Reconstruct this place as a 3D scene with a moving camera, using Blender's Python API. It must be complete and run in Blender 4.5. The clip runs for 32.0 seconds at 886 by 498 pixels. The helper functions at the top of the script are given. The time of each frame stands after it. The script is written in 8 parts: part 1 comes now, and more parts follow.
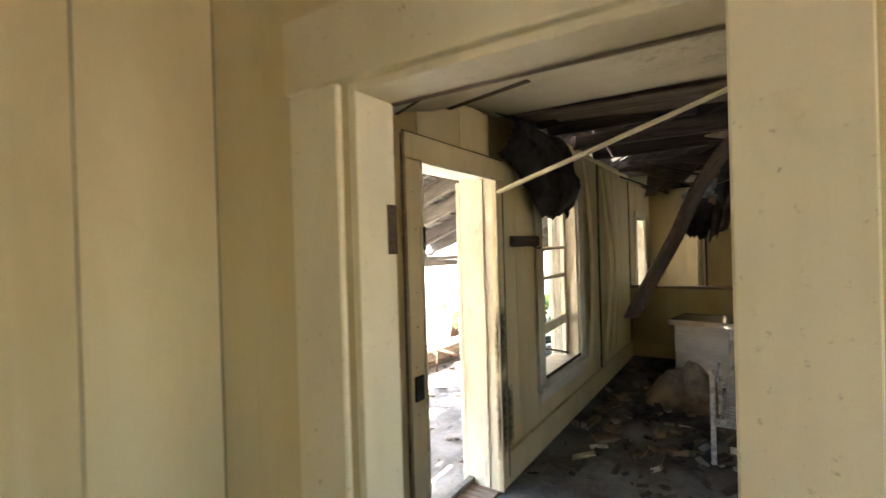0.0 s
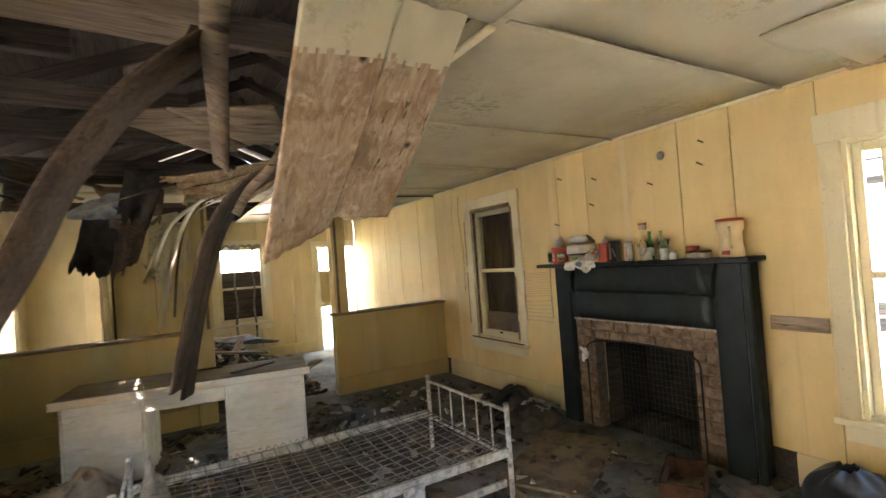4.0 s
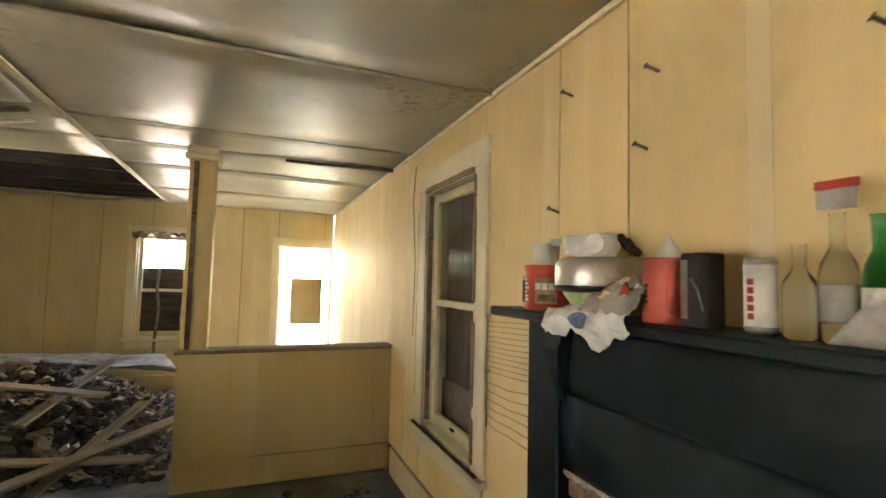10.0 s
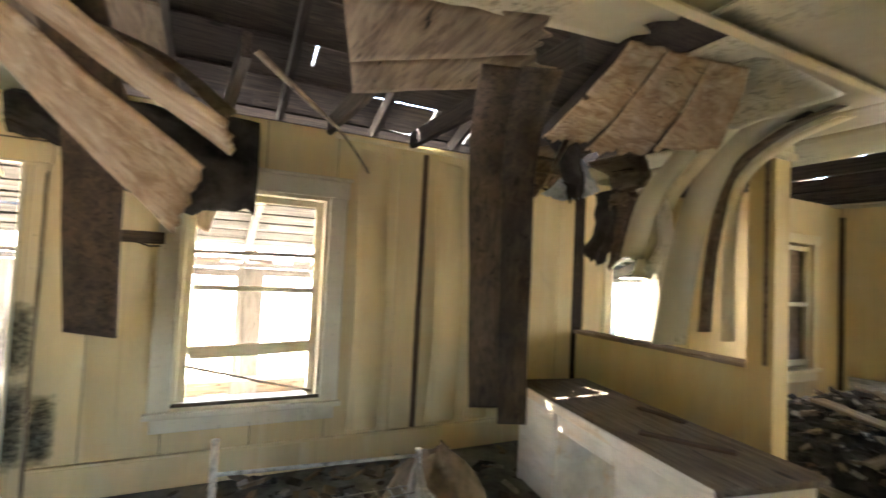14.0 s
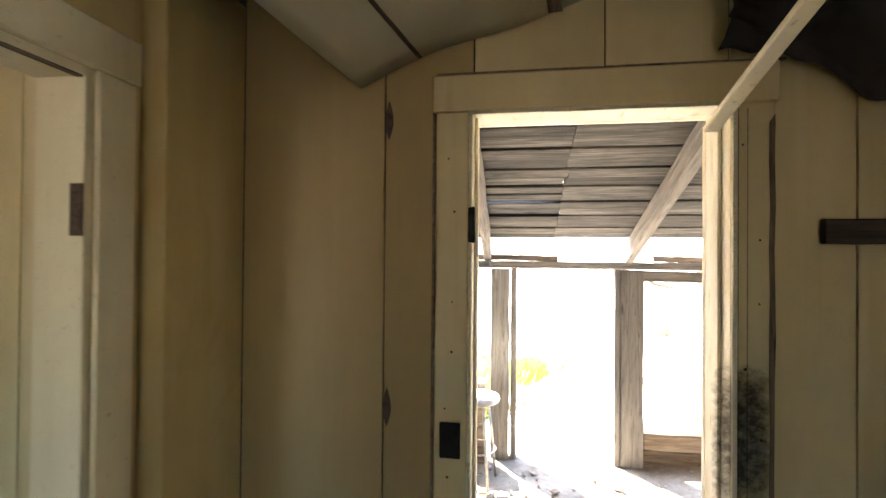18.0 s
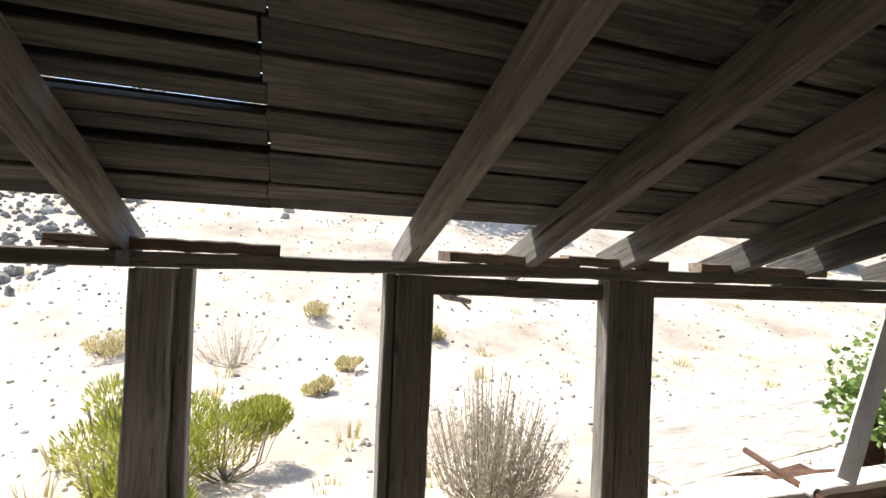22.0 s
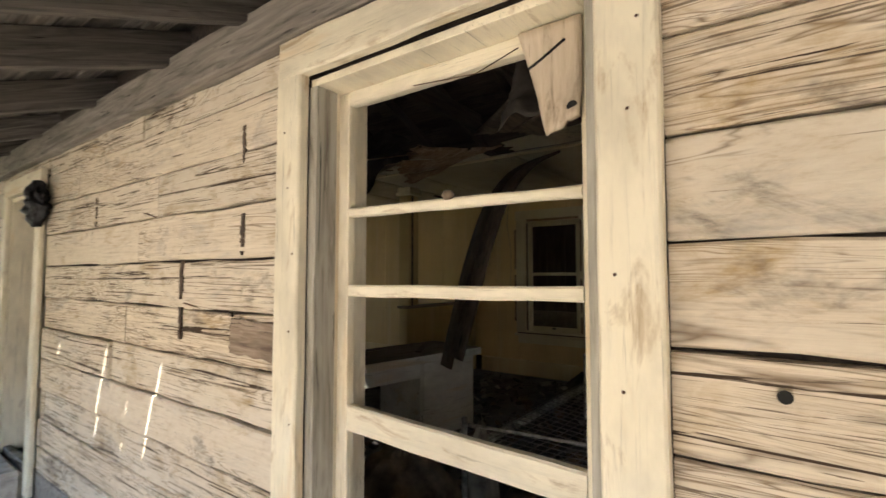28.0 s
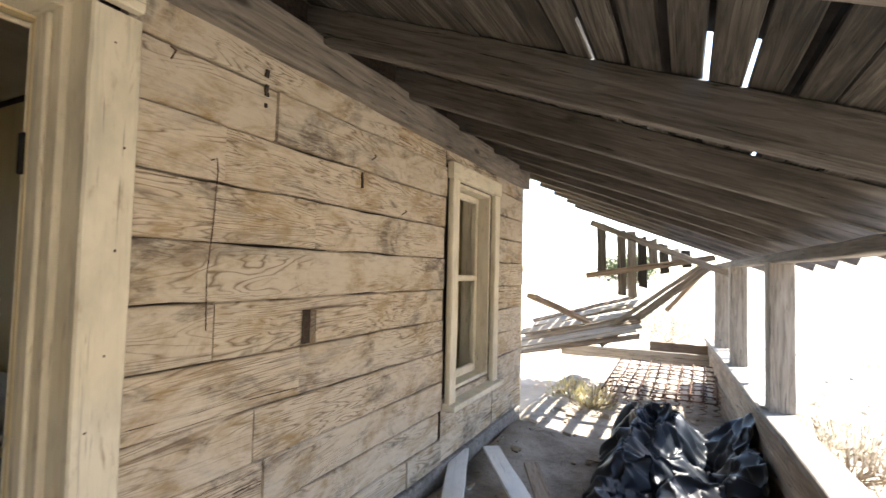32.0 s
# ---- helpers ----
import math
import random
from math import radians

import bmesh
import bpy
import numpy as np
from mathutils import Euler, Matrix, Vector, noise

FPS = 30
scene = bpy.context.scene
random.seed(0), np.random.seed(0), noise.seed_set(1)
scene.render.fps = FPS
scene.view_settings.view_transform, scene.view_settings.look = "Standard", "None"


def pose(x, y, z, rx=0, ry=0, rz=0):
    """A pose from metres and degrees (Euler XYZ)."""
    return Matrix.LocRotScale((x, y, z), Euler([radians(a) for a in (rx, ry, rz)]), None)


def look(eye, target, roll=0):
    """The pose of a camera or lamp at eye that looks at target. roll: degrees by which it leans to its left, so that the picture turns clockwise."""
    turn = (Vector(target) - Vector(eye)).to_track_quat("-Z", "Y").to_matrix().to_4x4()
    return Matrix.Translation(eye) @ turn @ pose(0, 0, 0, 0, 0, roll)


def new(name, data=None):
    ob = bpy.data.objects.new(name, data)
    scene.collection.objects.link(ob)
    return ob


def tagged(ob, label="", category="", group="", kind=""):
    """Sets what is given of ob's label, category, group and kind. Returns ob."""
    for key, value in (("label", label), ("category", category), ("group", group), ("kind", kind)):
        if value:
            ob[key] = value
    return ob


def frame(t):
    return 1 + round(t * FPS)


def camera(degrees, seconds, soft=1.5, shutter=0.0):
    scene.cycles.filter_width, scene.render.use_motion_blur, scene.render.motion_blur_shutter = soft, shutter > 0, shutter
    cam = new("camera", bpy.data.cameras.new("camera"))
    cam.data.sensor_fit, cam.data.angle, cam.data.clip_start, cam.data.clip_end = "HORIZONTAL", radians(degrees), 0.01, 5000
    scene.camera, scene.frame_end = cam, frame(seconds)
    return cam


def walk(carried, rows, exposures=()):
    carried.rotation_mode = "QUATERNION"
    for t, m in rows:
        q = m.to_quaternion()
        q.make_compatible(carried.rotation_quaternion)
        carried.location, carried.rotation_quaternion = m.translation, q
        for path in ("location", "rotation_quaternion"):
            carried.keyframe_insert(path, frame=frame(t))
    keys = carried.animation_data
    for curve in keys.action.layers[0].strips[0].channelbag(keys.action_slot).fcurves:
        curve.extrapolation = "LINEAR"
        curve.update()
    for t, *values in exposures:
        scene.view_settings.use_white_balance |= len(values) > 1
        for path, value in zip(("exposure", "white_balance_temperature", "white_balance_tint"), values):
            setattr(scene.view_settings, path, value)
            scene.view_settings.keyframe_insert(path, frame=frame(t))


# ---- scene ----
cam = camera(86.03, 32.0, shutter=0.35)
PATH = [
    (0, pose(1.364, -0.418, 1.575, 89.77, 1.66, 32.58)),
    (0.5, pose(1.234, -0.106, 1.543, 89.80, 1.84, 25.27)),
    (1, pose(1.148, 0.136, 1.549, 90.18, 2.65, 15.99)),
    (1.5, pose(1.154, 0.311, 1.548, 90.52, 3.53, 6.90)),
    (2, pose(1.184, 0.501, 1.546, 90.43, 4.18, -1.87)),
    (2.5, pose(1.241, 0.667, 1.541, 90.59, 4.12, -11.68)),
    (3, pose(1.233, 0.768, 1.543, 90.82, 4.37, -21.15)),
    (3.5, pose(1.239, 0.867, 1.546, 90.74, 4.24, -27.36)),
    (4, pose(1.361, 0.975, 1.526, 91.20, 4.15, -30.70)),
    (4.5, pose(1.573, 1.109, 1.505, 92.12, 3.33, -34.11)),
    (6.5, pose(2.387, 1.633, 1.510, 93.85, -0.30, -47.12)),
    (7, pose(2.530, 1.751, 1.531, 94.28, -0.90, -47.38)),
    (7.5, pose(2.685, 1.893, 1.540, 94.11, -1.22, -46.28)),
    (8, pose(2.881, 2.009, 1.525, 93.61, -1.31, -42.11)),
    (8.5, pose(3.100, 2.151, 1.517, 93.53, -1.31, -36.61)),
    (9, pose(3.262, 2.368, 1.509, 93.25, -0.96, -31.62)),
    (9.5, pose(3.391, 2.595, 1.513, 93.46, -1.18, -27.13)),
    (10, pose(3.566, 2.778, 1.497, 93.70, -1.40, -21.65)),
    (10.5, pose(3.722, 2.954, 1.509, 93.93, -1.94, -16.01)),
    (11, pose(3.758, 3.111, 1.513, 93.84, -1.78, -10.15)),
    (11.5, pose(3.767, 3.301, 1.498, 94.17, -1.38, 1.04)),
    (12, pose(3.788, 3.455, 1.494, 94.18, -0.50, 16.21)),
    (12.5, pose(3.804, 3.495, 1.480, 94.08, -0.22, 28.98)),
    (13, pose(3.765, 3.478, 1.487, 93.89, -0.87, 39.42)),
    (13.5, pose(3.724, 3.444, 1.481, 93.27, -2.25, 51.11)),
    (14, pose(3.560, 3.300, 1.478, 92.62, -2.75, 63.70)),
    (14.5, pose(3.428, 3.149, 1.477, 92.61, -2.85, 77.83)),
    (15, pose(3.170, 2.985, 1.474, 92.50, -2.25, 90.60)),
    (15.5, pose(2.840, 2.795, 1.472, 91.85, -1.37, 100.55)),
    (17.5, pose(1.856, 1.854, 1.517, 90.56, 0.12, 103.72)),
    (18, pose(1.605, 1.641, 1.524, 90.53, -0.49, 98.62)),
    (18.5, pose(1.280, 1.551, 1.502, 91.15, -0.21, 91.66)),
    (19, pose(0.971, 1.515, 1.510, 91.76, 0.28, 81.64)),
    (19.5, pose(0.764, 1.474, 1.519, 91.49, 0.58, 69.71)),
    (20, pose(0.584, 1.517, 1.524, 90.57, 0.32, 62.01)),
    (20.5, pose(0.430, 1.737, 1.517, 90.31, -1.00, 61.42)),
    (21, pose(0.167, 1.888, 1.497, 90.66, -1.84, 64.64)),
    (21.5, pose(-0.069, 1.969, 1.492, 90.94, -2.21, 69.63)),
    (22, pose(-0.303, 2.028, 1.496, 90.82, -2.34, 72.18)),
    (22.5, pose(-0.444, 2.078, 1.482, 90.50, -2.42, 69.50)),
    (23, pose(-0.506, 2.111, 1.460, 89.31, -2.66, 63.78)),
    (23.5, pose(-0.649, 2.155, 1.451, 89.27, -2.55, 56.82)),
    (24, pose(-0.829, 2.247, 1.434, 89.66, -2.39, 49.71)),
    (24.5, pose(-0.961, 2.293, 1.380, 88.94, -3.14, 40.97)),
    (26.5, pose(-1.332, 2.656, 1.306, 92.22, -1.01, -10.68)),
    (27, pose(-1.293, 2.735, 1.320, 92.48, -1.11, -30.08)),
    (27.5, pose(-1.208, 2.773, 1.320, 92.69, -0.62, -44.93)),
    (28, pose(-1.226, 2.822, 1.329, 93.23, 0.03, -53.77)),
    (28.5, pose(-1.229, 2.829, 1.334, 92.72, 0.19, -64.02)),
    (29, pose(-1.254, 2.786, 1.335, 91.69, -0.11, -79.52)),
    (29.5, pose(-1.328, 2.696, 1.331, 90.80, 0.17, -96.81)),
    (30, pose(-1.437, 2.518, 1.343, 90.25, 0.27, -109.84)),
    (30.5, pose(-1.552, 2.365, 1.348, 90.51, 0.44, -121.35)),
    (31, pose(-1.693, 2.236, 1.324, 90.96, 0.01, -132.98)),
    (31.5, pose(-1.727, 2.185, 1.304, 91.53, -0.45, -144.66)),
    (32, pose(-1.653, 2.140, 1.319, 92.51, -1.38, -152.86)),
]
walk(cam, PATH, exposures=[(0, 5.08), (1, 4.45), (2, 5.45), (4, 6.1), (6.5, 5.6), (7.5, 5.66), (9, 6.25), (11, 6.4), (12.5, 6.3), (13, 6.35), (14, 6.4), (15, 5.9), (15.5, 5.65), (17, 4.6), (18, 4.6), (19, 3.8), (20, 3.5), (21, 2.5), (22.5, 0.9), (24.5, 0.9), (26.5, 1.6), (27, 2.05), (28, 3.12), (30, 3.15), (31, 3.05), (32, 2.5)])

# ---- daylight ----
SUN_AZ = radians(128)   # bearing that the sunlight comes from, counted from +Y towards -X
SUN_EL = radians(56)
world = bpy.data.worlds.new("sky")
scene.world = world
world.use_nodes = True
wn = world.node_tree.nodes
sky = wn.new("ShaderNodeTexSky")
sky.sky_type = "NISHITA"
sky.sun_disc = False
sky.sun_elevation = SUN_EL
sky.sun_rotation = -SUN_AZ
wn["Background"].inputs["Strength"].default_value = 0.15
world.node_tree.links.new(sky.outputs["Color"], wn["Background"].inputs["Color"])
sun = new("sun", bpy.data.lights.new("sun", "SUN"))
sun.data.energy = 4.5
sun.data.angle = radians(0.55)
sun.data.color = (1.0, 0.95, 0.86)
sun_from = Vector((-math.sin(SUN_AZ) * math.cos(SUN_EL), math.cos(SUN_AZ) * math.cos(SUN_EL), math.sin(SUN_EL)))
sun.matrix_world = look(sun_from * 20, (0, 0, 0))


# ---- materials ----
class Mat:
    """A node material built step by step."""

    def __init__(self, name, rough=0.7, metal=0.0, spec=0.4):
        self.m = bpy.data.materials.new(name)
        self.m.use_nodes = True
        self.n = self.m.node_tree.nodes
        self.l = self.m.node_tree.links
        self.b = self.n["Principled BSDF"]
        self.b.inputs["Roughness"].default_value = rough
        self.b.inputs["Metallic"].default_value = metal
        self.b.inputs["Specular IOR Level"].default_value = spec
        self.tc = self.n.new("ShaderNodeTexCoord")
        self.oi = self.n.new("ShaderNodeObjectInfo")
        self.upright = False

    def coords(self, scale=(1, 1, 1), shift=0.0):
        mp = self.n.new("ShaderNodeMapping")
        mp.inputs["Scale"].default_value = (scale[2], scale[1], scale[0]) if self.upright else scale
        if shift:
            mul = self.n.new("ShaderNodeMath")
            mul.operation = "MULTIPLY"
            mul.inputs[1].default_value = shift
            self.l.new(self.oi.outputs["Random"], mul.inputs[0])
            self.l.new(mul.outputs[0], mp.inputs["Location"])
        self.l.new(self.tc.outputs["Object"], mp.inputs["Vector"])
        return mp.outputs["Vector"]

    def noise(self, vec, scale=5, detail=4, rough=0.6, distort=0.0):
        t = self.n.new("ShaderNodeTexNoise")
        t.inputs["Scale"].default_value = scale
        t.inputs["Detail"].default_value = detail
        t.inputs["Roughness"].default_value = rough
        t.inputs["Distortion"].default_value = distort
        self.l.new(vec, t.inputs["Vector"])
        return t.outputs["Fac"]

    def ramp(self, fac, *stops):
        r = self.n.new("ShaderNodeValToRGB")
        e = r.color_ramp.elements
        while len(e) < len(stops):
            e.new(0.5)
        for el, (p, c) in zip(e, stops):
            el.position = p
            el.color = (*c, 1) if isinstance(c, tuple) else (c, c, c, 1)
        self.l.new(fac, r.inputs["Fac"])
        return r.outputs["Color"]

    def mix(self, a, b, fac, mode="MIX"):
        x = self.n.new("ShaderNodeMix")
        x.data_type = "RGBA"
        x.blend_type = mode
        for sock, v in ((x.inputs[0], fac), (x.inputs[6], a), (x.inputs[7], b)):
            if isinstance(v, (int, float)):
                sock.default_value = v
            elif isinstance(v, tuple):
                sock.default_value = (*v, 1)
            else:
                self.l.new(v, sock)
        return x.outputs[2]

    def vary(self, col, amount=0.25):
        """Each piece a little lighter or darker."""
        mr = self.n.new("ShaderNodeMapRange")
        mr.inputs["To Min"].default_value = 1 - amount
        mr.inputs["To Max"].default_value = 1 + amount * 0.6
        self.l.new(self.oi.outputs["Random"], mr.inputs["Value"])
        return self.mix(col, mr.outputs[0], 1.0, "MULTIPLY")

    def color(self, c):
        if isinstance(c, tuple):
            self.b.inputs["Base Color"].default_value = (*c, 1)
        else:
            self.l.new(c, self.b.inputs["Base Color"])
        return self

    def rough(self, fac, lo, hi):
        mr = self.n.new("ShaderNodeMapRange")
        mr.inputs["To Min"].default_value = lo
        mr.inputs["To Max"].default_value = hi
        self.l.new(fac, mr.inputs["Value"])
        self.l.new(mr.outputs[0], self.b.inputs["Roughness"])
        return self

    def bump(self, fac, strength=0.3, dist=0.01):
        bp = self.n.new("ShaderNodeBump")
        bp.inputs["Strength"].default_value = strength
        bp.inputs["Distance"].default_value = dist
        self.l.new(fac, bp.inputs["Height"])
        if self.b.inputs["Normal"].links:
            self.l.new(self.b.inputs["Normal"].links[0].from_socket, bp.inputs["Normal"])
        self.l.new(bp.outputs["Normal"], self.b.inputs["Normal"])
        return self


def mat_wood(name, light, mid, dark, rough=0.85, grain=1.0, vary=0.3, paint=None, cover=0.5, knots=True, bump=0.6, upright=False, crack=1.0):
    """Weathered timber with its grain along local X, or Z when upright; paint: what is left of a coat on it."""
    k = Mat(name, rough)
    k.upright = upright
    v = k.coords((1.2, 22 * grain, 22 * grain), 37.0)
    g = k.noise(v, 2.2, 7, 0.68, 0.9)
    v2 = k.coords((0.7, 1.6, 1.6), 19.0)
    blot = k.noise(v2, 1.7, 4, 0.6, 0.4)
    c = k.ramp(g, (0.30, dark), (0.47, mid), (0.66, light))
    c = k.mix(c, dark, k.ramp(blot, (0.52, 0.0), (0.72, 0.75)))
    v3 = k.coords((2.0, 60 * grain, 60 * grain), 11.0)
    split = k.noise(v3, 1.1, 3, 0.55, 1.4)
    cr = k.ramp(split, (0.30, crack), (0.36, 0.0))
    if paint:
        patch = k.noise(k.coords((2.2, 9, 9), 23.0), 2.0, 6, 0.7, 0.6)
        pf = k.ramp(patch, (cover - 0.06, 0.0), (cover + 0.05, 1.0))
        shade = k.noise(k.coords((1.2, 2.5, 2.5), 7.0), 2.0, 5, 0.65)
        pc = k.mix(paint, tuple(x * 0.72 for x in paint), k.ramp(shade, (0.42, 0.0), (0.7, 1.0)))
        pc = k.mix(pc, tuple(x * 0.74 for x in paint), k.ramp(g, (0.34, 0.55), (0.46, 0.0)))
        amber = k.noise(k.coords((0.8, 5, 5), 41.0), 1.3, 4, 0.6, 0.4)
        pc = k.mix(pc, (paint[0] * 0.80, paint[1] * 0.62, paint[2] * 0.40), k.ramp(amber, (0.60, 0.0), (0.72, 0.6)))
        c = k.mix(c, pc, pf)
    c = k.mix(c, tuple(x * 0.25 for x in dark), cr)
    if knots:
        vo = k.n.new("ShaderNodeTexVoronoi")
        vo.inputs["Scale"].default_value = 1.0
        k.l.new(k.coords((1.6, 5.0, 5.0), 29.0), vo.inputs["Vector"])
        c = k.mix(c, tuple(x * 0.3 for x in dark), k.ramp(vo.outputs["Distance"], (0.05, 0.85), (0.11, 0.0)))
    c = k.vary(c, vary)
    k.color(c)
    k.bump(g, bump, 0.004)
    k.bump(cr, -0.8 * bump, 0.004)
    return k.m


def mat_bare(name):
    """Bare underside of ceiling boards: pale grain streaks, brown scorch and damp stains, dark rot specks and knots."""
    k = Mat(name, 0.93, 0, 0.2)
    g = k.noise(k.coords((18, 4.0, 4.0), 17.0), 1.6, 8, 0.72, 1.2)
    c = k.ramp(g, (0.28, (0.17, 0.105, 0.06)), (0.46, (0.34, 0.245, 0.16)), (0.66, (0.47, 0.375, 0.265)))
    st = k.noise(k.coords((3.0, 2.4, 2.4), 7.0), 1.9, 6, 0.7, 0.9)
    c = k.mix(c, (0.20, 0.125, 0.07), k.ramp(st, (0.48, 0.0), (0.62, 0.7)))
    pale = k.noise(k.coords((7, 4.5, 4.5), 5.0), 2.0, 6, 0.7, 0.5)
    c = k.mix(c, (0.62, 0.51, 0.38), k.ramp(pale, (0.55, 0.0), (0.66, 0.6)))
    rot = k.noise(k.coords((30, 5.0, 5.0), 3.0), 1.7, 5, 0.65, 0.6)
    where = k.ramp(k.noise(k.coords((2, 2, 2), 9.0), 1.4, 3, 0.5), (0.46, 0.0), (0.58, 1.0))
    rf = k.mix((0, 0, 0), k.ramp(rot, (0.60, 0.0), (0.66, 0.9)), where)
    c = k.mix(c, (0.03, 0.02, 0.014), rf)
    vo = k.n.new("ShaderNodeTexVoronoi")
    vo.inputs["Scale"].default_value = 1.0
    k.l.new(k.coords((5.0, 4.0, 4.0), 21.0), vo.inputs["Vector"])
    c = k.mix(c, (0.025, 0.016, 0.012), k.ramp(vo.outputs["Distance"], (0.06, 0.95), (0.12, 0.0)))
    k.color(c)
    k.bump(g, 0.5, 0.004)
    k.bump(rf, -0.6, 0.006)
    return k.m


def mat_log(name, worn=0.0, old=0.0):
    """Hewn siding planks: cream remains of paint, flowing grain, amber and grey stains, ringed knots, cracks on the oldest."""
    k = Mat(name, 0.85, 0, 0.25)

    def by_plank(lo, hi, a, b):
        m = k.n.new("ShaderNodeMapRange")
        m.inputs["From Min"].default_value, m.inputs["From Max"].default_value = lo, hi
        m.inputs["To Min"].default_value, m.inputs["To Max"].default_value = a, b
        k.l.new(k.oi.outputs["Random"], m.inputs["Value"])
        return m.outputs[0]

    def minus(a, b):
        m = k.n.new("ShaderNodeMath")
        m.operation = "SUBTRACT"
        k.l.new(a, m.inputs[0])
        k.l.new(b, m.inputs[1])
        return m.outputs[0]

    fine = k.noise(k.coords((1.4, 62, 62), 37.0), 1.6, 10, 0.78, 0.8)
    speck = k.noise(k.coords((5, 14, 14), 21.0), 3.0, 6, 0.7)
    smooth = k.ramp(speck, (0.34, (0.55, 0.455, 0.335)), (0.46, (0.66, 0.575, 0.45)), (0.64, (0.70, 0.625, 0.505)))
    rough = k.ramp(fine, (0.35, (0.24, 0.175, 0.11)), (0.43, (0.47, 0.385, 0.28)), (0.54, (0.62, 0.53, 0.405)), (0.70, (0.70, 0.62, 0.49)))
    c = k.mix(smooth, rough, by_plank(0.25, 0.95, 0.12, 0.85))
    # flowing grain: contour lines of a slow field
    warp = k.noise(k.coords((0.42, 4.0, 4.0), 31.0), 1.5, 4, 0.5, 0.6)
    rings = k.n.new("ShaderNodeMath")
    rings.operation = "PINGPONG"
    rings.inputs[1].default_value = 0.017
    k.l.new(warp, rings.inputs[0])
    line = k.ramp(rings.outputs[0], (0.0, 0.9), (0.0065, 0.0))
    brk = k.ramp(minus(k.noise(k.coords((0.9, 3.2, 3.2), 53.0), 1.7, 5, 0.65), by_plank(0.0, 1.0, 0.08, -0.07)), (0.48 - worn, 0.0), (0.58 - worn, 1.0))
    cr = k.mix((0, 0, 0), line, brk)
    c = k.mix(c, (0.17, 0.115, 0.07), cr)
    # blotches broken up by the grain
    mott = k.ramp(k.noise(k.coords((9, 40, 40), 17.0), 1.4, 6, 0.75, 0.5), (0.36, 0.25), (0.60, 1.0))
    amber = k.ramp(k.noise(k.coords((1.9, 3.0, 3.0), 83.0), 1.6, 6, 0.68, 0.8), (0.55 - 1.3 * worn, 0.0), (0.72 - 1.3 * worn, 1.0))
    c = k.mix(c, (0.36, 0.25, 0.12), k.mix((0, 0, 0), mott, amber))
    cold = k.ramp(k.noise(k.coords((1.2, 3.6, 3.6), 61.0), 1.3, 6, 0.68, 0.8), (0.56 - 0.3 * worn, 0.0), (0.72 - 0.3 * worn, 0.75))
    c = k.mix(c, (0.27, 0.255, 0.24), k.mix((0, 0, 0), mott, cold))
    grime = k.ramp(k.noise(k.coords((1.6, 2.6, 2.6), 47.0), 1.5, 6, 0.7, 0.8), (0.57 - 0.6 * worn, 0.0), (0.68 - 0.6 * worn, 0.9))
    c = k.mix(c, (0.13, 0.105, 0.085), k.mix((0, 0, 0), mott, grime))
    # cracks, on old planks only
    age = by_plank(0.45 if not old else 0.0, 1.0, 0.07 - old, -0.055)
    field = k.noise(k.coords((1.1, 42, 42), 11.0), 0.9, 4, 0.6, 1.2)
    plus = k.n.new("ShaderNodeMath")
    k.l.new(field, plus.inputs[0])
    k.l.new(age, plus.inputs[1])
    dk = k.ramp(plus.outputs[0], (0.325, 1.0), (0.355, 0.0))
    c = k.mix(c, (0.05, 0.032, 0.02), dk)
    plus2 = k.n.new("ShaderNodeMath")
    k.l.new(k.noise(k.coords((2.0, 100, 100), 71.0), 1.0, 4, 0.6, 1.0), plus2.inputs[0])
    k.l.new(age, plus2.inputs[1])
    fine_cr = k.ramp(plus2.outputs[0], (0.345, 0.8), (0.375, 0.0))
    c = k.mix(c, (0.09, 0.06, 0.038), fine_cr)
    # knots with a few rings
    vo = k.n.new("ShaderNodeTexVoronoi")
    vo.inputs["Scale"].default_value = 1.0
    k.l.new(k.coords((1.9, 2.6, 2.6), 29.0), vo.inputs["Vector"])
    some = k.ramp(vo.outputs["Color"], (0.45, 0.0), (0.50, 1.0))
    turn = k.n.new("ShaderNodeMath")
    turn.operation = "PINGPONG"
    turn.inputs[1].default_value = 0.016
    k.l.new(vo.outputs["Distance"], turn.inputs[0])
    ringed = k.mix((0, 0, 0), k.ramp(turn.outputs[0], (0.0, 1.0), (0.007, 0.0)), k.ramp(vo.outputs["Distance"], (0.06, 0.8), (0.085, 0.0)))
    c = k.mix(c, (0.15, 0.10, 0.065), k.mix((0, 0, 0), ringed, some))
    c = k.mix(c, (0.10, 0.065, 0.04), k.ramp(vo.outputs["Distance"], (0.016, 0.9), (0.028, 0.0)))
    k.color(k.vary(c, 0.14))
    k.bump(fine, 0.5, 0.003)
    k.bump(cr, -0.6, 0.006)
    k.bump(dk, -0.8, 0.006)
    k.bump(fine_cr, -0.6, 0.004)
    return k.m


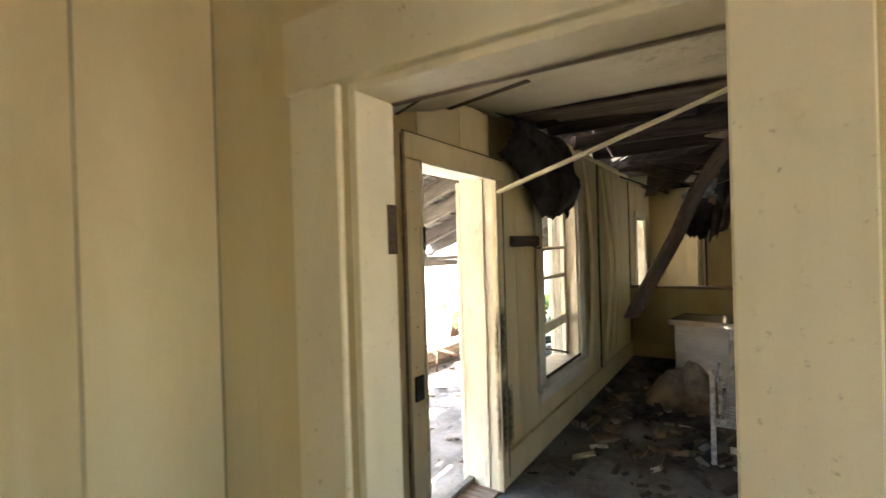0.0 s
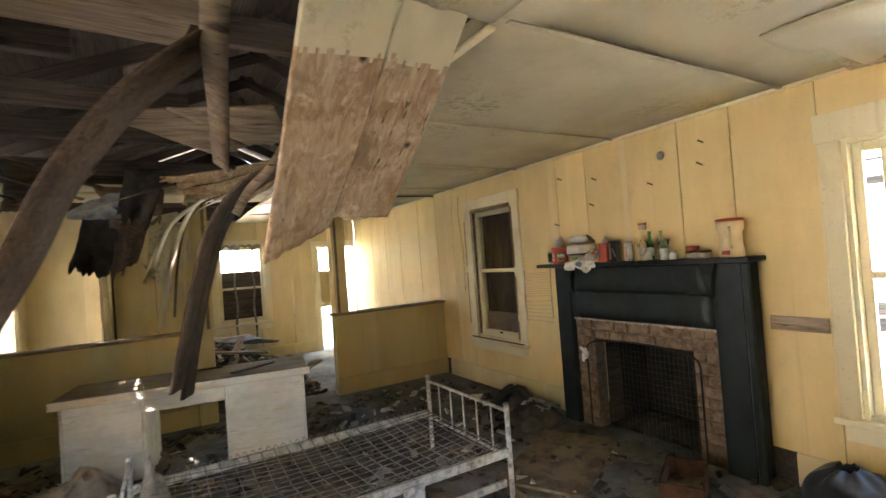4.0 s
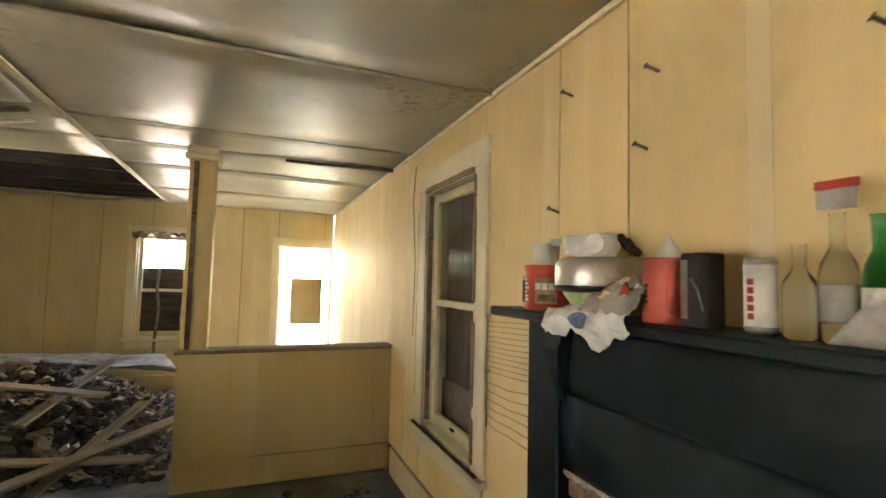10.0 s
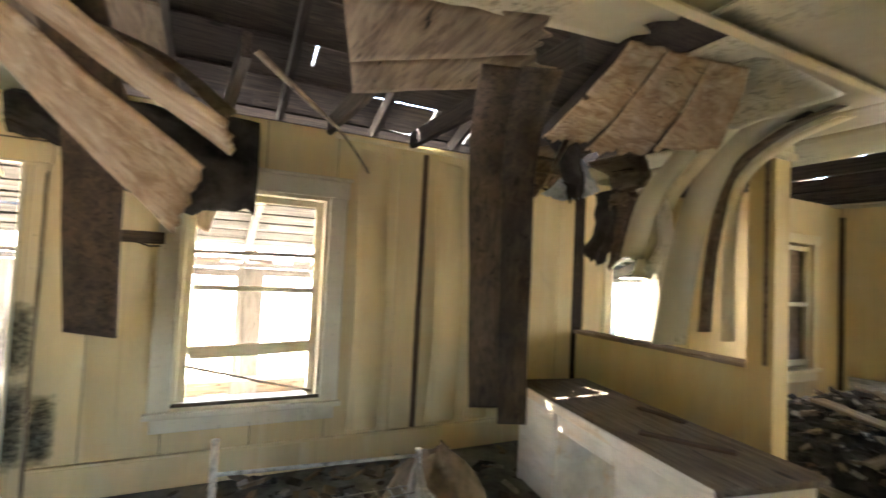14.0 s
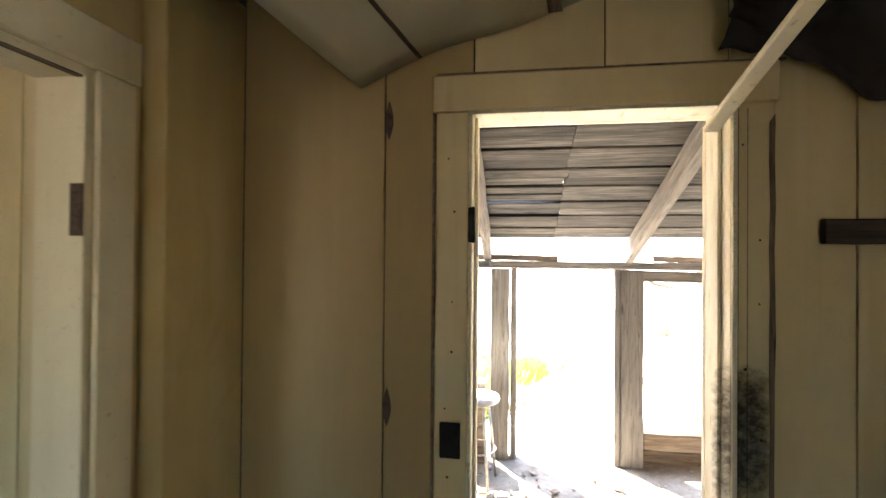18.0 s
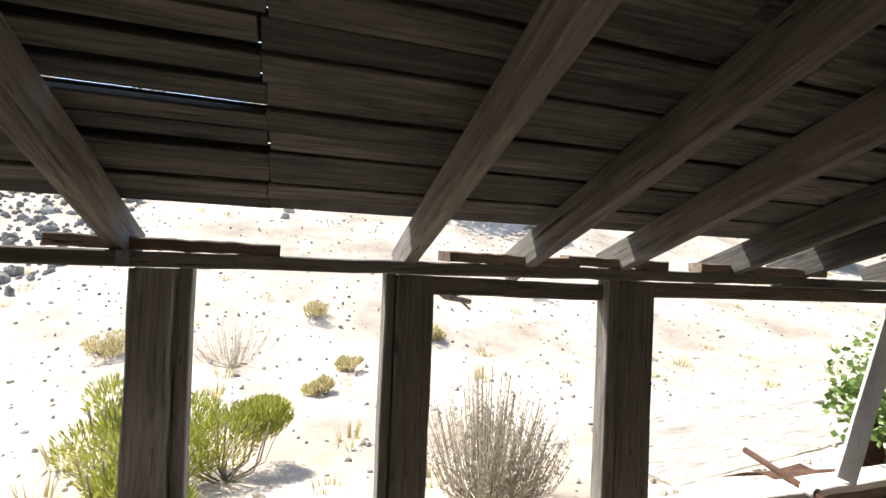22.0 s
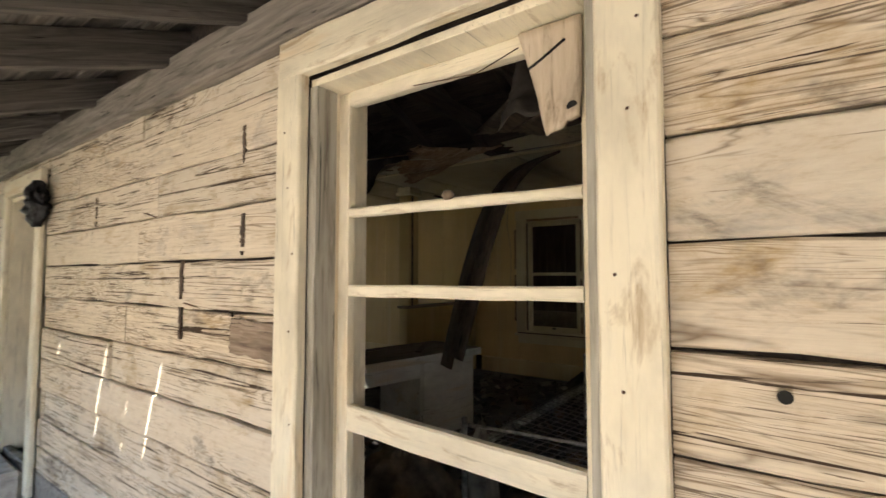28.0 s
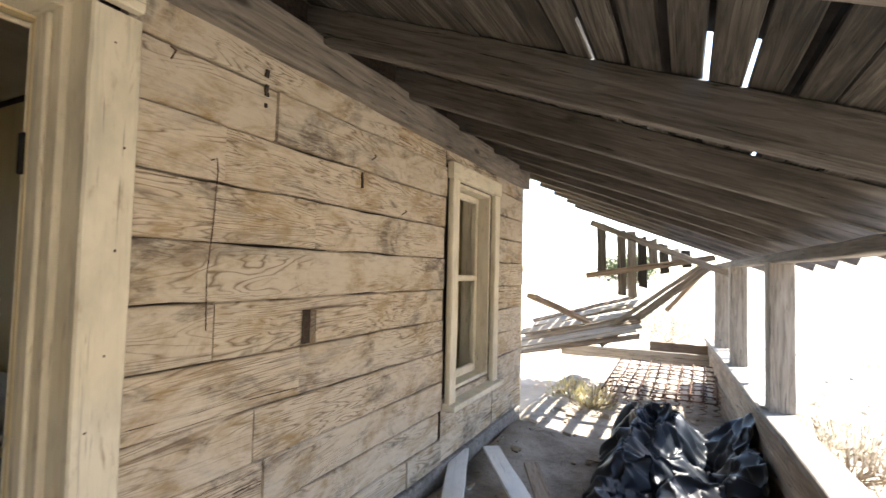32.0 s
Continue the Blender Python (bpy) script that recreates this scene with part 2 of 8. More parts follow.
def mat_paint(name, base, stain, scuff, rough=0.55, streak=True, vary=0.06, bump=0.15, nick=0.68):
    """Old house paint on panels: streaks running down, blotches, scuffs."""
    k = Mat(name, rough)
    big = k.noise(k.coords((1, 1, 0.35), 13.0), 1.3, 5, 0.62)
    c = k.mix(base, stain, k.ramp(big, (0.42, 0.0), (0.72, 0.85)))
    if streak:
        st = k.noise(k.coords((7, 7, 0.35), 5.0), 1.6, 5, 0.6, 0.3)
        c = k.mix(c, stain, k.ramp(st, (0.52, 0.0), (0.75, 0.20)))
        pale = k.noise(k.coords((6, 6, 0.22), 9.0), 1.1, 3, 0.5)
        c = k.mix(c, scuff, k.ramp(pale, (0.58, 0.0), (0.72, 0.5)))
        drip = k.noise(k.coords((14, 14, 0.5), 4.0), 1.0, 3, 0.5)
        c = k.mix(c, tuple(x * 0.6 for x in stain), k.ramp(drip, (0.66, 0.0), (0.76, 0.22)))
        smoke = k.noise(k.coords((1.3, 1.3, 1.1), 3.0), 1.5, 6, 0.7, 0.6)
        c = k.mix(c, tuple(x * 0.55 for x in stain), k.ramp(smoke, (0.60, 0.0), (0.78, 0.32)))
    else:
        spot = k.ramp(k.noise(k.coords((1, 1, 1), 8.0), 26, 6, 0.72), (0.50, 0.0), (0.58, 1.0))
        where = k.ramp(k.noise(k.coords((1, 1, 1), 6.0), 1.0, 4, 0.6), (0.54, 0.0), (0.66, 0.8))
        c = k.mix(c, tuple(x * 0.5 for x in stain), k.mix((0, 0, 0), spot, where))
    fine = k.noise(k.coords((1, 1, 1)), 38, 5, 0.7)
    c = k.mix(c, tuple(x * 0.45 for x in stain), k.ramp(fine, (nick, 0.0), (nick + 0.1, 0.6)))
    c = k.vary(c, vary)
    k.color(c)
    k.rough(big, rough - 0.12, rough + 0.2)
    k.bump(fine, bump, 0.002)
    k.bump(k.noise(k.coords((1, 1, 1)), 3, 3, 0.5), bump, 0.01)
    return k.m


def mat_plain(name, col, rough=0.6, metal=0.0, dirt=0.35, scale=9.0, spec=0.4, bump=0.1):
    k = Mat(name, rough, metal, spec)
    f = k.noise(k.coords((1, 1, 1), 17.0), scale, 5, 0.65)
    c = k.mix(col, tuple(x * (1 - dirt) * 0.8 for x in col), k.ramp(f, (0.42, 0.0), (0.68, 1.0)))
    k.color(c)
    k.rough(f, max(0.02, rough - 0.1), min(1, rough + 0.2))
    k.bump(f, bump, 0.003)
    return k.m


def mat_ground(name, light, mid, dark, scale=2.0, bump=0.6):
    k = Mat(name, 0.95, 0, 0.15)
    a = k.noise(k.coords(), scale, 8, 0.7)
    b_ = k.noise(k.coords(), scale * 17, 5, 0.7)
    c = k.ramp(a, (0.35, dark), (0.52, mid), (0.68, light))
    c = k.mix(c, dark, k.ramp(b_, (0.55, 0.0), (0.72, 0.7)))
    k.color(c)
    k.bump(b_, bump, 0.03)
    k.bump(a, bump, 0.08)
    return k.m


YELLOW = mat_paint("yellow_wall_paint", (0.79, 0.61, 0.30), (0.60, 0.45, 0.215), (0.82, 0.70, 0.46))
YELLOW_PALE = mat_paint("pale_yellow_paint", (0.74, 0.61, 0.36), (0.53, 0.42, 0.23), (0.78, 0.69, 0.48))
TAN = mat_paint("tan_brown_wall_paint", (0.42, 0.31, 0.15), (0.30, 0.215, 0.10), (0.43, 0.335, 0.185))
OLIVE = mat_paint("dull_olive_yellow_paint", (0.64, 0.50, 0.24), (0.46, 0.34, 0.16), (0.68, 0.56, 0.32))
BACKROOM = mat_paint("back_room_paint", (0.68, 0.575, 0.34), (0.51, 0.40, 0.205), (0.70, 0.61, 0.42))
GREYTRIM = mat_paint("chalky_grey_white_trim", (0.70, 0.665, 0.56), (0.50, 0.455, 0.35), (0.76, 0.73, 0.65), 0.6, nick=0.60)
CREAM = mat_paint("cream_trim_paint", (0.78, 0.70, 0.50), (0.57, 0.48, 0.29), (0.72, 0.62, 0.41), 0.5, nick=0.62)
CEIL = mat_paint("ceiling_paint", (0.513, 0.468, 0.338), (0.369, 0.320, 0.216), (0.62, 0.585, 0.46), 0.38, streak=False)
FIBRE = mat_wood("bare_fibreboard", (0.225, 0.172, 0.12), (0.15, 0.11, 0.075), (0.05, 0.036, 0.026), 0.95, 0.5, 0.12)
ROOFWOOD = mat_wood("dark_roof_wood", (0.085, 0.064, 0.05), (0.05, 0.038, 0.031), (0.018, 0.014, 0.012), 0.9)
PORCHWOOD = mat_wood("weathered_porch_boards", (0.165, 0.148, 0.126), (0.072, 0.066, 0.057), (0.018, 0.017, 0.016), 0.9, 1.1, 0.62)
RAFTER = mat_wood("rafter_wood", (0.28, 0.25, 0.215), (0.185, 0.163, 0.138), (0.075, 0.066, 0.056), 0.88, 0.7, 0.2)
# darker copy of the rafter wood, with the porch shade put into its colour
RAFTER_SHADED = mat_wood("shaded_rafter_wood", (0.155, 0.138, 0.12), (0.09, 0.08, 0.07), (0.032, 0.029, 0.026), 0.88, 0.9, 0.3)
POST = mat_wood("grey_post_wood", (0.32, 0.295, 0.262), (0.225, 0.203, 0.178), (0.10, 0.09, 0.078), 0.9, 0.8, 0.2)
LOGWOOD = mat_log("painted_log_siding")
LOGWOOD_WORN = mat_log("stained_log_siding", 0.06)
LOGWOOD_OLD = mat_log("cracked_log_siding", 0.01, 0.11)
TRIMWOOD = mat_wood("worn_cream_trim", (0.60, 0.51, 0.36), (0.53, 0.43, 0.29), (0.36, 0.26, 0.15), 0.7, 1.3, 0.06, paint=(0.80, 0.725, 0.555), cover=0.38, knots=False, bump=0.4, crack=0.45)
TRIM_UP = mat_wood("worn_cream_trim_upright", (0.58, 0.50, 0.36), (0.52, 0.43, 0.30), (0.36, 0.27, 0.17), 0.7, 1.3, 0.06, paint=(0.80, 0.72, 0.55), cover=0.36, knots=False, bump=0.4, upright=True, crack=0.45)
PALEWOOD = mat_wood("bleached_planks", (0.46, 0.42, 0.36), (0.37, 0.33, 0.28), (0.17, 0.145, 0.12), 0.92, 0.6, 0.12)
OLDWOOD = mat_wood("grey_brown_scrap_wood", (0.36, 0.29, 0.22), (0.24, 0.18, 0.13), (0.10, 0.07, 0.05), 0.9, 0.8, 0.35)
DARKSTRIP = mat_wood("dark_stained_wood", (0.13, 0.09, 0.06), (0.08, 0.055, 0.04), (0.03, 0.022, 0.018), 0.85)
WHITEWOOD = mat_wood("white_painted_wood", (0.60, 0.56, 0.49), (0.48, 0.43, 0.36), (0.24, 0.20, 0.15), 0.6, 0.8, 0.05, paint=(0.80, 0.78, 0.73), cover=0.36, knots=False, bump=0.3, crack=0.3)
BLACKPAINT = mat_plain("black_mantel_paint", (0.012, 0.019, 0.021), 0.36, 0, 0.5, 5, 0.28)
DIRT_FLOOR = mat_ground("dirty_floor", (0.26, 0.25, 0.237), (0.17, 0.164, 0.152), (0.06, 0.057, 0.053), 1.5, 0.4)
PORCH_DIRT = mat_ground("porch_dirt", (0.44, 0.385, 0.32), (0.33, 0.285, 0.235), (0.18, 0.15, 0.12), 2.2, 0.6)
SAND = mat_ground("pale_desert_soil", (0.57, 0.495, 0.405), (0.49, 0.415, 0.335), (0.30, 0.25, 0.195), 0.35, 1.0)
TARPAPER = mat_plain("black_tar_paper", (0.042, 0.036, 0.031), 0.85, 0, 0.6, 6, 0.3, 0.6)
SOOT = mat_plain("sooty_brick", (0.024, 0.023, 0.021), 0.9, 0, 0.5, 4, 0.2)
CHAR = mat_plain("dark_rubbish", (0.08, 0.072, 0.064), 0.9, 0, 0.6, 7, 0.3, 0.4)


# ---- mesh helpers ----
def box_bm(x0, x1, y0, y1, z0, z1, bevel=0.0):
    bm = bmesh.new()
    bmesh.ops.create_cube(bm, size=1, matrix=Matrix.LocRotScale(((x0 + x1) / 2, (y0 + y1) / 2, (z0 + z1) / 2), None, (abs(x1 - x0), abs(y1 - y0), abs(z1 - z0))))
    if bevel:
        bmesh.ops.bevel(bm, geom=bm.edges[:], offset=bevel, segments=1, affect="EDGES")
    return bm


def join_bm(*bms):
    out = bmesh.new()
    for b in bms:
        me = bpy.data.meshes.new("tmp")
        b.to_mesh(me)
        b.free()
        out.from_mesh(me)
        bpy.data.meshes.remove(me)
    return out


def lathe_bm(profile, seg=20, m=None):
    """A turned shape from (radius, height) pairs."""
    bm = bmesh.new()
    rings = []
    for r, z in profile:
        rings.append([bm.verts.new((max(r, 0.0005) * math.cos(2 * math.pi * i / seg), max(r, 0.0005) * math.sin(2 * math.pi * i / seg), z)) for i in range(seg)])
    for a, c in zip(rings, rings[1:]):
        for i in range(seg):
            f = bm.faces.new((a[i], a[(i + 1) % seg], c[(i + 1) % seg], c[i]))
            f.smooth = True
    bm.faces.new(rings[0][::-1])
    bm.faces.new(rings[-1])
    if m is not None:
        bm.transform(m)
    return bm


def tube_bm(points, r, seg=6):
    """A rod that follows points."""
    bm = bmesh.new()
    pts = [Vector(p) for p in points]
    rings = []
    for i, p in enumerate(pts):
        d = (pts[min(i + 1, len(pts) - 1)] - pts[max(i - 1, 0)]).normalized()
        u = d.orthogonal().normalized() if i == 0 else (u - d * u.dot(d)).normalized()
        w = d.cross(u)
        rings.append([bm.verts.new(p + r * (math.cos(2 * math.pi * k / seg) * u + math.sin(2 * math.pi * k / seg) * w)) for k in range(seg)])
    for a, c in zip(rings, rings[1:]):
        for k in range(seg):
            f = bm.faces.new((a[k], a[(k + 1) % seg], c[(k + 1) % seg], c[k]))
            f.smooth = True
    bm.faces.new(rings[0][::-1])
    bm.faces.new(rings[-1])
    return bm


def plank_bm(length, width, thick, rng=None, wave=0.0, seg=1, ragged=0.0):
    """A board along local X from 0 to length, centred on Y and Z, with worn edges."""
    rng = rng or random.Random(1)
    bm = bmesh.new()
    n = max(1, seg)
    rings = []
    for i in range(n + 1):
        x = length * i / n
        w0, w1 = -width / 2, width / 2
        if 0 < i < n:
            w0 += rng.uniform(-wave, wave)
            w1 += rng.uniform(-wave, wave)
        e0 = e1 = 0.0
        if i in (0, n) and ragged:
            e0, e1 = rng.uniform(-ragged, ragged), rng.uniform(-ragged, ragged)
        zz = rng.uniform(-wave, wave) * 0.5 if 0 < i < n else 0
        c = min(0.006, thick * 0.2)
        ring = [(w0, -thick / 2 + c, e0), (w0 + c, -thick / 2, e0), (w1 - c, -thick / 2, e1), (w1, -thick / 2 + c, e1), (w1, thick / 2 - c, e1), (w1 - c, thick / 2, e1), (w0 + c, thick / 2, e0), (w0, thick / 2 - c, e0)]
        rings.append([bm.verts.new((x + ex, y, z + zz)) for y, z, ex in ring])
    for a, c in zip(rings, rings[1:]):
        for k in range(8):
            bm.faces.new((a[k], c[k], c[(k + 1) % 8], a[(k + 1) % 8]))
    bm.faces.new(rings[0])
    bm.faces.new(rings[-1][::-1])
    return bm


def along(a, b, up=(0, 0, 1), roll=0.0):
    """The matrix that lays local X from a to b, with local Z as near to up as can be."""
    a, b = Vector(a), Vector(b)
    x = (b - a).normalized()
    z = (Vector(up) - x * x.dot(Vector(up)))
    z = z.normalized() if z.length > 1e-4 else x.orthogonal().normalized()
    y = z.cross(x)
    m = Matrix((x, y, z)).transposed().to_4x4()
    m.translation = a
    return m @ pose(0, 0, 0, roll, 0, 0)


def sheet_bm(func, nu, nv, thick=0.0):
    """A surface from func(u, v) with u, v from 0 to 1, given a thickness by solidifying."""
    bm = bmesh.new()
    g = [[bm.verts.new(func(i / nu, j / nv)) for j in range(nv + 1)] for i in range(nu + 1)]
    for i in range(nu):
        for j in range(nv):
            f = bm.faces.new((g[i][j], g[i + 1][j], g[i + 1][j + 1], g[i][j + 1]))
            f.smooth = True
    if thick:
        bmesh.ops.recalc_face_normals(bm, faces=bm.faces[:])
        bmesh.ops.solidify(bm, geom=bm.faces[:], thickness=thick)
    return bm


def world_of(ob):
    m = Matrix.Identity(4)
    while ob is not None:
        m = ob.matrix_basis @ m
        ob = ob.parent
    return m


def thing(name, loc=(0, 0, 0), label="", category="", group="", kind="", rz=0.0):
    ob = new(name)
    ob.empty_display_size = 0.1
    ob.matrix_basis = pose(*loc, 0, 0, rz)
    return tagged(ob, label, category, group, kind)


def mesh_of(name, bm, material):
    me = bpy.data.meshes.new(name)
    bm.normal_update()
    bm.to_mesh(me)
    bm.free()
    for mt in (material if isinstance(material, (list, tuple)) else [material]):
        me.materials.append(mt)
    return me


def part(name, bm, material, parent, label="", m=None, data=None, local=False):
    """One mesh under a thing or a part. The mesh is in world places (moved by m), or in the thing's own when local."""
    ob = new(name, data or mesh_of(name, bm, material))
    ob.parent = parent
    w = Matrix.Identity(4) if local else world_of(parent).inverted()
    ob.matrix_basis = w @ (m if m is not None else Matrix.Identity(4))
    if label:
        tagged(ob, label)
    return ob


def solo(name, bm, material, label, category, group="", kind="", m=None):
    """A thing that is a single mesh."""
    ob = new(name, mesh_of(name, bm, material))
    if m is not None:
        ob.matrix_basis = m
    return tagged(ob, label, category, group, kind)


def holes(lo, hi, z0, z1, openings):
    """Splits a wall face into rectangles (a0, a1, z0, z1) round its openings (a0, a1, z0, z1)."""
    cuts = sorted({lo, hi, *[max(lo, min(hi, v)) for o in openings for v in o[:2]]})
    out = []
    for a, b in zip(cuts, cuts[1:]):
        if b - a < 1e-5:
            continue
        zs = sorted([(o[2], o[3]) for o in openings if o[0] <= a + 1e-6 and o[1] >= b - 1e-6])
        z = z0
        for s, e in zs:
            if s > z:
                out.append((a, b, z, s))
            z = max(z, e)
        if z < z1:
            out.append((a, b, z, z1))
    return out


def wall(name, axis, p0, p1, lo, hi, z0, z1, openings, material, label):
    """A wall between the planes p0 and p1 across axis, with openings through it."""
    bms = []
    for a, b, s, e in holes(lo, hi, z0, z1, openings):
        bms.append(box_bm(p0, p1, a, b, s, e) if axis == "x" else box_bm(a, b, p0, p1, s, e))
    return solo(name, join_bm(*bms), material, label, "wall", kind="structure")


def panels(parent, axis, p0, p1, lo, hi, z0, z1, openings, width, material, rng, label="", seams=()):
    """Upright wall panels with open seams, cut round the openings; each is a piece of its own."""
    a = lo
    while a < hi - 0.02:
        b = min(hi, a + width * rng.uniform(0.75, 1.2))
        if hi - b < 0.12:
            b = hi
        if seams:
            b = min([q for q in seams if q > a + 0.01] + [hi])
        bms = []
        for s0, s1, e0, e1 in holes(a, b, z0, z1, [o for o in openings if o[0] < b and o[1] > a]):
            g0 = 0.003 if s0 == a else 0
            g1 = 0.003 if s1 == b else 0
            if s1 - s0 > 0.015:
                bms.append(box_bm(p0, p1, s0 + g0, s1 - g1, e0, e1) if axis == "x" else box_bm(s0 + g0, s1 - g1, p0, p1, e0, e1))
        if bms:
            part("panel", join_bm(*bms), material, parent, label)
        a = b


def casing(parent, axis, p, out, o, width, thick, material, sill=True, head=0.0, foot=False):
    """Flat boards round an opening o on the wall face p; out: +1 or -1, the side they stand on."""
    a0, a1, z0, z1 = o

    def bx(a, b, s, e, t=thick):
        lo, hi = sorted((p, p + out * t))
        return box_bm(lo, hi, a, b, s, e, 0.004) if axis == "x" else box_bm(a, b, lo, hi, s, e, 0.004)
    zb = z0 if not foot else z0
    part("casing_side", bx(a0 - width, a0, zb, z1), material, parent)
    part("casing_side", bx(a1, a1 + width, zb, z1), material, parent)
    part("casing_head", bx(a0 - width - 0.012, a1 + width + 0.012, z1, z1 + width + head, thick + 0.006), material, parent)
    if sill:
        part("sill", bx(a0 - width - 0.02, a1 + width + 0.02, z0 - 0.035, z0, thick + 0.03), material, parent)
        part("apron", bx(a0 - width + 0.02, a1 + width - 0.02, z0 - 0.13, z0 - 0.035, thick * 0.8), material, parent)


def jambs(parent, axis, p0, p1, o, thick, material, bottom=True):
    """The lining of an opening through a wall from p0 to p1."""
    a0, a1, z0, z1 = o

    def bx(a, b, s, e):
        return box_bm(p0, p1, a, b, s, e, 0.002) if axis == "x" else box_bm(a, b, p0, p1, s, e, 0.002)
    up = TRIM_UP if material is TRIMWOOD else material
    part("jamb", bx(a0, a0 + thick, z0, z1), up, parent)
    part("jamb", bx(a1 - thick, a1, z0, z1), up, parent)
    part("head_jamb", bx(a0 + thick, a1 - thick, z1 - thick, z1), material, parent)
    if bottom:
        part("stool", bx(a0 + thick, a1 - thick, z0, z0 + thick), material, parent)


# ---- the plan: x from the porch wall (0) to the fireplace wall (4.62), y along the house, z up from the floor ----
W = 4.62
D1 = (1.50, 2.30, 0.0, 2.0)        # porch door
PW = (3.135, 4.09, 0.48, 1.98)      # porch window
W3 = (-1.45, -0.77, 0.50, 1.93)    # window of the back room
DR2 = (6.95, 7.70, 0.0, 1.93)      # far door to the porch
FW = (4.96, 5.72, 0.56, 2.08)     # boarded window beside the fireplace
W2 = (1.50, 2.08, 0.48, 2.02)      # bright window on the fireplace wall
AD = (0.555, 1.375, 0.0, 1.98)       # doorway to the back room
FARW = (2.17, 2.93, 0.66, 2.0)      # window of the far wall
OP = (3.88, 4.60, 0.0, 1.92)       # doorway in the far wall
FB = (2.96, 3.84, 0.0, 0.78)        # firebox
W4 = (-1.75, -0.75, 0.75, 1.95)     # further window opening of the back room, unseen, added to let in light
FPW = (8.45, 9.2, 0.62, 1.95)      # boarded side window of the far room
CEILZ = 2.42
YN, YS = 9.8, -2.31
rng = random.Random(4)

# ---- floor, walls ----
solo("floor", box_bm(-0.19, W + 0.2, YS, YN + 0.15, -0.14, 0.0), DIRT_FLOOR, "dark dusty floor covered in fine dirt", "floor", kind="structure")

wall_west = wall("wall_west", "x", -0.19, -0.014, YS, YN, -0.25, 2.50, [(D1[0] - 0.04, D1[1] + 0.045, 0.0, 2.045), PW, W3, DR2], ROOFWOOD, "log wall of the house along the porch, panelled yellow inside")
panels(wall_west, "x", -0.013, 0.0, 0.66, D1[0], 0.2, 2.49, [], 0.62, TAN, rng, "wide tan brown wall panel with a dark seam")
panels(wall_west, "x", -0.013, 0.0, D1[0], 6.46, 0.2, 2.49, [D1, PW], 0.46, YELLOW_PALE, rng, "yellow painted wall panel with dark seams")
panels(wall_west, "x", -0.013, 0.0, 6.6, YN, 0.0, 2.42, [DR2], 0.46, YELLOW_PALE, rng)
panels(wall_west, "x", -0.013, 0.0, YS, 0.44, 0.0, 2.42, [W3], 0.46, BACKROOM, rng)

wall_east = wall("wall_east", "x", W + 0.013, W + 0.19, YS, YN, -0.25, 2.50, [FW, W2, FB, W4], ROOFWOOD, "fireplace wall with warm yellow painted upright panels")
panels(wall_east, "x", W, W + 0.012, 0.585, YN, 0.2, CEILZ, [FW, W2, FB], 0.42, YELLOW, rng, "warm yellow painted wall panel with stains", (1.10, 1.55, 2.18, 2.66, 3.03, 3.91, 4.267, 4.89, 5.80, 6.16, 6.586, 7.1, 7.75, 8.3, 8.9, 9.4))
faded = part("faded_strip", box_bm(W - 0.0022, W - 0.0002, 3.472, 3.528, 1.41, 2.43), YELLOW_PALE, wall_east, "paler strip of wall paint")
panels(wall_east, "x", W, W + 0.012, YS, 0.44, 0.0, CEILZ, [W4], 0.42, BACKROOM, rng)

wall_partition = wall("wall_partition", "y", 0.453, 0.572, 0.0, W, 0.0, CEILZ, [AD], ROOFWOOD, "partition wall panelled in yellow on both faces")
panels(wall_partition, "y", 0.573, 0.585, 0.40, W, 0.2, CEILZ, [AD], 0.5, OLIVE, rng)
part("boxed_corner", box_bm(0.001, 0.395, 0.574, 0.66, 0.2, CEILZ, 0.004), OLIVE, wall_partition, "boxed-out olive corner beside the doorway")
panels(wall_partition, "y", 0.44, 0.452, 0.0, W, 0.0, CEILZ, [AD], 0.62, BACKROOM, rng)

wall_north = wall("wall_north", "y", YN + 0.013, YN + 0.14, 0.0, W, 0.0, 2.5, [FARW, OP], ROOFWOOD, "far end wall panelled in pale yellow")
panels(wall_north, "y", YN, YN + 0.012, 0.0, W, 0.0, CEILZ, [FARW, OP], 0.6, YELLOW_PALE, rng)
wall_south = wall("wall_south", "y", YS - 0.14, YS, -0.19, W + 0.19, -0.25, 2.5, [], OLIVE, "plain end wall of the back room")

wall_far_side = wall("wall_far_side", "x", 0.55, 0.70, 8.15, YN, 0.0, CEILZ, [FPW], YELLOW_PALE, "pale yellow side wall of the far room")

part("corner_strip", plank_bm(1.95, 0.075, 0.03, rng, 0.004, 8), DARKSTRIP, wall_far_side, "dark bare strip in the corner", m=along((0.722, YN - 0.05, 0.35), (0.722, YN - 0.045, 2.30), up=(1, 0, 0)))

# baseboards
base = thing("baseboard", (0, 0.7, 0), "cream painted baseboards along the foot of the walls", "baseboard", kind="structure")
for lo, hi in ((0.66, D1[0] - 0.13), (D1[1] + 0.13, 6.46)):
    part("board", box_bm(0.0, 0.022, lo, hi, 0.0, 0.195, 0.003), YELLOW_PALE, base)
    part("cap", box_bm(0.0, 0.03, lo, hi, 0.197, 0.215, 0.003), YELLOW_PALE, base)
for lo, hi in ((0.608, 2.42), (4.27, 6.41), (6.55, YN)):
    part("board", box_bm(W - 0.022, W, lo, hi, 0.0, 0.20, 0.003), YELLOW_PALE, base)
part("board", box_bm(0.0, 0.40, 0.586, 0.682, 0.0, 0.195, 0.003), OLIVE, base)
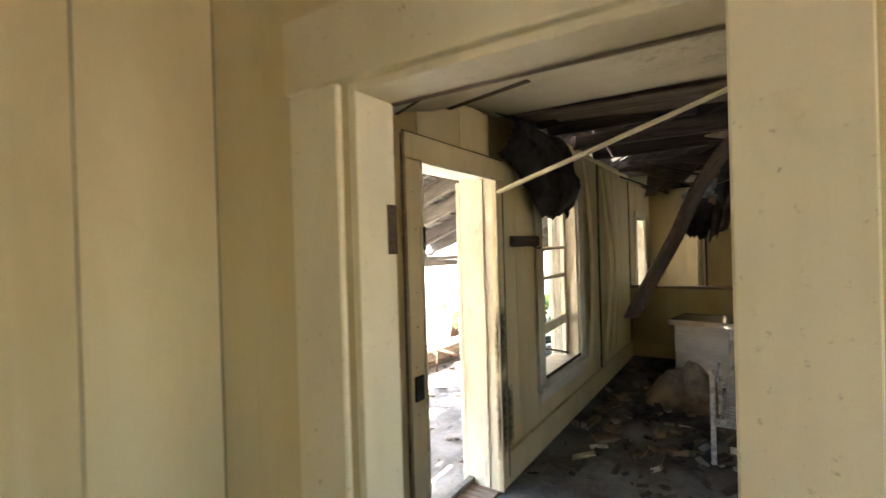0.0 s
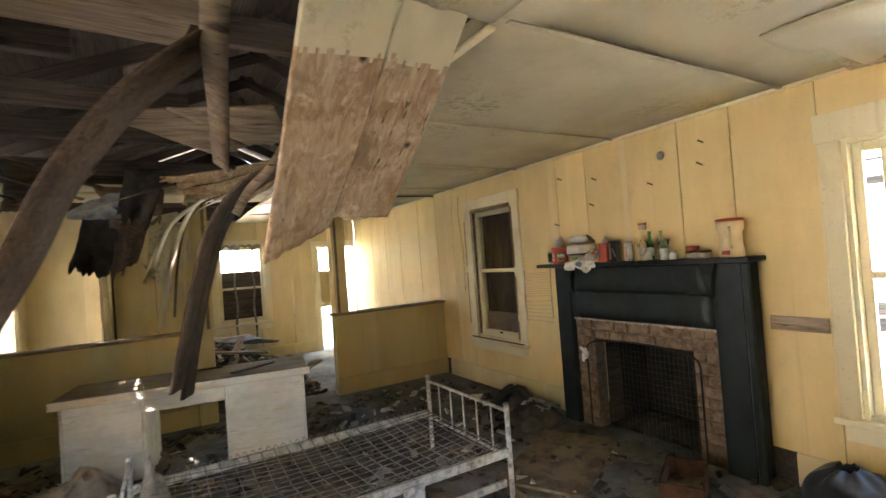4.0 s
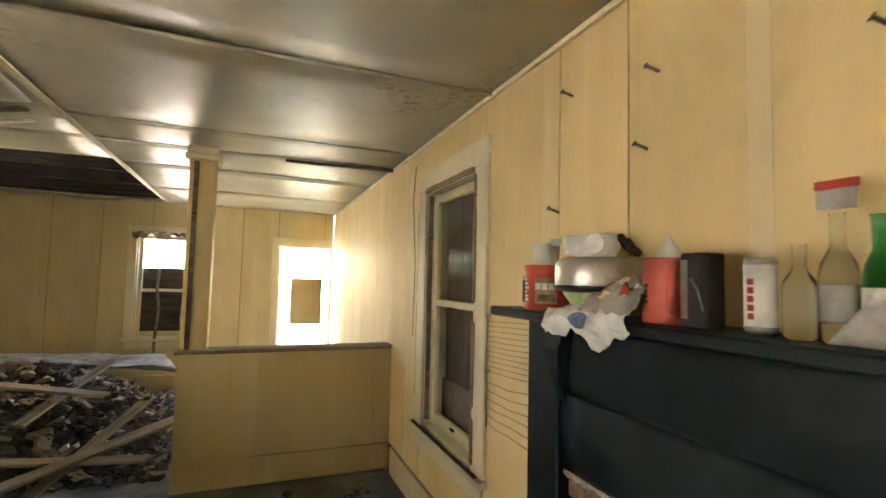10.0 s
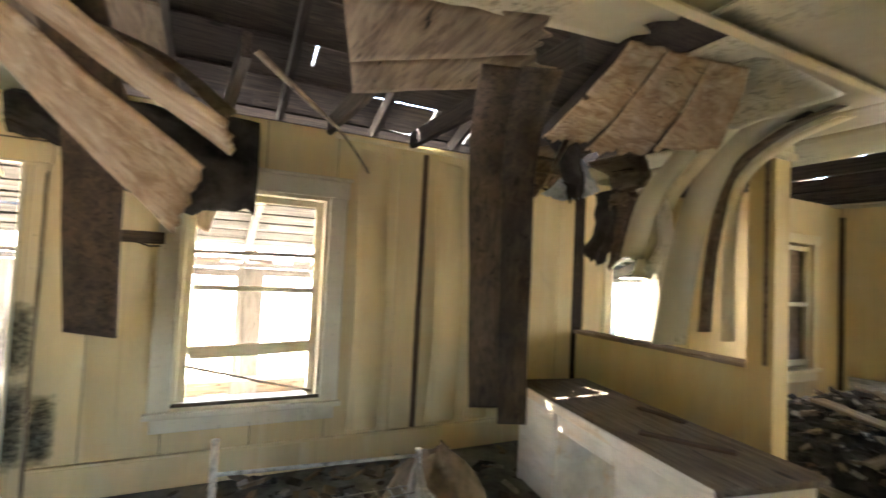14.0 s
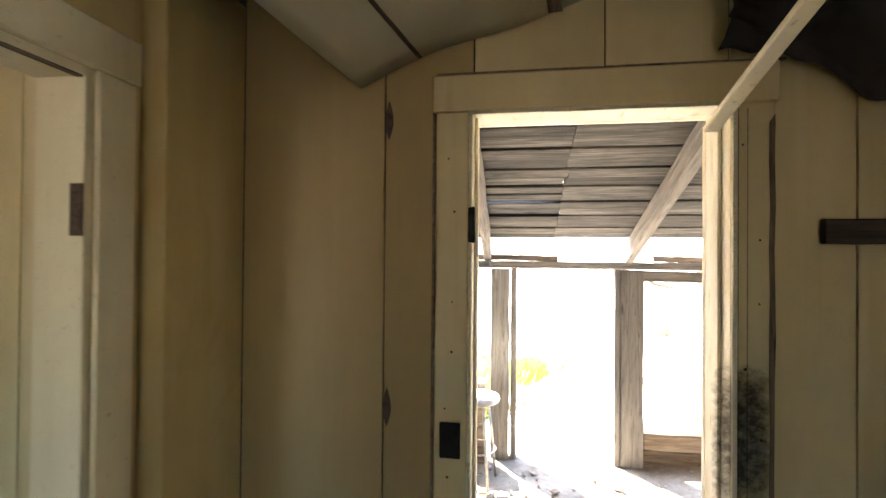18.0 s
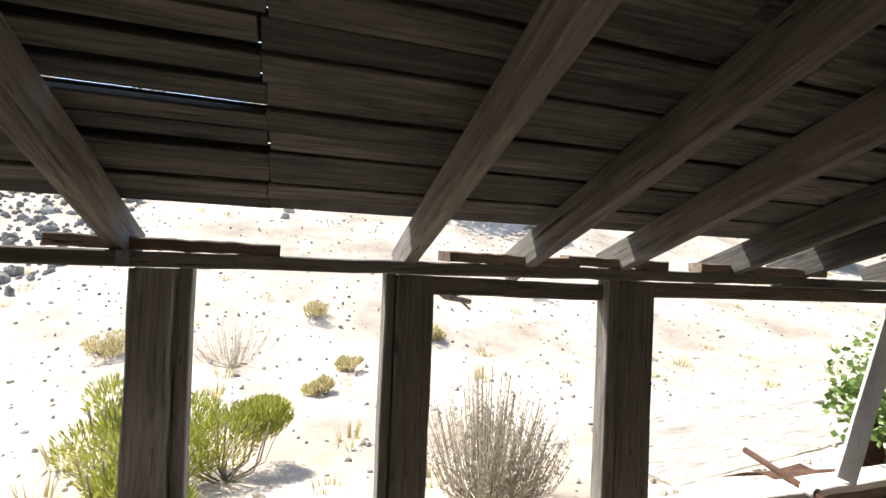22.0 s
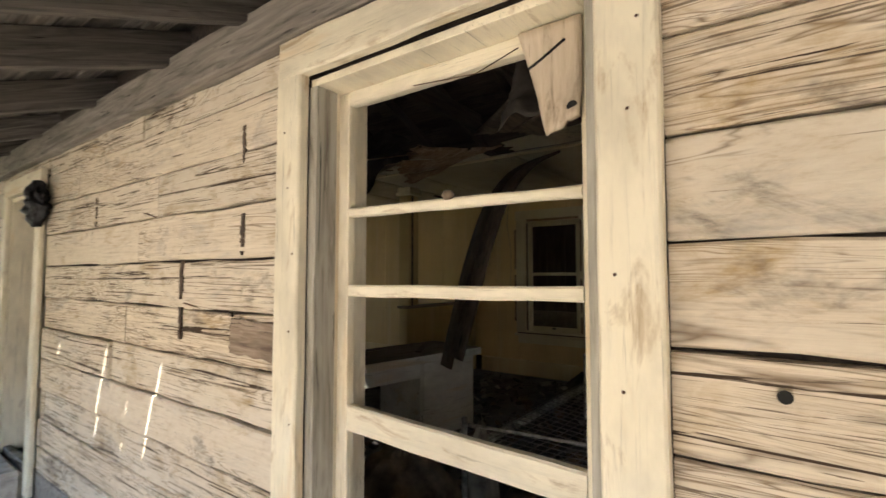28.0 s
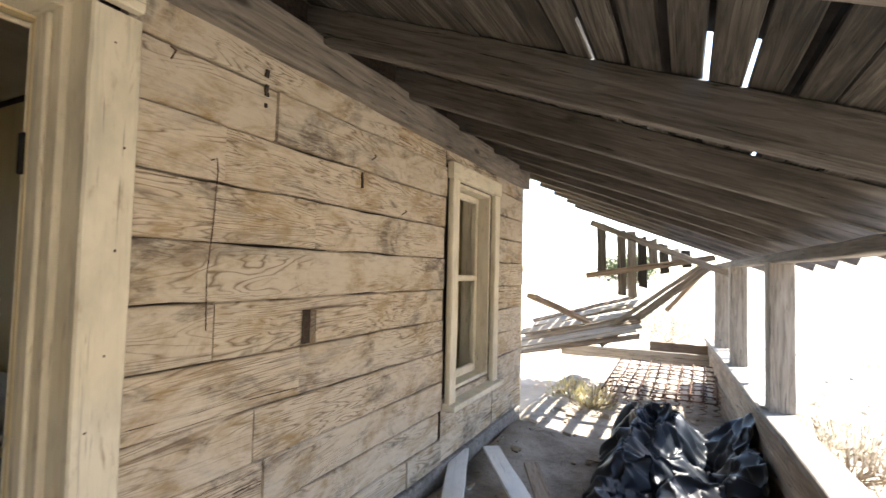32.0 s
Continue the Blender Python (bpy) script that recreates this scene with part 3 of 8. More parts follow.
for lo, hi in ((0.402, AD[0] - 0.12), (AD[1] + 0.12, W)):
    part("board", box_bm(lo, hi, 0.585, 0.607, 0.0, 0.195, 0.003), OLIVE, base)
part("board", box_bm(0.7, OP[0] - 0.1, YN - 0.022, YN, 0.0, 0.2, 0.003), YELLOW_PALE, base)

# thin cover strip where walls meet the ceiling
trim = thing("trim", (W, 3, CEILZ), "thin pale strip along the top of the fireplace wall", "trim", kind="structure")
part("strip", box_bm(W - 0.02, W - 0.001, 0.66, YN, CEILZ - 0.03, CEILZ - 0.004, 0.003), CREAM, trim)
part("strip", box_bm(0.001, 0.02, 4.1, 6.46, 2.44, 2.47, 0.003), CREAM, trim)

# ---- ceiling: sheets with open seams; large parts have fallen ----
cb = []


def ceil_sheet(x0, x1, y0, y1, z=CEILZ, sag=0.0, seed=0):
    r = random.Random(seed)
    ph = r.uniform(0, 6)

    def f(u, v):
        x, y = x0 + (x1 - x0) * u, y0 + (y1 - y0) * v
        return (x, y, z + 0.006 * math.sin(3 * x + ph) - sag * math.sin(math.pi * u) * math.sin(math.pi * v))
    return sheet_bm(f, 6, 6, 0.012)


ys = (0.662, 2.34, 3.58, 4.80, 6.06, 6.58, 7.32, 8.54, YN)
for i, (a, b) in enumerate(zip(ys, ys[1:])):
    cb.append(ceil_sheet(2.50, W - 0.005, a + 0.004, b - 0.004, seed=i, sag=0.012))
for i, (a, b) in enumerate(((6.2, 6.58), (6.6, 7.30), (9.55, YN))):
    cb.append(ceil_sheet(0.004, 2.492, a, b - 0.004, seed=20 + i, sag=0.02))
cb.append(ceil_sheet(2.42, 2.492, 2.34, 3.6, seed=32))
cb.append(ceil_sheet(2.2, 2.492, 5.0, 6.2, seed=33, sag=-0.01))
cb.append(ceil_sheet(0.0, W, YS, 0.438, seed=34, sag=0.02))


def sag_sheet(u, v):
    """The sheets over the porch door, torn off the partition and hanging down to a point on the porch wall."""
    ex, ey, ez = 0.012 + 2.48 * u, 1.10 - 0.435 * min(1, u / 0.55), CEILZ - 0.315 * max(0.0, 1 - u / 0.55) ** 0.85
    y = ey + (2.385 - ey) * v
    west = (1 - v) ** 1.9
    z = CEILZ - (CEILZ - ez) * west + 0.012 * math.sin(11 * v + 2 * u) * (1 - u) * v * (1 - v) * 4
    return (ex, y, z - 0.004 * math.sin(9 * y))


cb.append(sheet_bm(sag_sheet, 40, 26, 0.012))


def curl_sheet(u, v):
    """Bent sheet at the bright window's corner."""
    x, y = 3.9 + 0.715 * u, 0.68 + 1.25 * v
    return (x, y, CEILZ - 0.03 - 0.16 * (u ** 2) * math.exp(-((y - 1.0) / 0.45) ** 2))


cb.append(sheet_bm(curl_sheet, 10, 12, 0.01))
solo("ceiling", join_bm(*cb), CEIL, "sagging painted fibreboard ceiling with open seams and fallen parts", "ceiling", kind="structure")
bat = thing("trim", (2.5, 4, CEILZ), "pale wooden battens over the ceiling seams", "trim", kind="structure")
part("batten", plank_bm(7.0, 0.045, 0.012, rng, 0.004, 12), CREAM, bat, m=along((2.497, 2.4, CEILZ - 0.022), (2.497, 9.4, CEILZ - 0.022)))
for y in ys[1:-1]:
    part("batten", plank_bm(2.1, 0.028, 0.007, rng, 0.003, 8), CEIL, bat, m=along((2.53, y, CEILZ - 0.020), (4.6, y, CEILZ - 0.020)))
part("dark_strip", plank_bm(0.85, 0.05, 0.014, rng, 0.003, 4), DARKSTRIP, bat, "dark bare strip", m=along((3.75, 6.60, CEILZ - 0.034), (4.6, 6.57, CEILZ - 0.034)))

# ---- roof over the house: joists, rafters and boards ----
roof = thing("roof", (2.3, 4, 3.6), "old board roof seen through the fallen ceiling, with gaps of daylight", "roof", kind="structure")
EAVE = 2.60
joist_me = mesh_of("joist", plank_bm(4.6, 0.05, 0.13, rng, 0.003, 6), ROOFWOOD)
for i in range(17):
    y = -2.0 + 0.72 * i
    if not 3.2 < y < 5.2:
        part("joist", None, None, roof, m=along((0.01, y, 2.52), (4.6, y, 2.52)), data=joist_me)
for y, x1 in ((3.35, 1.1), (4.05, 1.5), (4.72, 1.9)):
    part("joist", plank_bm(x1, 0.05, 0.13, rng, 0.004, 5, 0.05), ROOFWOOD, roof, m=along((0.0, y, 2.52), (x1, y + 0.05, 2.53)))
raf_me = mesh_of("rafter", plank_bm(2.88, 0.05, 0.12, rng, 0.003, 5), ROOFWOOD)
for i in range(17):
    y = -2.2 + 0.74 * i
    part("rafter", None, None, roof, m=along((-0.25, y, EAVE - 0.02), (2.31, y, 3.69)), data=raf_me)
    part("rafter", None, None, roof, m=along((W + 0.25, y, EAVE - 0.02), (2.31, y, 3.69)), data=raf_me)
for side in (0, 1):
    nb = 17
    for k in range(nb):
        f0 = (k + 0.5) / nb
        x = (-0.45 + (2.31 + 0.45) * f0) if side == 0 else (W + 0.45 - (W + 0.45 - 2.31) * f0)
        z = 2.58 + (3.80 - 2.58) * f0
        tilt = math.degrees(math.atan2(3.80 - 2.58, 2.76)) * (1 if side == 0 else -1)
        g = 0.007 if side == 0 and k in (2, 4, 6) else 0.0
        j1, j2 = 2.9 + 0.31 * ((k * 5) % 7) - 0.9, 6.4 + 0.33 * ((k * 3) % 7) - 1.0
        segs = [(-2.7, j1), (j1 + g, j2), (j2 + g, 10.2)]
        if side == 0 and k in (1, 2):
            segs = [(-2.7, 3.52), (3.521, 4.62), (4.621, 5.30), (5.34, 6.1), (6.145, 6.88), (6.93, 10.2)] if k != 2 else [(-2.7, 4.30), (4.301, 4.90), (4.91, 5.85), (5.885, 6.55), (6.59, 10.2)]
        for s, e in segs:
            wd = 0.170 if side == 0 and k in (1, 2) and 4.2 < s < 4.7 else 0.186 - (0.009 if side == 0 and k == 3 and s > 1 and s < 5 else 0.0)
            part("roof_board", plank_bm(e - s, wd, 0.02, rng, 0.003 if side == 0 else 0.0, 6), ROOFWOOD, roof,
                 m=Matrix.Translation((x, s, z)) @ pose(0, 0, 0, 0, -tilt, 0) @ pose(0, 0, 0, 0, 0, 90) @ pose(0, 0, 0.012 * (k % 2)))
# gables
gb = bmesh.new()
for y in (YN + 0.02, YS - 0.02):
    vs = [gb.verts.new(p) for p in ((-0.2, y, 2.45), (W + 0.2, y, 2.45), (2.31, y, 3.7))]
    gb.faces.new(vs)
bmesh.ops.solidify(gb, geom=gb.faces[:], thickness=0.03)
solo("gable", gb, ROOFWOOD, "dark boarded gables closing the roof ends", "gable", kind="structure")

# ---- half walls and posts between the two rooms ----
def half_wall(x0, x1, y, post_x, label):
    t = thing("half_wall", ((x0 + x1) / 2, y, 0), label, "half wall", group="half walls", kind="structure")
    part("panel_face", box_bm(x0, x1, y - 0.06, y + 0.06, 0.20, 0.935, 0.002), OLIVE, t)
    part("foot_board", box_bm(x0, x1, y - 0.066, y + 0.066, 0.0, 0.198, 0.003), OLIVE, t)
    part("cap", box_bm(x0 - 0.02, x1, y - 0.085, y + 0.085, 0.937, 0.968, 0.006), OLDWOOD, t, "dark worn wooden cap")
    p = thing("post", (post_x, y, 0), "dull yellow square post with a moulded capital, dark stained edge", "post", group="posts between the rooms", kind="structure")
    part("shaft", box_bm(post_x - 0.085, post_x + 0.085, y - 0.085, y + 0.085, 0.974 if x0 > 1 else 0.0, 2.30, 0.006), OLIVE, p)
    part("capital", box_bm(post_x - 0.115, post_x + 0.115, y - 0.115, y + 0.115, 2.30, 2.345, 0.01), CREAM, p)
    part("capital", box_bm(post_x - 0.10, post_x + 0.10, y - 0.10, y + 0.10, 2.347, 2.405, 0.008), CREAM, p)
    sx = post_x + (-0.04 if x0 > 1 else 0.04)
    part("dark_edge", box_bm(sx - 0.016, sx + 0.016, y - 0.096, y - 0.086, 0.975, 2.29, 0.002), OLDWOOD, p, "dark bare strip")
    return t


half_wall(3.10, W, 6.58, 3.195, "waist-high olive yellow half wall with a dark cap")
half_wall(0.0, 1.62, 6.58, 1.715, "waist-high olive yellow half wall with a dark cap, under debris")

# ---- porch log siding: courses of hewn planks ----
siding = thing("log_siding", (-0.2, 3.5, -0.1), "beige weathered hewn-log siding with cracked joints", "siding", kind="structure")
zc = [2.13, 2.0, 1.80, 1.60, 1.393, 1.19, 0.99, 0.79, 0.59, 0.40, 0.22, 0.06]
r2 = random.Random(11)
open_w = [(o[0] - 0.12, o[1] + 0.12, o[2] - 0.02, o[3] + 0.12) for o in (D1, PW, W3, DR2)]
for k, (zt, zb) in enumerate(zip(zc, zc[1:])):
    y = YS
    while y < 9.78:
        y2 = min(9.8, y + r2.uniform(1.6, 4.6)) if y > 1.0 else min(1.9, y + r2.uniform(1.3, 3.4))
        if 9.8 - y2 < 0.6:
            y2 = 9.8
        for s0, s1, e0, e1 in holes(y, y2, zb, zt, [o for o in open_w if o[0] < y2 and o[1] > y]):
            if s1 - s0 > 0.03 and e1 - e0 > 0.02:
                n = max(2, int((s1 - s0) / 0.16))
                th = 0.035 + r2.uniform(0, 0.018)
                part("log_plank", plank_bm(s1 - s0 - 0.006, e1 - e0 - 0.006, th, r2, 0.0055, n), LOGWOOD_WORN if s0 < 1.5 else (LOGWOOD_OLD if (s1 < 3.2 and k in (5, 6, 7, 8)) or (s0 > 4.0 and k % 2 == 0) else LOGWOOD), siding,
                     m=along((-0.19 - th / 2, s1 - 0.003, (e0 + e1) / 2), (-0.19 - th / 2, s0, (e0 + e1) / 2), up=(-1, 0, 0)))
        y = y2
part("sill_board", box_bm(-0.235, -0.19, YS, 9.8, -0.2, 0.045, 0.006), POST, siding, "grey bottom board")
part("top_plate", plank_bm(12.2, 0.17, 0.09, r2, 0.006, 40), RAFTER, siding, "dark worn plate beam", m=along((-0.24, -2.35, 2.21), (-0.24, 9.85, 2.21), up=(1, 0, 0)))

# ---- porch roof ----
porch = thing("porch_roof", (-1.3, 3, 1.8), "lean-to porch roof of weathered boards on rafters, with gaps", "roof", kind="structure")


def raf_z(x):
    return 2.375 + (x + 0.2) * 0.385


RAFY = (-5.2, -4.55, -3.9, -3.3, -2.7, -2.05, -1.4, -0.75, -0.1, 0.6, 1.42, 2.56, 3.12, 3.70, 4.43, 5.05, 5.9, 6.87, 7.67, 8.88, 9.5)
for i, y in enumerate(RAFY):
    x0, x1 = -0.16, -2.62 + r2.uniform(-0.05, 0.1)
    # rafters away from the door get the copy coloured as if in shade
    part("rafter", plank_bm(math.hypot(x0 - x1, raf_z(x0) - raf_z(x1)), 0.062, 0.15, r2, 0.004, 8, 0.02), RAFTER if 1.0 < y < 3.9 else RAFTER_SHADED, porch,
         m=along((x0, y, raf_z(x0)), (x1, y + r2.uniform(-0.03, 0.03), raf_z(x1))))
slope = math.degrees(math.atan(0.385))
SLITS = (4.6, 4.85, 5.2, 5.5)     # board ends that have opened
NARROW = {16: 1.36}     # split board ends by the door
FAN = 5.93                        # past here the rows spread like a fan


def fan_x(x0, y):
    return x0 * (1 + 0.062 * max(0.0, y - FAN))


for k in range(22):
    x = -0.10 - 0.1 * (k + 0.5)
    y = -5.4
    ends = [1.95 + r2.uniform(-0.01, 0.01) if k > 5 else r2.uniform(0.5, 1.6), 4.45 + r2.uniform(-1.5, 0.3) if k < 18 else 4.6, FAN]
    if k in (8, 9):
        ends = [1.95, *SLITS, FAN]
    if k == 21:
        ends = [1.95]
    if k in NARROW:
        ends.insert(0, NARROW[k])
    first = -3.0
    for e in [first] + ends:
        if e - y > 0.3 and not (k > 14 and e == first and k % 2):
            gap = 0.010 if k in (8, 9) and e in SLITS else 0.004
            wide = 0.105 if y > -3.2 else r2.choice((0.1, 0.088, 0.078))
            off = 0.0
            if 12 <= k <= 18 and -3.1 < y < 1.9:
                wide = 0.086
            if k in NARROW and y == NARROW[k]:
                wide, off = 0.076, -0.008
            part("roof_board", plank_bm(e - y - gap, wide, 0.022, r2, 0.0025, max(3, int((e - y) / 0.35)), 0.004), PORCHWOOD, porch,
                 m=Matrix.Translation((x + off, y, raf_z(x) + 0.088 + 0.008 * (k % 2) + r2.uniform(0, 0.004))) @ pose(0, 0, 0, 0, -slope, 0) @ pose(0, 0, 0, 0, 0, 90) @ pose(0, 0, 0, r2.uniform(-1, 1), 0, r2.uniform(-0.1, 0.1)))
        y = e
# the far bays: wider boards that spread, with open joints
BAYS = (FAN, 6.87, 7.67, 8.88, 9.62)
ROW = 0.142
for k in range(16):
    xa, xb = -0.10 - ROW * k, -0.10 - ROW * (k + 1) + 0.036
    ya = 7.67 + r2.choice((0.0, 1.21, -0.8))
    for y0, y1 in ((FAN, ya - 0.003), (ya, 9.6)):
        wob = r2.uniform(0, 0.004)

        def board(u, v, xa=xa, xb=xb, y0=y0, y1=y1, wob=wob):
            wy = y0 + (y1 - y0) * u
            wx = fan_x(xa + (xb - xa) * v, wy)
            return (wy - y0, -wx, raf_z(wx) + 0.09 + wob)

        part("roof_board", sheet_bm(board, 8, 1, 0.022), PORCHWOOD, porch, m=Matrix.Translation((0, y0, 0)) @ pose(0, 0, 0, 0, 0, 90))


# tar paper over the boards, torn open along a few joints
def paper(ya, yb, xa, xb, dz=0.0, n=20):
    def at(u, v):
        y = ya + (yb - ya) * v
        x = fan_x(xa + (xb - xa) * u, y)
        return (x, y, raf_z(x) + 0.116 + dz + 0.004 * math.sin(7 * v))
    part("tar_paper", sheet_bm(at, 3, n, 0.003), TARPAPER, porch, "black tar paper over the boards")


paper(-4.6, FAN, -0.10, -0.75)
y = -4.6
for e in (*SLITS, FAN):
    paper(y, e - 0.012, -0.746, -1.204)
    y = e
TEARS = {-1.4: ((0.32, 0.86),), -1.6: ((0.30, 0.42),), -1.7: ((0.30, 0.84), (1.37, 1.87)), -1.8: ((0.33, 0.84), (1.84, 1.92)), -1.5: ((-0.45, -0.2),), -1.9: ((-0.6, -0.15),)}
edge = -1.20
for jx in sorted(TEARS, reverse=True):
    wide = 0.028 if jx == -1.7 else 0.01
    paper(-3.0, FAN, edge, jx + 0.008)
    edge = jx - wide
    y = -3.0
    for a, c in (*sorted(TEARS[jx]), (FAN, FAN)):
        paper(y, a, jx + 0.016, jx - wide - 0.008, 0.006, 6)
        y = c
paper(-3.0, FAN, edge, -2.34)
OPEN = {11: (0,), 12: (0,), 13: (1,), 14: (2,), 8: (2, 3), 9: (2,), 10: (2,), 7: (3,)}
for k in range(16):
    paper(FAN, 9.62, -0.10 - ROW * k, -0.10 - ROW * (k + 1) + 0.036)
    for q in range(4):
        if q not in OPEN.get(k, ()):
            xj = -0.10 - ROW * (k + 1)
            paper(BAYS[q], BAYS[q + 1], xj + 0.044, xj - 0.006, 0.006, 4)

# ---- porch frame: posts, plate, low plank wall ----
frame_t = thing("porch_frame", (-2.45, 3, -0.2), "rough weathered porch posts, eave beam and low plank wall", "porch", kind="structure")


def post(y0, y1, x=-2.45, z0=-0.4, z1=1.40, lean=0.0, d=0.14):
    part("post", plank_bm(z1 - z0, y1 - y0, d, r2, 0.004, 10), POST, frame_t,
         m=along((x + lean, (y0 + y1) / 2, z0), (x, (y0 + y1) / 2, z1), up=(1, 0, 0)))


for y0, y1 in ((1.445, 1.60), (2.49, 2.66), (3.68, 3.90), (6.44, 6.60), (9.42, 9.56)):
    post(y0, y1)
part("stud", plank_bm(1.82, 0.05, 0.09, r2, 0.003, 8), POST, frame_t, m=along((-2.47, 1.635, -0.4), (-2.47, 1.635, 1.42), up=(1, 0, 0)))
part("stud", plank_bm(1.82, 0.045, 0.10, r2, 0.003, 8), POST, frame_t, m=along((-2.44, 2.46, -0.4), (-2.44, 2.46, 1.42), up=(1, 0, 0)))
part("stud", plank_bm(1.72, 0.07, 0.10, r2, 0.003, 8), POST, frame_t, m=along((-2.43, 3.64, -0.3), (-2.43, 3.64, 1.42), up=(1, 0, 0)))
for y, x in ((-1.55, -2.18), (-3.2, -2.09), (-4.4, -2.02), (0.4, -2.27)):
    post(y - 0.09, y + 0.09, x, 0.485, 1.42)
for a, b, z in ((-5.4, 1.45, 1.44), (1.42, 4.9, 1.435), (4.85, 9.6, 1.42)):
    xa, xb = (-1.97 if a < 0 else -2.43), (-2.33 if a < 0 else -2.43)
    part("eave_beam", plank_bm(math.hypot(b - a, xb - xa), 0.10, 0.06, r2, 0.006, 24, 0.02), POST, frame_t, m=along((xa, a, z), (xb, b, z)))
for a, b in ((2.66, 3.62), (3.9, 6.44)):
    part("lintel", plank_bm(b - a, 0.05, 0.085, r2, 0.004, 8), POST, frame_t, m=along((-2.46, a, 1.355), (-2.46, b, 1.335)))
for a, b, z in ((1.2, 1.98, 1.50), (2.72, 3.4, 1.495), (3.35, 4.0, 1.50), (4.2, 5.2, 1.49)):
    part("rotten_plate", plank_bm(b - a, 0.085, 0.05, r2, 0.006, 14, 0.03), OLDWOOD, frame_t, m=along((-2.42, a, z), (-2.42, b, z - 0.01)))
for a, b, x, top in ((2.66, 6.5, -2.46, 0.13), (-5.4, 1.42, -1.95, 0.46), (6.6, 9.5, -2.46, 0.10)):
    x2 = -2.31 if a < 0 else x
    part("rail_cap", plank_bm(b - a, 0.17, 0.05, r2, 0.006, 20), WHITEWOOD if a > 0 else POST, frame_t, m=along((x, a, top), (x2, b, top)))
    zz = top - 0.03
    for n in range(4):
        part("rail_plank", plank_bm(b - a, 0.145, 0.05 if a > 0 else 0.13, r2, 0.006, 20), OLDWOOD, frame_t, m=along((x - 0.01 * (n % 2), a, zz - 0.075), (x2 - 0.01 * (n % 2), b, zz - 0.075), up=(1, 0, 0)))
        zz -= 0.152

# ---- ground: one sheet out to the horizon, rising to the hillside on the porch side ----
def ground_z(x, y):
    d = max(0.0, -2.7 - x)
    z = -0.16 - 0.42 * min(1, d / 2.2)
    if d > 7:
        z += 0.30 * (d - 7) ** 1.05 * (0.9 + 0.1 * math.sin(y * 0.05))
    z = min(z, 38 + 0.02 * d)
    far = max(0.0, math.hypot(x - 2, y - 4) - 9)
    z += 0.10 * far * (0.35 if x > -4 else 0.0) * min(1, max(0, (y - 4) / 12))
    amp = min(1.0, 0.05 + 0.05 * far)
    z += amp * 0.5 * noise.noise(Vector((x * 0.16, y * 0.16, 0.3)))
    if -2.6 < x < -0.2:
        z += 0.03 * noise.noise(Vector((x * 3, y * 3, 1.0))) - 0.02 * math.sin(y) + 0.05 * max(0, min(1, -y / 2))
        z += 0.16 * math.exp(-((x + 0.3) / 0.3) ** 2) * (0.5 + 0.5 * noise.noise(Vector((0, y * 1.5, 2))))
    if -0.25 < x < W + 0.3 and YS - 0.2 < y < YN + 0.2:
        z = min(z, -0.3)
    return z


def spaced(lo, hi, near0, near1, fine, growth):
    v = [near0 + (near1 - near0) * i / int((near1 - near0) / fine) for i in range(int((near1 - near0) / fine) + 1)]
    s = fine
    while v[-1] < hi:
        s *= growth
        v.append(v[-1] + s)
    s = fine
    while v[0] > lo:
        s *= growth
        v.insert(0, v[0] - s)
    return v


gx, gy = spaced(-900, 900, -9, 5.2, 0.2, 1.13), spaced(-900, 900, -7, 12, 0.25, 1.13)
gbm = bmesh.new()
gv = [[gbm.verts.new((x, y, ground_z(x, y))) for y in gy] for x in gx]
for i in range(len(gx) - 1):
    for j in range(len(gy) - 1):
        f = gbm.faces.new((gv[i][j], gv[i + 1][j], gv[i + 1][j + 1], gv[i][j + 1]))
        f.smooth = True
        cx, cy = (gx[i] + gx[i + 1]) / 2, (gy[j] + gy[j + 1]) / 2
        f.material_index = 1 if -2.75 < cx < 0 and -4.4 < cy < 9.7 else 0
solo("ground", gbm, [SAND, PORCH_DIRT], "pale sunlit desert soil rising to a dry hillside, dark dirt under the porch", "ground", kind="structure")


# ---- more materials ----
DARKBOARD_UP = mat_wood("dark_hanging_plank", (0.125, 0.09, 0.066), (0.075, 0.054, 0.041), (0.026, 0.02, 0.016), 0.9, 0.8, 0.2, upright=True)
DARKBOARD = mat_wood("dark_window_board", (0.125, 0.083, 0.057), (0.078, 0.052, 0.037), (0.03, 0.021, 0.016), 0.85, 0.6, 0.12)
BRICK = mat_plain("brown_brick", (0.24, 0.165, 0.115), 0.9, 0, 0.55, 14, 0.2, 0.5)
PALEMORTAR = mat_plain("pale_mortar", (0.40, 0.34, 0.28), 0.95, 0, 0.5, 30, 0.2, 0.6)
MORTAR = mat_plain("mortar", (0.20, 0.155, 0.11), 0.95, 0, 0.4, 20, 0.2, 0.5)
IRON = mat_plain("dark_iron", (0.03, 0.028, 0.026), 0.6, 0.6, 0.4, 12)
BEDPAINT = mat_plain("chipped_white_bed_paint", (0.60, 0.59, 0.56), 0.5, 0, 0.6, 22)
SPRINGWIRE = mat_plain("grey_spring_wire", (0.34, 0.32, 0.29), 0.5, 0.4, 0.5, 20)
RUST = mat_plain("rusty_metal", (0.115, 0.058, 0.036), 0.85, 0.3, 0.5, 12)
REDTIN = mat_plain("red_tin", (0.50, 0.06, 0.035), 0.35, 0, 0.3, 6)
REDPLASTIC = mat_plain("red_plastic", (0.55, 0.09, 0.05), 0.4, 0, 0.2, 5)
STEEL = mat_plain("dull_steel", (0.52, 0.50, 0.46), 0.3, 0.9, 0.35, 9)
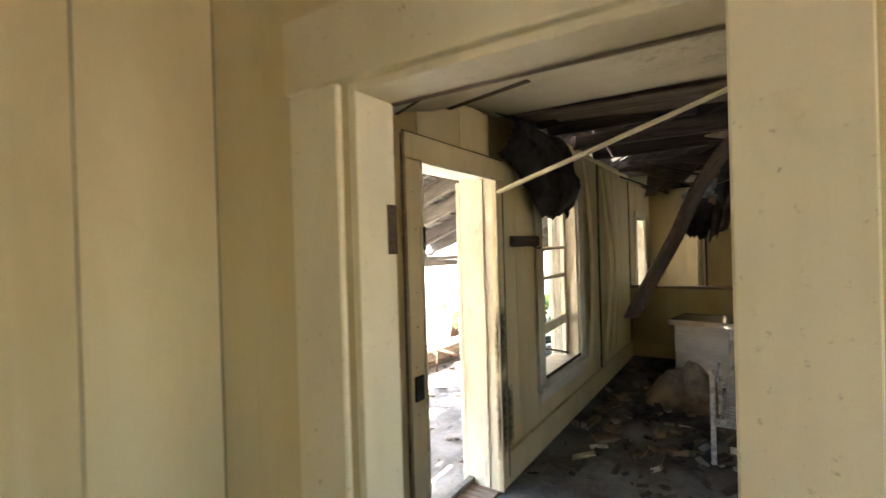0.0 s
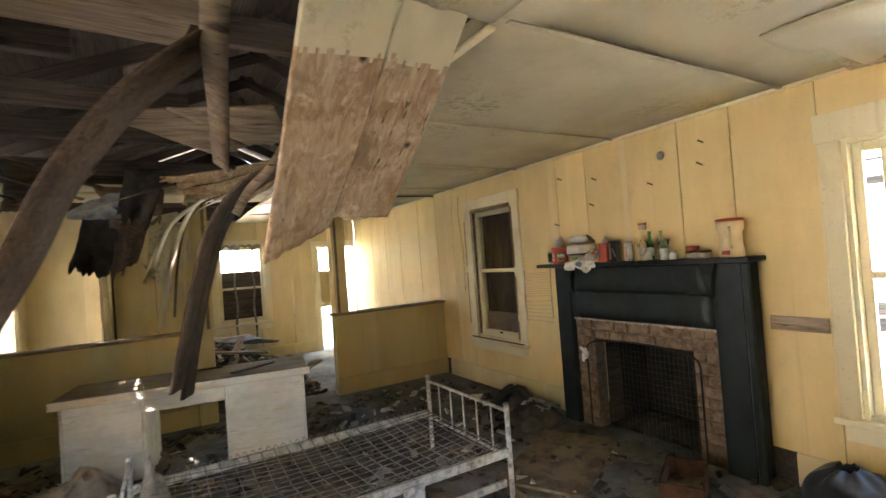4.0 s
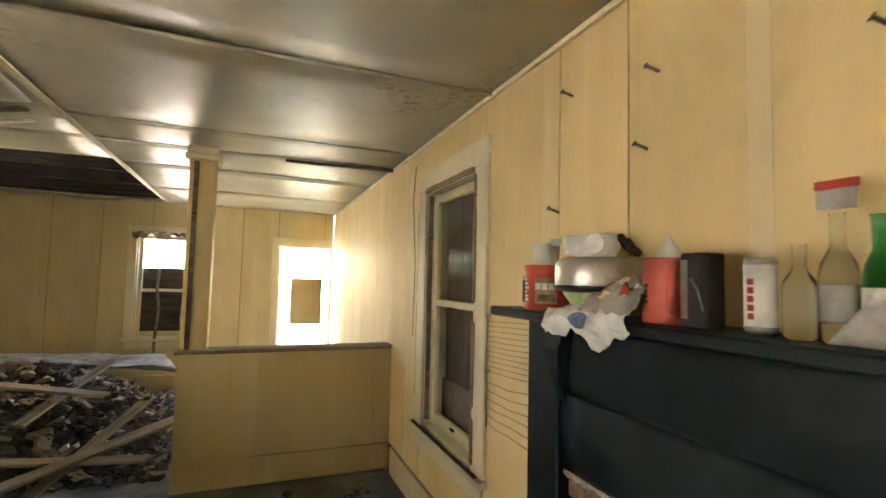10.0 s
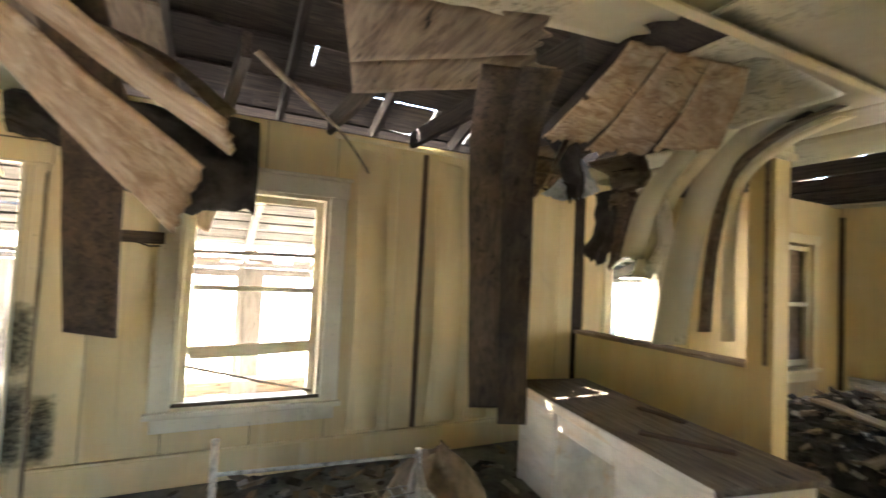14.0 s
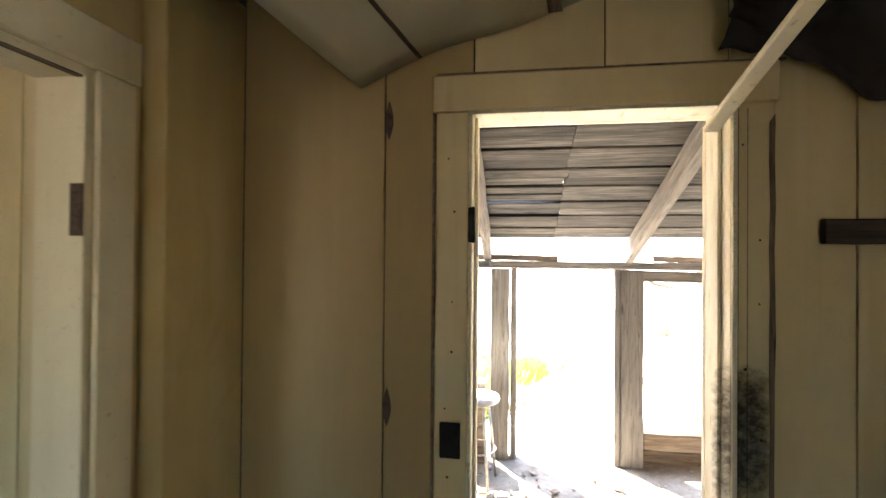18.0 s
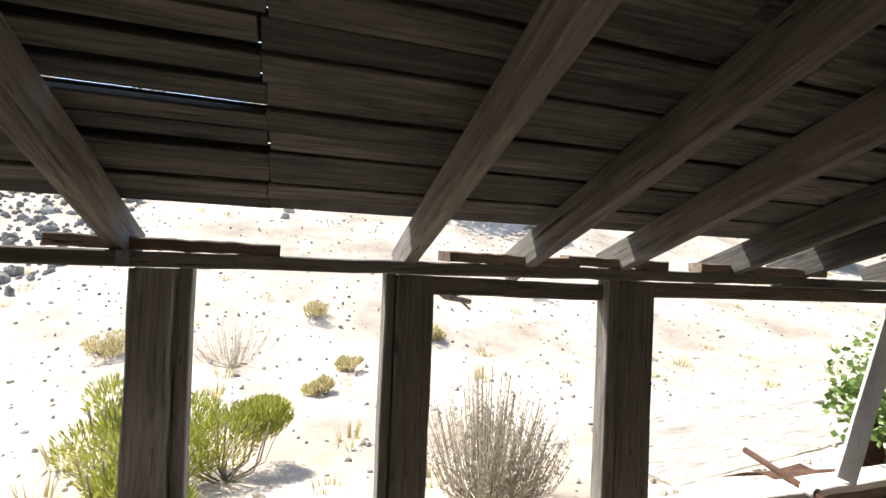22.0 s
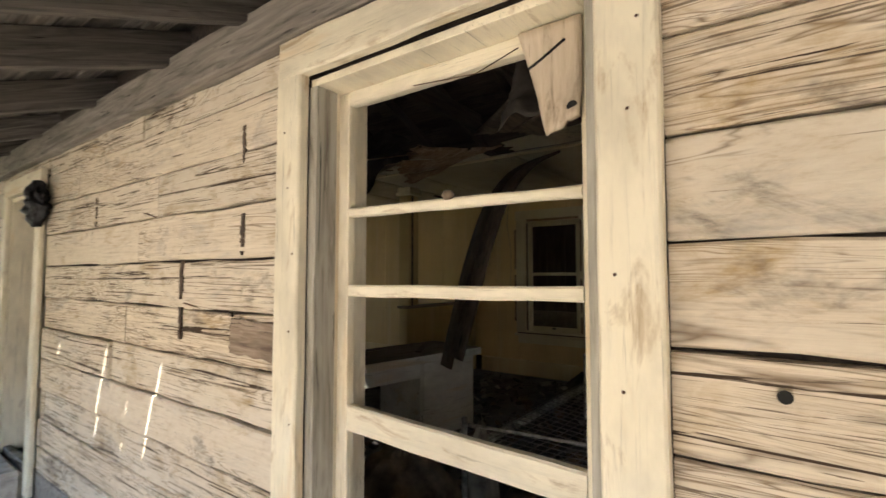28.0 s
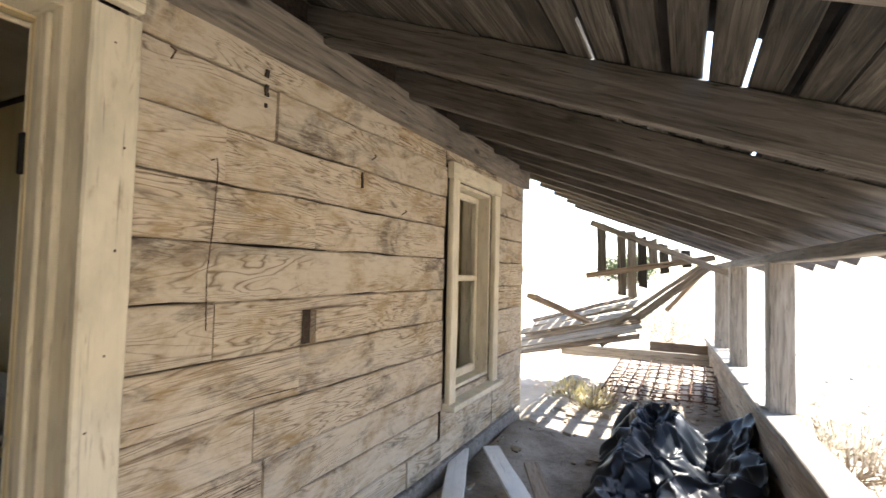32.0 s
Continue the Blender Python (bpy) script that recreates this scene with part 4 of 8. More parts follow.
WHITEPL = mat_plain("white_plastic", (0.78, 0.76, 0.70), 0.45, 0, 0.25, 8)
BEIGEPL = mat_plain("yellowed_plastic_jug", (0.76, 0.62, 0.38), 0.45, 0, 0.15, 4)
BLACKPL = mat_plain("black_plastic", (0.018, 0.018, 0.02), 0.35, 0, 0.4, 5)
PAPER = mat_plain("dirty_paper", (0.42, 0.39, 0.34), 0.85, 0, 0.5, 7)
CARD = mat_plain("brown_cardboard", (0.21, 0.16, 0.11), 0.9, 0, 0.5, 6)
TANCLOTH = mat_plain("tan_cloth", (0.27, 0.215, 0.155), 0.95, 0, 0.5, 6, 0.2, 0.3)
RAG = mat_plain("grey_rag", (0.30, 0.27, 0.23), 0.95, 0, 0.6, 5)
TARP = mat_plain("black_plastic_sheet", (0.014, 0.019, 0.028), 0.36, 0, 0.5, 3, 0.35)
HOSE = mat_plain("black_hose", (0.025, 0.024, 0.023), 0.55, 0, 0.4, 12)
DARKSTONE = mat_plain("dark_rock", (0.27, 0.25, 0.225), 0.95, 0, 0.5, 6, 0.2, 0.6)
STONE = mat_plain("grey_stone", (0.46, 0.42, 0.36), 0.95, 0, 0.4, 9, 0.2, 0.6)
INSUL = mat_plain("silver_blue_foil", (0.42, 0.47, 0.55), 0.35, 0.5, 0.5, 10)


def mat_glass(name, tint, rough=0.03):
    k = Mat(name, rough)
    k.b.inputs["Transmission Weight"].default_value = 1.0
    k.b.inputs["Base Color"].default_value = (*tint, 1)
    k.b.inputs["IOR"].default_value = 1.45
    dust = k.noise(k.coords(), 6, 5, 0.7)
    k.rough(dust, rough, rough + 0.25)
    return k.m


GLASS = mat_glass("clear_bottle_glass", (0.92, 0.95, 0.92))
PALEGREEN = mat_plain("pale_green_enamel", (0.42, 0.52, 0.24), 0.35, 0, 0.3, 20)
PALEGLASS = mat_glass("pale_green_glass", (0.55, 0.72, 0.50))
GREENGLASS = mat_glass("green_bottle_glass", (0.06, 0.42, 0.12))
k = Mat("window_glass", 0.02)
k.b.inputs["Base Color"].default_value = (0.02, 0.02, 0.02, 1)
k.b.inputs["Alpha"].default_value = 0.12
k.rough(k.noise(k.coords(), 5, 5, 0.7), 0.02, 0.18)
PANE = k.m


def quad_sheet(a, b, c, d, bow=0.0, wav=0.0, seed=1.0, ragged=0.0):
    """A bowed sheet between corners a, b (top) and d, c (bottom); the foot may be ragged."""
    a, b, c, d = (Vector(p) for p in (a, b, c, d))
    n = (b - a).cross(d - a).normalized()

    def f(u, v):
        vv = v * (1 + ragged * noise.noise(Vector((u * 9, seed, 0)))) if v > 0.9 else v
        uu = u + (0.05 * ragged * noise.noise(Vector((v * 7, seed + 5, 0))) if u in (0, 1) else 0)
        p = a.lerp(b, uu).lerp(d.lerp(c, uu), vv)
        return p + n * (bow * math.sin(math.pi * v) + wav * noise.noise(Vector((u * 3, v * 4, seed))))
    return f


BARESTRIP = mat_wood("bare_brown_strip", (0.40, 0.29, 0.18), (0.30, 0.205, 0.125), (0.13, 0.085, 0.05), 0.85, 0.8, 0.15, upright=True)
GREYSTRIP = mat_wood("grey_weathered_strip", (0.47, 0.445, 0.375), (0.36, 0.335, 0.275), (0.17, 0.15, 0.12), 0.9, 0.7, 0.12, upright=True)
BLEACHED_UP = mat_wood("bleached_window_board", (0.58, 0.49, 0.375), (0.47, 0.385, 0.285), (0.20, 0.15, 0.10), 0.9, 0.7, 0.1, upright=True)
BARE_CEIL = mat_bare("bare_ceiling_boards")


# ---- doors and windows ----
def sash_bars(parent, axis, p, o, rails, material, stile=0.045, deep=0.035, uprights=()):
    """Stiles and rails of a sash in the opening o; rails: (height, thickness, tilt)."""
    a0, a1, z0, z1 = o

    def bx(a, b, s, e, d=deep):
        return box_bm(p - d / 2, p + d / 2, a, b, s, e, 0.003) if axis == "x" else box_bm(a, b, p - d / 2, p + d / 2, s, e, 0.003)
    up = TRIM_UP if material is TRIMWOOD else material
    part("stile", bx(a0, a0 + stile, z0, z1), up, parent)
    part("stile", bx(a1 - stile, a1, z0, z1), up, parent)
    for z, t, tilt in rails:
        r = plank_bm(a1 - a0 - 2 * stile - 0.004, t, deep, random.Random(int(z * 100)), 0.002, 6)
        s = Vector((p, a0 + stile + 0.002, z)) if axis == "x" else Vector((a0 + stile + 0.002, p, z))
        e = Vector((p, a1 - stile, z + tilt)) if axis == "x" else Vector((a1 - stile, p, z + tilt))
        part("rail", r, material, parent, m=along(s, e, up=(1, 0, 0) if axis == "x" else (0, 1, 0)))
    for a, s, e in uprights:
        part("muntin", bx(a - 0.012, a + 0.012, s, e, 0.024), material, parent)


door = thing("door_1", (0, 1.9, 0), "empty porch doorway with worn cream casing and a black smear", "door", kind="structure")
casing(door, "x", 0.0, 1, D1, 0.125, 0.022, YELLOW_PALE, sill=False)
jambs(door, "x", -0.15, 0.0, (D1[0] - 0.04, D1[1] + 0.045, 0.0, 2.045), 0.038, TRIMWOOD, bottom=False)
jambs(door, "x", -0.245, -0.151, (D1[0] - 0.04, D1[1] + 0.045, 0.0, 2.045), 0.02, TRIMWOOD, bottom=False)
part("threshold", box_bm(-0.26, 0.01, D1[0], D1[1], -0.03, 0.012, 0.004), OLDWOOD, door)
part("stop", box_bm(-0.10, -0.06, D1[0] - 0.001, D1[0] + 0.012, 0.015, 2.0, 0.003), TRIM_UP, door)
part("stop", box_bm(-0.10, -0.06, D1[1] - 0.006, D1[1] + 0.006, 0.015, 2.0, 0.003), TRIM_UP, door)
part("inner_bead", box_bm(0.022, 0.034, D1[0] - 0.016, D1[0], 0.0, 2.0, 0.003), TRIMWOOD, door)
part("inner_bead", box_bm(0.022, 0.034, D1[1], D1[1] + 0.016, 0.0, 2.0, 0.003), TRIMWOOD, door)
part("inner_bead", box_bm(0.029, 0.041, D1[0] - 0.016, D1[1] + 0.016, 1.985, 2.001, 0.003), TRIMWOOD, door)
part("dark_edge", box_bm(0.001, 0.012, D1[0] - 0.139, D1[0] - 0.129, 0.2, 2.12, 0.002), OLDWOOD, door, "dark gap strip beside the casing")
part("dark_edge", box_bm(0.001, 0.016, D1[0] - 0.126, D1[1] + 0.16, 2.128, 2.136, 0.002), OLDWOOD, door, "dark gap strip beside the casing")
for dy, wd_ in ((0.018, 0.004), (0.046, 0.0025)):
    part("dark_gap", box_bm(0.0215, 0.0232, D1[1] + dy, D1[1] + dy + wd_, 0.02, 1.98), OLDWOOD, door, "dark crack along the casing")
part("worn_edge", plank_bm(1.9, 0.016, 0.004, r2, 0.002, 14, 0.02), OLDWOOD, door, "bare worn edge of the casing", m=along((0.0225, D1[1] + 0.118, 0.05), (0.0225, D1[1] + 0.117, 1.95), up=(1, 0, 0)))
part("strike_plate", box_bm(0.022, 0.034, 1.395, 1.465, 0.84, 0.96, 0.004), IRON, door, "dark iron lock plate")
part("hinge", box_bm(0.012, 0.036, 1.485, 1.51, 1.56, 1.68, 0.004), IRON, door, "dark iron hinge")


def mat_smear():
    """Soot rubbed on paint, thinning out unevenly towards its edge."""
    k = Mat("soot_smear", 0.85)
    k.color((0.03, 0.034, 0.032))
    f = k.noise(k.coords((12, 12, 18), 3.0), 2.2, 9, 0.75, 0.2)
    at = k.n.new("ShaderNodeAttribute")
    at.attribute_name = "fade"
    m = k.n.new("ShaderNodeMath")
    m.operation = "MULTIPLY_ADD"
    m.inputs[1].default_value = 0.45
    k.l.new(at.outputs["Fac"], m.inputs[0])
    k.l.new(f, m.inputs[2])
    k.l.new(k.ramp(m.outputs[0], (0.58, 0.0), (1.0, 0.86)), k.b.inputs["Alpha"])
    return k.m


SMEAR = mat_smear()


def smear(parent, y0, y1, z0, z1, x=0.0235):
    """A stain on a face, densest in its middle."""
    n = 12
    vs = [(x, y0 + (y1 - y0) * i / n, z0 + (z1 - z0) * j / n) for i in range(n + 1) for j in range(n + 1)]
    fs = [(i * (n + 1) + j, (i + 1) * (n + 1) + j, (i + 1) * (n + 1) + j + 1, i * (n + 1) + j + 1) for i in range(n) for j in range(n)]
    me = bpy.data.meshes.new("smear")
    me.from_pydata(vs, [], fs)
    at = me.attributes.new("fade", "FLOAT", "POINT")
    for q in range(len(vs)):
        i, j = divmod(q, n + 1)
        at.data[q].value = (1 - abs(i / n * 2 - 1) ** 4) * (1 - abs(j / n * 2 - 1) ** 5)
    me.materials.append(SMEAR)
    part("smear", None, None, parent, "black sooty smear", data=me)


smear(door, 2.24, 2.424, 0.74, 1.20)
smear(door, 2.24, 2.424, 0.20, 0.74)
smear(door, 2.34, 2.56, 0.20, 0.66, 0.0015)
# outer casing of the porch door, weathered
for y in (D1[0] - 0.075, D1[1] + 0.09):
    part("outer_casing", plank_bm(2.1, 0.13, 0.035, r2, 0.002, 10), TRIMWOOD, door, m=along((-0.262, y, -0.1), (-0.262, y, 2.0), up=(-1, 0, 0)))
part("outer_head", plank_bm(1.08, 0.13, 0.04, r2, 0.002, 8), TRIMWOOD, door, m=along((-0.264, D1[0] - 0.14, 2.09), (-0.264, D1[1] + 0.14, 2.09), up=(-1, 0, 0)))

win = thing("window_1", (0, 3.63, 0.48), "broken porch sash window with peeling cream paint and no glass", "window", kind="structure")
casing(win, "x", 0.0, 1, PW, 0.13, 0.022, GREYTRIM)
part("drip_cap", box_bm(0.001, 0.045, PW[0] - 0.16, PW[1] + 0.16, PW[3] + 0.133, PW[3] + 0.155, 0.004), GREYTRIM, win)
# dark strip standing in for the shadow under the open sash
part("shadow_gap", box_bm(0.0005, 0.012, PW[0] + 0.002, PW[1] - 0.002, PW[2] + 0.026, PW[2] + 0.05, 0.002), DARKSTRIP, win, "dark strip painted for the shadow gap along the sill")
jambs(win, "x", -0.235, 0.0, PW, 0.025, TRIMWOOD)
o = (PW[0] + 0.027, PW[1] - 0.027, PW[2] + 0.03, PW[3] - 0.03)
sash_bars(win, "x", -0.12, o, ((1.53, 0.03, 0.01), (1.285, 0.038, -0.005), (0.835, 0.085, 0.03), (1.93, 0.05, 0)), TRIMWOOD, 0.05)
part("broken_board", sheet_bm(quad_sheet((-0.15, 3.365, 1.945), (-0.15, 3.20, 1.945), (-0.16, 3.205, 1.70), (-0.16, 3.285, 1.665), 0.01, 0.004, 3, 0.05), 8, 12, 0.014), BLEACHED_UP, win, "splintered pale board hanging in the top pane")
part("knot_hole", lathe_bm([(0.0135, 0), (0.0135, 0.004), (0.002, 0.0045)], 14, Matrix.Translation((-0.166, 3.222, 1.725)) @ pose(0, 0, 0, 0, -90, 0)), IRON, win, "dark knot hole")
part("split", tube_bm([(-0.163, 3.335, 1.845), (-0.163, 3.30, 1.862), (-0.163, 3.24, 1.895)], 0.0035, 5), IRON, win, "dark split in the board")
part("wire", tube_bm([(-0.15, 3.37, 1.915), (-0.15, 3.5, 1.88), (-0.15, 3.72, 1.90)], 0.0016, 4), RUST, win)
part("stick", tube_bm([(-0.1, 3.2, 0.75), (-0.1, 4.05, 0.53)], 0.009), OLDWOOD, win)
part("putty_lump", lathe_bm([(0.012, 0), (0.02, 0.012), (0.012, 0.026)], 8, Matrix.Translation((-0.14, 3.6, 1.545))), CARD, win)
for y in (PW[0] - 0.062, PW[1] + 0.062):
    part("outer_casing", plank_bm(1.62, 0.125, 0.04, r2, 0.002, 10), TRIMWOOD, win, m=along((-0.262, y, 0.40), (-0.262, y, 1.985), up=(-1, 0, 0)))
part("outer_head", plank_bm(1.19, 0.13, 0.045, r2, 0.003, 10), TRIMWOOD, win, m=along((-0.265, PW[0] - 0.13, 2.05), (-0.265, PW[1] + 0.13, 2.05), up=(-1, 0, 0)))
part("outer_sill", box_bm(-0.33, -0.23, PW[0] - 0.14, PW[1] + 0.14, 0.42, 0.46, 0.006), TRIMWOOD, win)
for y in (PW[0] + 0.012, PW[1] - 0.012):
    part("sash_track", box_bm(-0.238, -0.15, y - 0.02, y + 0.02, 0.5, 1.955, 0.003), GREYSTRIP, win, "bare weathered strip")

win = thing("window_2", (0, -1.07, 0.5), "open sash window of the back room with a cream frame", "window", kind="structure")
jambs(win, "x", -0.235, 0.0, W3, 0.025, TRIMWOOD)
o = (W3[0] + 0.027, W3[1] - 0.027, W3[2] + 0.03, W3[3] - 0.03)
sash_bars(win, "x", -0.12, o, ((1.26, 0.045, 0), (1.88, 0.05, 0), (0.55, 0.06, 0)), TRIMWOOD, 0.045)
casing(win, "x", 0.0, 1, W3, 0.1, 0.02, CREAM)
for y in (W3[0] - 0.05, W3[1] + 0.05):
    part("outer_casing", plank_bm(1.5, 0.10, 0.04, r2, 0.002, 10), TRIMWOOD, win, m=along((-0.262, y, 0.44), (-0.262, y, 1.94), up=(-1, 0, 0)))
part("outer_head", plank_bm(0.91, 0.11, 0.045, r2, 0.003, 10), TRIMWOOD, win, m=along((-0.265, W3[0] - 0.11, 1.985), (-0.265, W3[1] + 0.11, 1.985), up=(-1, 0, 0)))
part("outer_sill", box_bm(-0.33, -0.20, W3[0] - 0.12, W3[1] + 0.12, 0.40, 0.44, 0.006), TRIMWOOD, win)

win = thing("window_3", (W, 5.3, 0.56), "boarded sash window with a cream frame beside the fireplace", "window", kind="structure")
casing(win, "x", W, -1, FW, 0.13, 0.022, CREAM)
jambs(win, "x", W, W + 0.19, FW, 0.022, CREAM)
o = (FW[0] + 0.024, FW[1] - 0.024, FW[2] + 0.024, FW[3] - 0.024)
sash_bars(win, "x", W + 0.06, o, ((1.35, 0.04, 0), (2.02, 0.055, 0), (0.62, 0.075, 0)), CREAM, 0.05)
part("pane", box_bm(W + 0.066, W + 0.069, o[0] + 0.05, o[1] - 0.05, 0.66, 1.33), PANE, win)
part("pane", box_bm(W + 0.066, W + 0.069, o[0] + 0.05, o[1] - 0.05, 1.37, 1.99), PANE, win)
for i in range(3):
    part("board", plank_bm(1.5, 0.25, 0.02, r2, 0.001, 4), DARKBOARD, win, "dark board nailed behind the panes", m=along((W + 0.15, 5.09 + 0.252 * i, 0.56), (W + 0.15, 5.09 + 0.252 * i, 2.06), up=(1, 0, 0)))
part("low_board", box_bm(W + 0.118, W + 0.134, 4.99, 5.70, 0.60, 0.86, 0.003), OLDWOOD, win, "paler board at the foot")
part("cord", tube_bm([(W - 0.012, 5.97, 2.30), (W - 0.02, 5.99, 2.05), (W - 0.014, 5.93, 1.6), (W - 0.012, 5.95, 1.1)], 0.003, 5), OLDWOOD, win)
part("inner_stop", box_bm(W + 0.0, W + 0.03, FW[1] - 0.024, FW[1] - 0.004, 0.6, 2.05, 0.003), OLDWOOD, win)
for z0, z1 in ((0.60, 0.82), (0.86, 1.27), (1.40, 2.03)):
    part("bare_strip", plank_bm(z1 - z0, 0.020, 0.012, r2, 0.002, 6, 0.02), BARESTRIP, win, "bare brown strip where the stop was pulled off", m=along((W - 0.027, FW[0] - 0.014, z0), (W - 0.027, FW[0] - 0.016, z1), up=(1, 0, 0)))
for z0, z1 in ((0.72, 1.35), (1.42, 1.96)):
    part("bare_strip", plank_bm(z1 - z0, 0.024, 0.010, r2, 0.002, 6, 0.02), BARESTRIP, win, "bare brown strip where the stop was pulled off", m=along((W - 0.010, FW[1] + 0.148, z0), (W - 0.010, FW[1] + 0.150, z1), up=(1, 0, 0)))
part("bare_head", plank_bm(0.72, 0.030, 0.014, r2, 0.002, 6), BARESTRIP, win, "bare brown bar across the head", m=along((W - 0.028, FW[0] + 0.01, FW[3] - 0.012), (W - 0.028, FW[1] - 0.01, FW[3] - 0.006), up=(1, 0, 0)))
part("plastic_strip", sheet_bm(lambda u, v: (W - 0.008 - 0.012 * abs(noise.noise(Vector((u * 14, v * 4, 2)))), FW[0] + 0.02 + 0.70 * u, FW[3] - 0.030 - 0.055 * v - 0.008 * math.sin(15 * u)), 40, 6), PANE, win, "crumpled clear plastic under the head")
part("sill_gap", box_bm(W - 0.053, W - 0.030, FW[0] - 0.10, FW[1] + 0.10, FW[2] + 0.001, FW[2] + 0.012, 0.003), DARKSTRIP, win, "thin dark strip along the sill")
part("sash_lift", box_bm(W + 0.030, W + 0.042, 5.31, 5.36, 0.632, 0.648, 0.003), IRON, win, "small iron sash lift")

win = thing("window_4", (W, 1.65, 0.48), "bright bare sash window with a wide cream casing", "window", kind="structure")
casing(win, "x", W, -1, W2, 0.105, 0.024, CREAM, head=0.06)
jambs(win, "x", W, W + 0.19, W2, 0.025, CREAM)
o = (W2[0] + 0.027, W2[1] - 0.027, W2[2] + 0.027, W2[3] - 0.027)
sash_bars(win, "x", W + 0.07, o, ((1.27, 0.04, 0), (1.97, 0.05, 0), (0.55, 0.07, 0)), CREAM, 0.045, uprights=((1.92, 0.58, 1.95),))

win = thing("window_5", (2.5, YN, 0.66), "far window with a torn valance, bright above and dark below", "window", kind="structure")
casing(win, "y", YN, -1, FARW, 0.1, 0.02, CREAM)
jambs(win, "y", YN, YN + 0.14, FARW, 0.022, CREAM)
o = (FARW[0] + 0.024, FARW[1] - 0.024, FARW[2] + 0.024, FARW[3] - 0.024)
sash_bars(win, "y", YN + 0.05, o, ((1.27, 0.04, 0), (1.95, 0.05, 0), (0.72, 0.06, 0)), CREAM, 0.045)
part("backing", box_bm(FARW[0], FARW[1], YN + 0.11, YN + 0.125, FARW[2], 1.56, 0.002), DARKBOARD, win, "dark board behind the lower panes")
part("valance", sheet_bm(lambda u, v: (FARW[0] - 0.06 + 0.78 * u, YN - 0.03 + 0.012 * math.sin(40 * u), 2.02 - (0.07 + 0.03 * math.sin(17 * u) + 0.02 * math.sin(41 * u)) * v), 40, 4, 0.002), RAG, win, "torn grey valance")
for x in (2.42, 2.71):
    part("curtain_strip", sheet_bm(lambda u, v, x=x: (x + 0.035 * u + 0.012 * math.sin(11 * v + x * 9), YN - 0.04 + 0.01 * math.sin(20 * v), 1.55 - 1.25 * v), 3, 20, 0.003), RAG, win, "hanging strip of grey cloth")

win = thing("window_6", (0.7, 8.8, 0.62), "boarded side window of the far room with a pale frame", "window", kind="structure")
casing(win, "x", 0.70, 1, FPW, 0.1, 0.02, CREAM)
sash_bars(win, "x", 0.66, (FPW[0] + 0.002, FPW[1] - 0.002, FPW[2] + 0.002, FPW[3] - 0.002), ((1.3, 0.04, 0), (1.9, 0.05, 0), (0.68, 0.06, 0)), CREAM, 0.045)
part("backing", box_bm(0.58, 0.60, FPW[0], FPW[1], FPW[2], FPW[3]), OLDWOOD, win, "grey board behind the panes")
solo("wall_return", box_bm(0.0, 0.55, 8.15, 8.28, 0.0, CEILZ), YELLOW_PALE, "short pale yellow return wall", "wall", kind="structure")

door = thing("door_2", (0.95, 0.6, 0), "open doorway to the back room with wide cream casing", "door", kind="structure")
casing(door, "y", 0.585, 1, AD, 0.12, 0.018, CREAM, sill=False)
casing(door, "y", 0.44, -1, (AD[0] - 0.02, 1.345, 0.0, AD[3]), 0.17, 0.022, CREAM, sill=False, head=0.02)
jambs(door, "y", 0.44, 0.585, AD, 0.022, CREAM, bottom=False)
part("hinge_mortise", box_bm(AD[0] + 0.0225, AD[0] + 0.026, 0.548, 0.584, 1.56, 1.69), DARKSTRIP, door, "bare wood hinge mortise")
part("bare_edge", box_bm(AD[0] + 0.03, AD[1] - 0.03, 0.568, 0.584, 1.952, 1.957), OLDWOOD, door, "thin dark brown strip under the door head")

door = thing("door_3", (-0.1, 7.6, 0), "far porch doorway with a pale casing", "door", kind="structure")
jambs(door, "x", -0.245, 0.0, DR2, 0.03, TRIMWOOD, bottom=False)
casing(door, "x", 0.0, 1, DR2, 0.1, 0.022, CREAM, sill=False)
for y in (DR2[0] - 0.055, DR2[1] + 0.055):
    part("outer_casing", plank_bm(2.05, 0.11, 0.035, r2, 0.002, 10), TRIMWOOD, door, m=along((-0.262, y, -0.1), (-0.262, y, 1.95), up=(-1, 0, 0)))
part("outer_head", plank_bm(0.92, 0.12, 0.04, r2, 0.002, 8), TRIMWOOD, door, m=along((-0.264, DR2[0] - 0.11, 1.99), (-0.264, DR2[1] + 0.11, 1.99), up=(-1, 0, 0)))

door = thing("door_4", (4.2, YN, 0), "bright doorway in the far corner", "door", kind="structure")
jambs(door, "y", YN, YN + 0.14, OP, 0.022, CREAM, bottom=False)
part("casing_side", box_bm(OP[0] - 0.1, OP[0], YN - 0.02, YN, 0, OP[3], 0.003), CREAM, door)
part("casing_head", box_bm(OP[0] - 0.11, OP[1], YN - 0.024, YN, OP[3], OP[3] + 0.11, 0.003), CREAM, door)
# sunlit wall with a hole, standing in for a white door with a pane
solo("wall_beyond", join_bm(*[box_bm(a, b, 11.1, 11.2, s, e) for a, b, s, e in holes(2.9, 5.6, -0.2, 2.4, [(4.14, 4.66, 0.69, 1.46)])]), CREAM, "pale sunlit wall with a hole, standing in for a white door with a window", "wall", kind="structure")
solo("wall_beyond", box_bm(3.3, 5.6, 12.4, 12.5, -0.2, 2.4), OLIVE, "olive wall added behind the hole of the stand-in door", "wall", kind="structure")
# side walls and unseen roof, added only to shade the hole
for q in ((3.3, 3.4), (5.5, 5.6)):
    solo("wall_beyond", box_bm(*q, 11.21, 12.39, -0.2, 2.4), OLIVE, "olive side wall added to keep light from behind the hole", "wall", kind="structure")
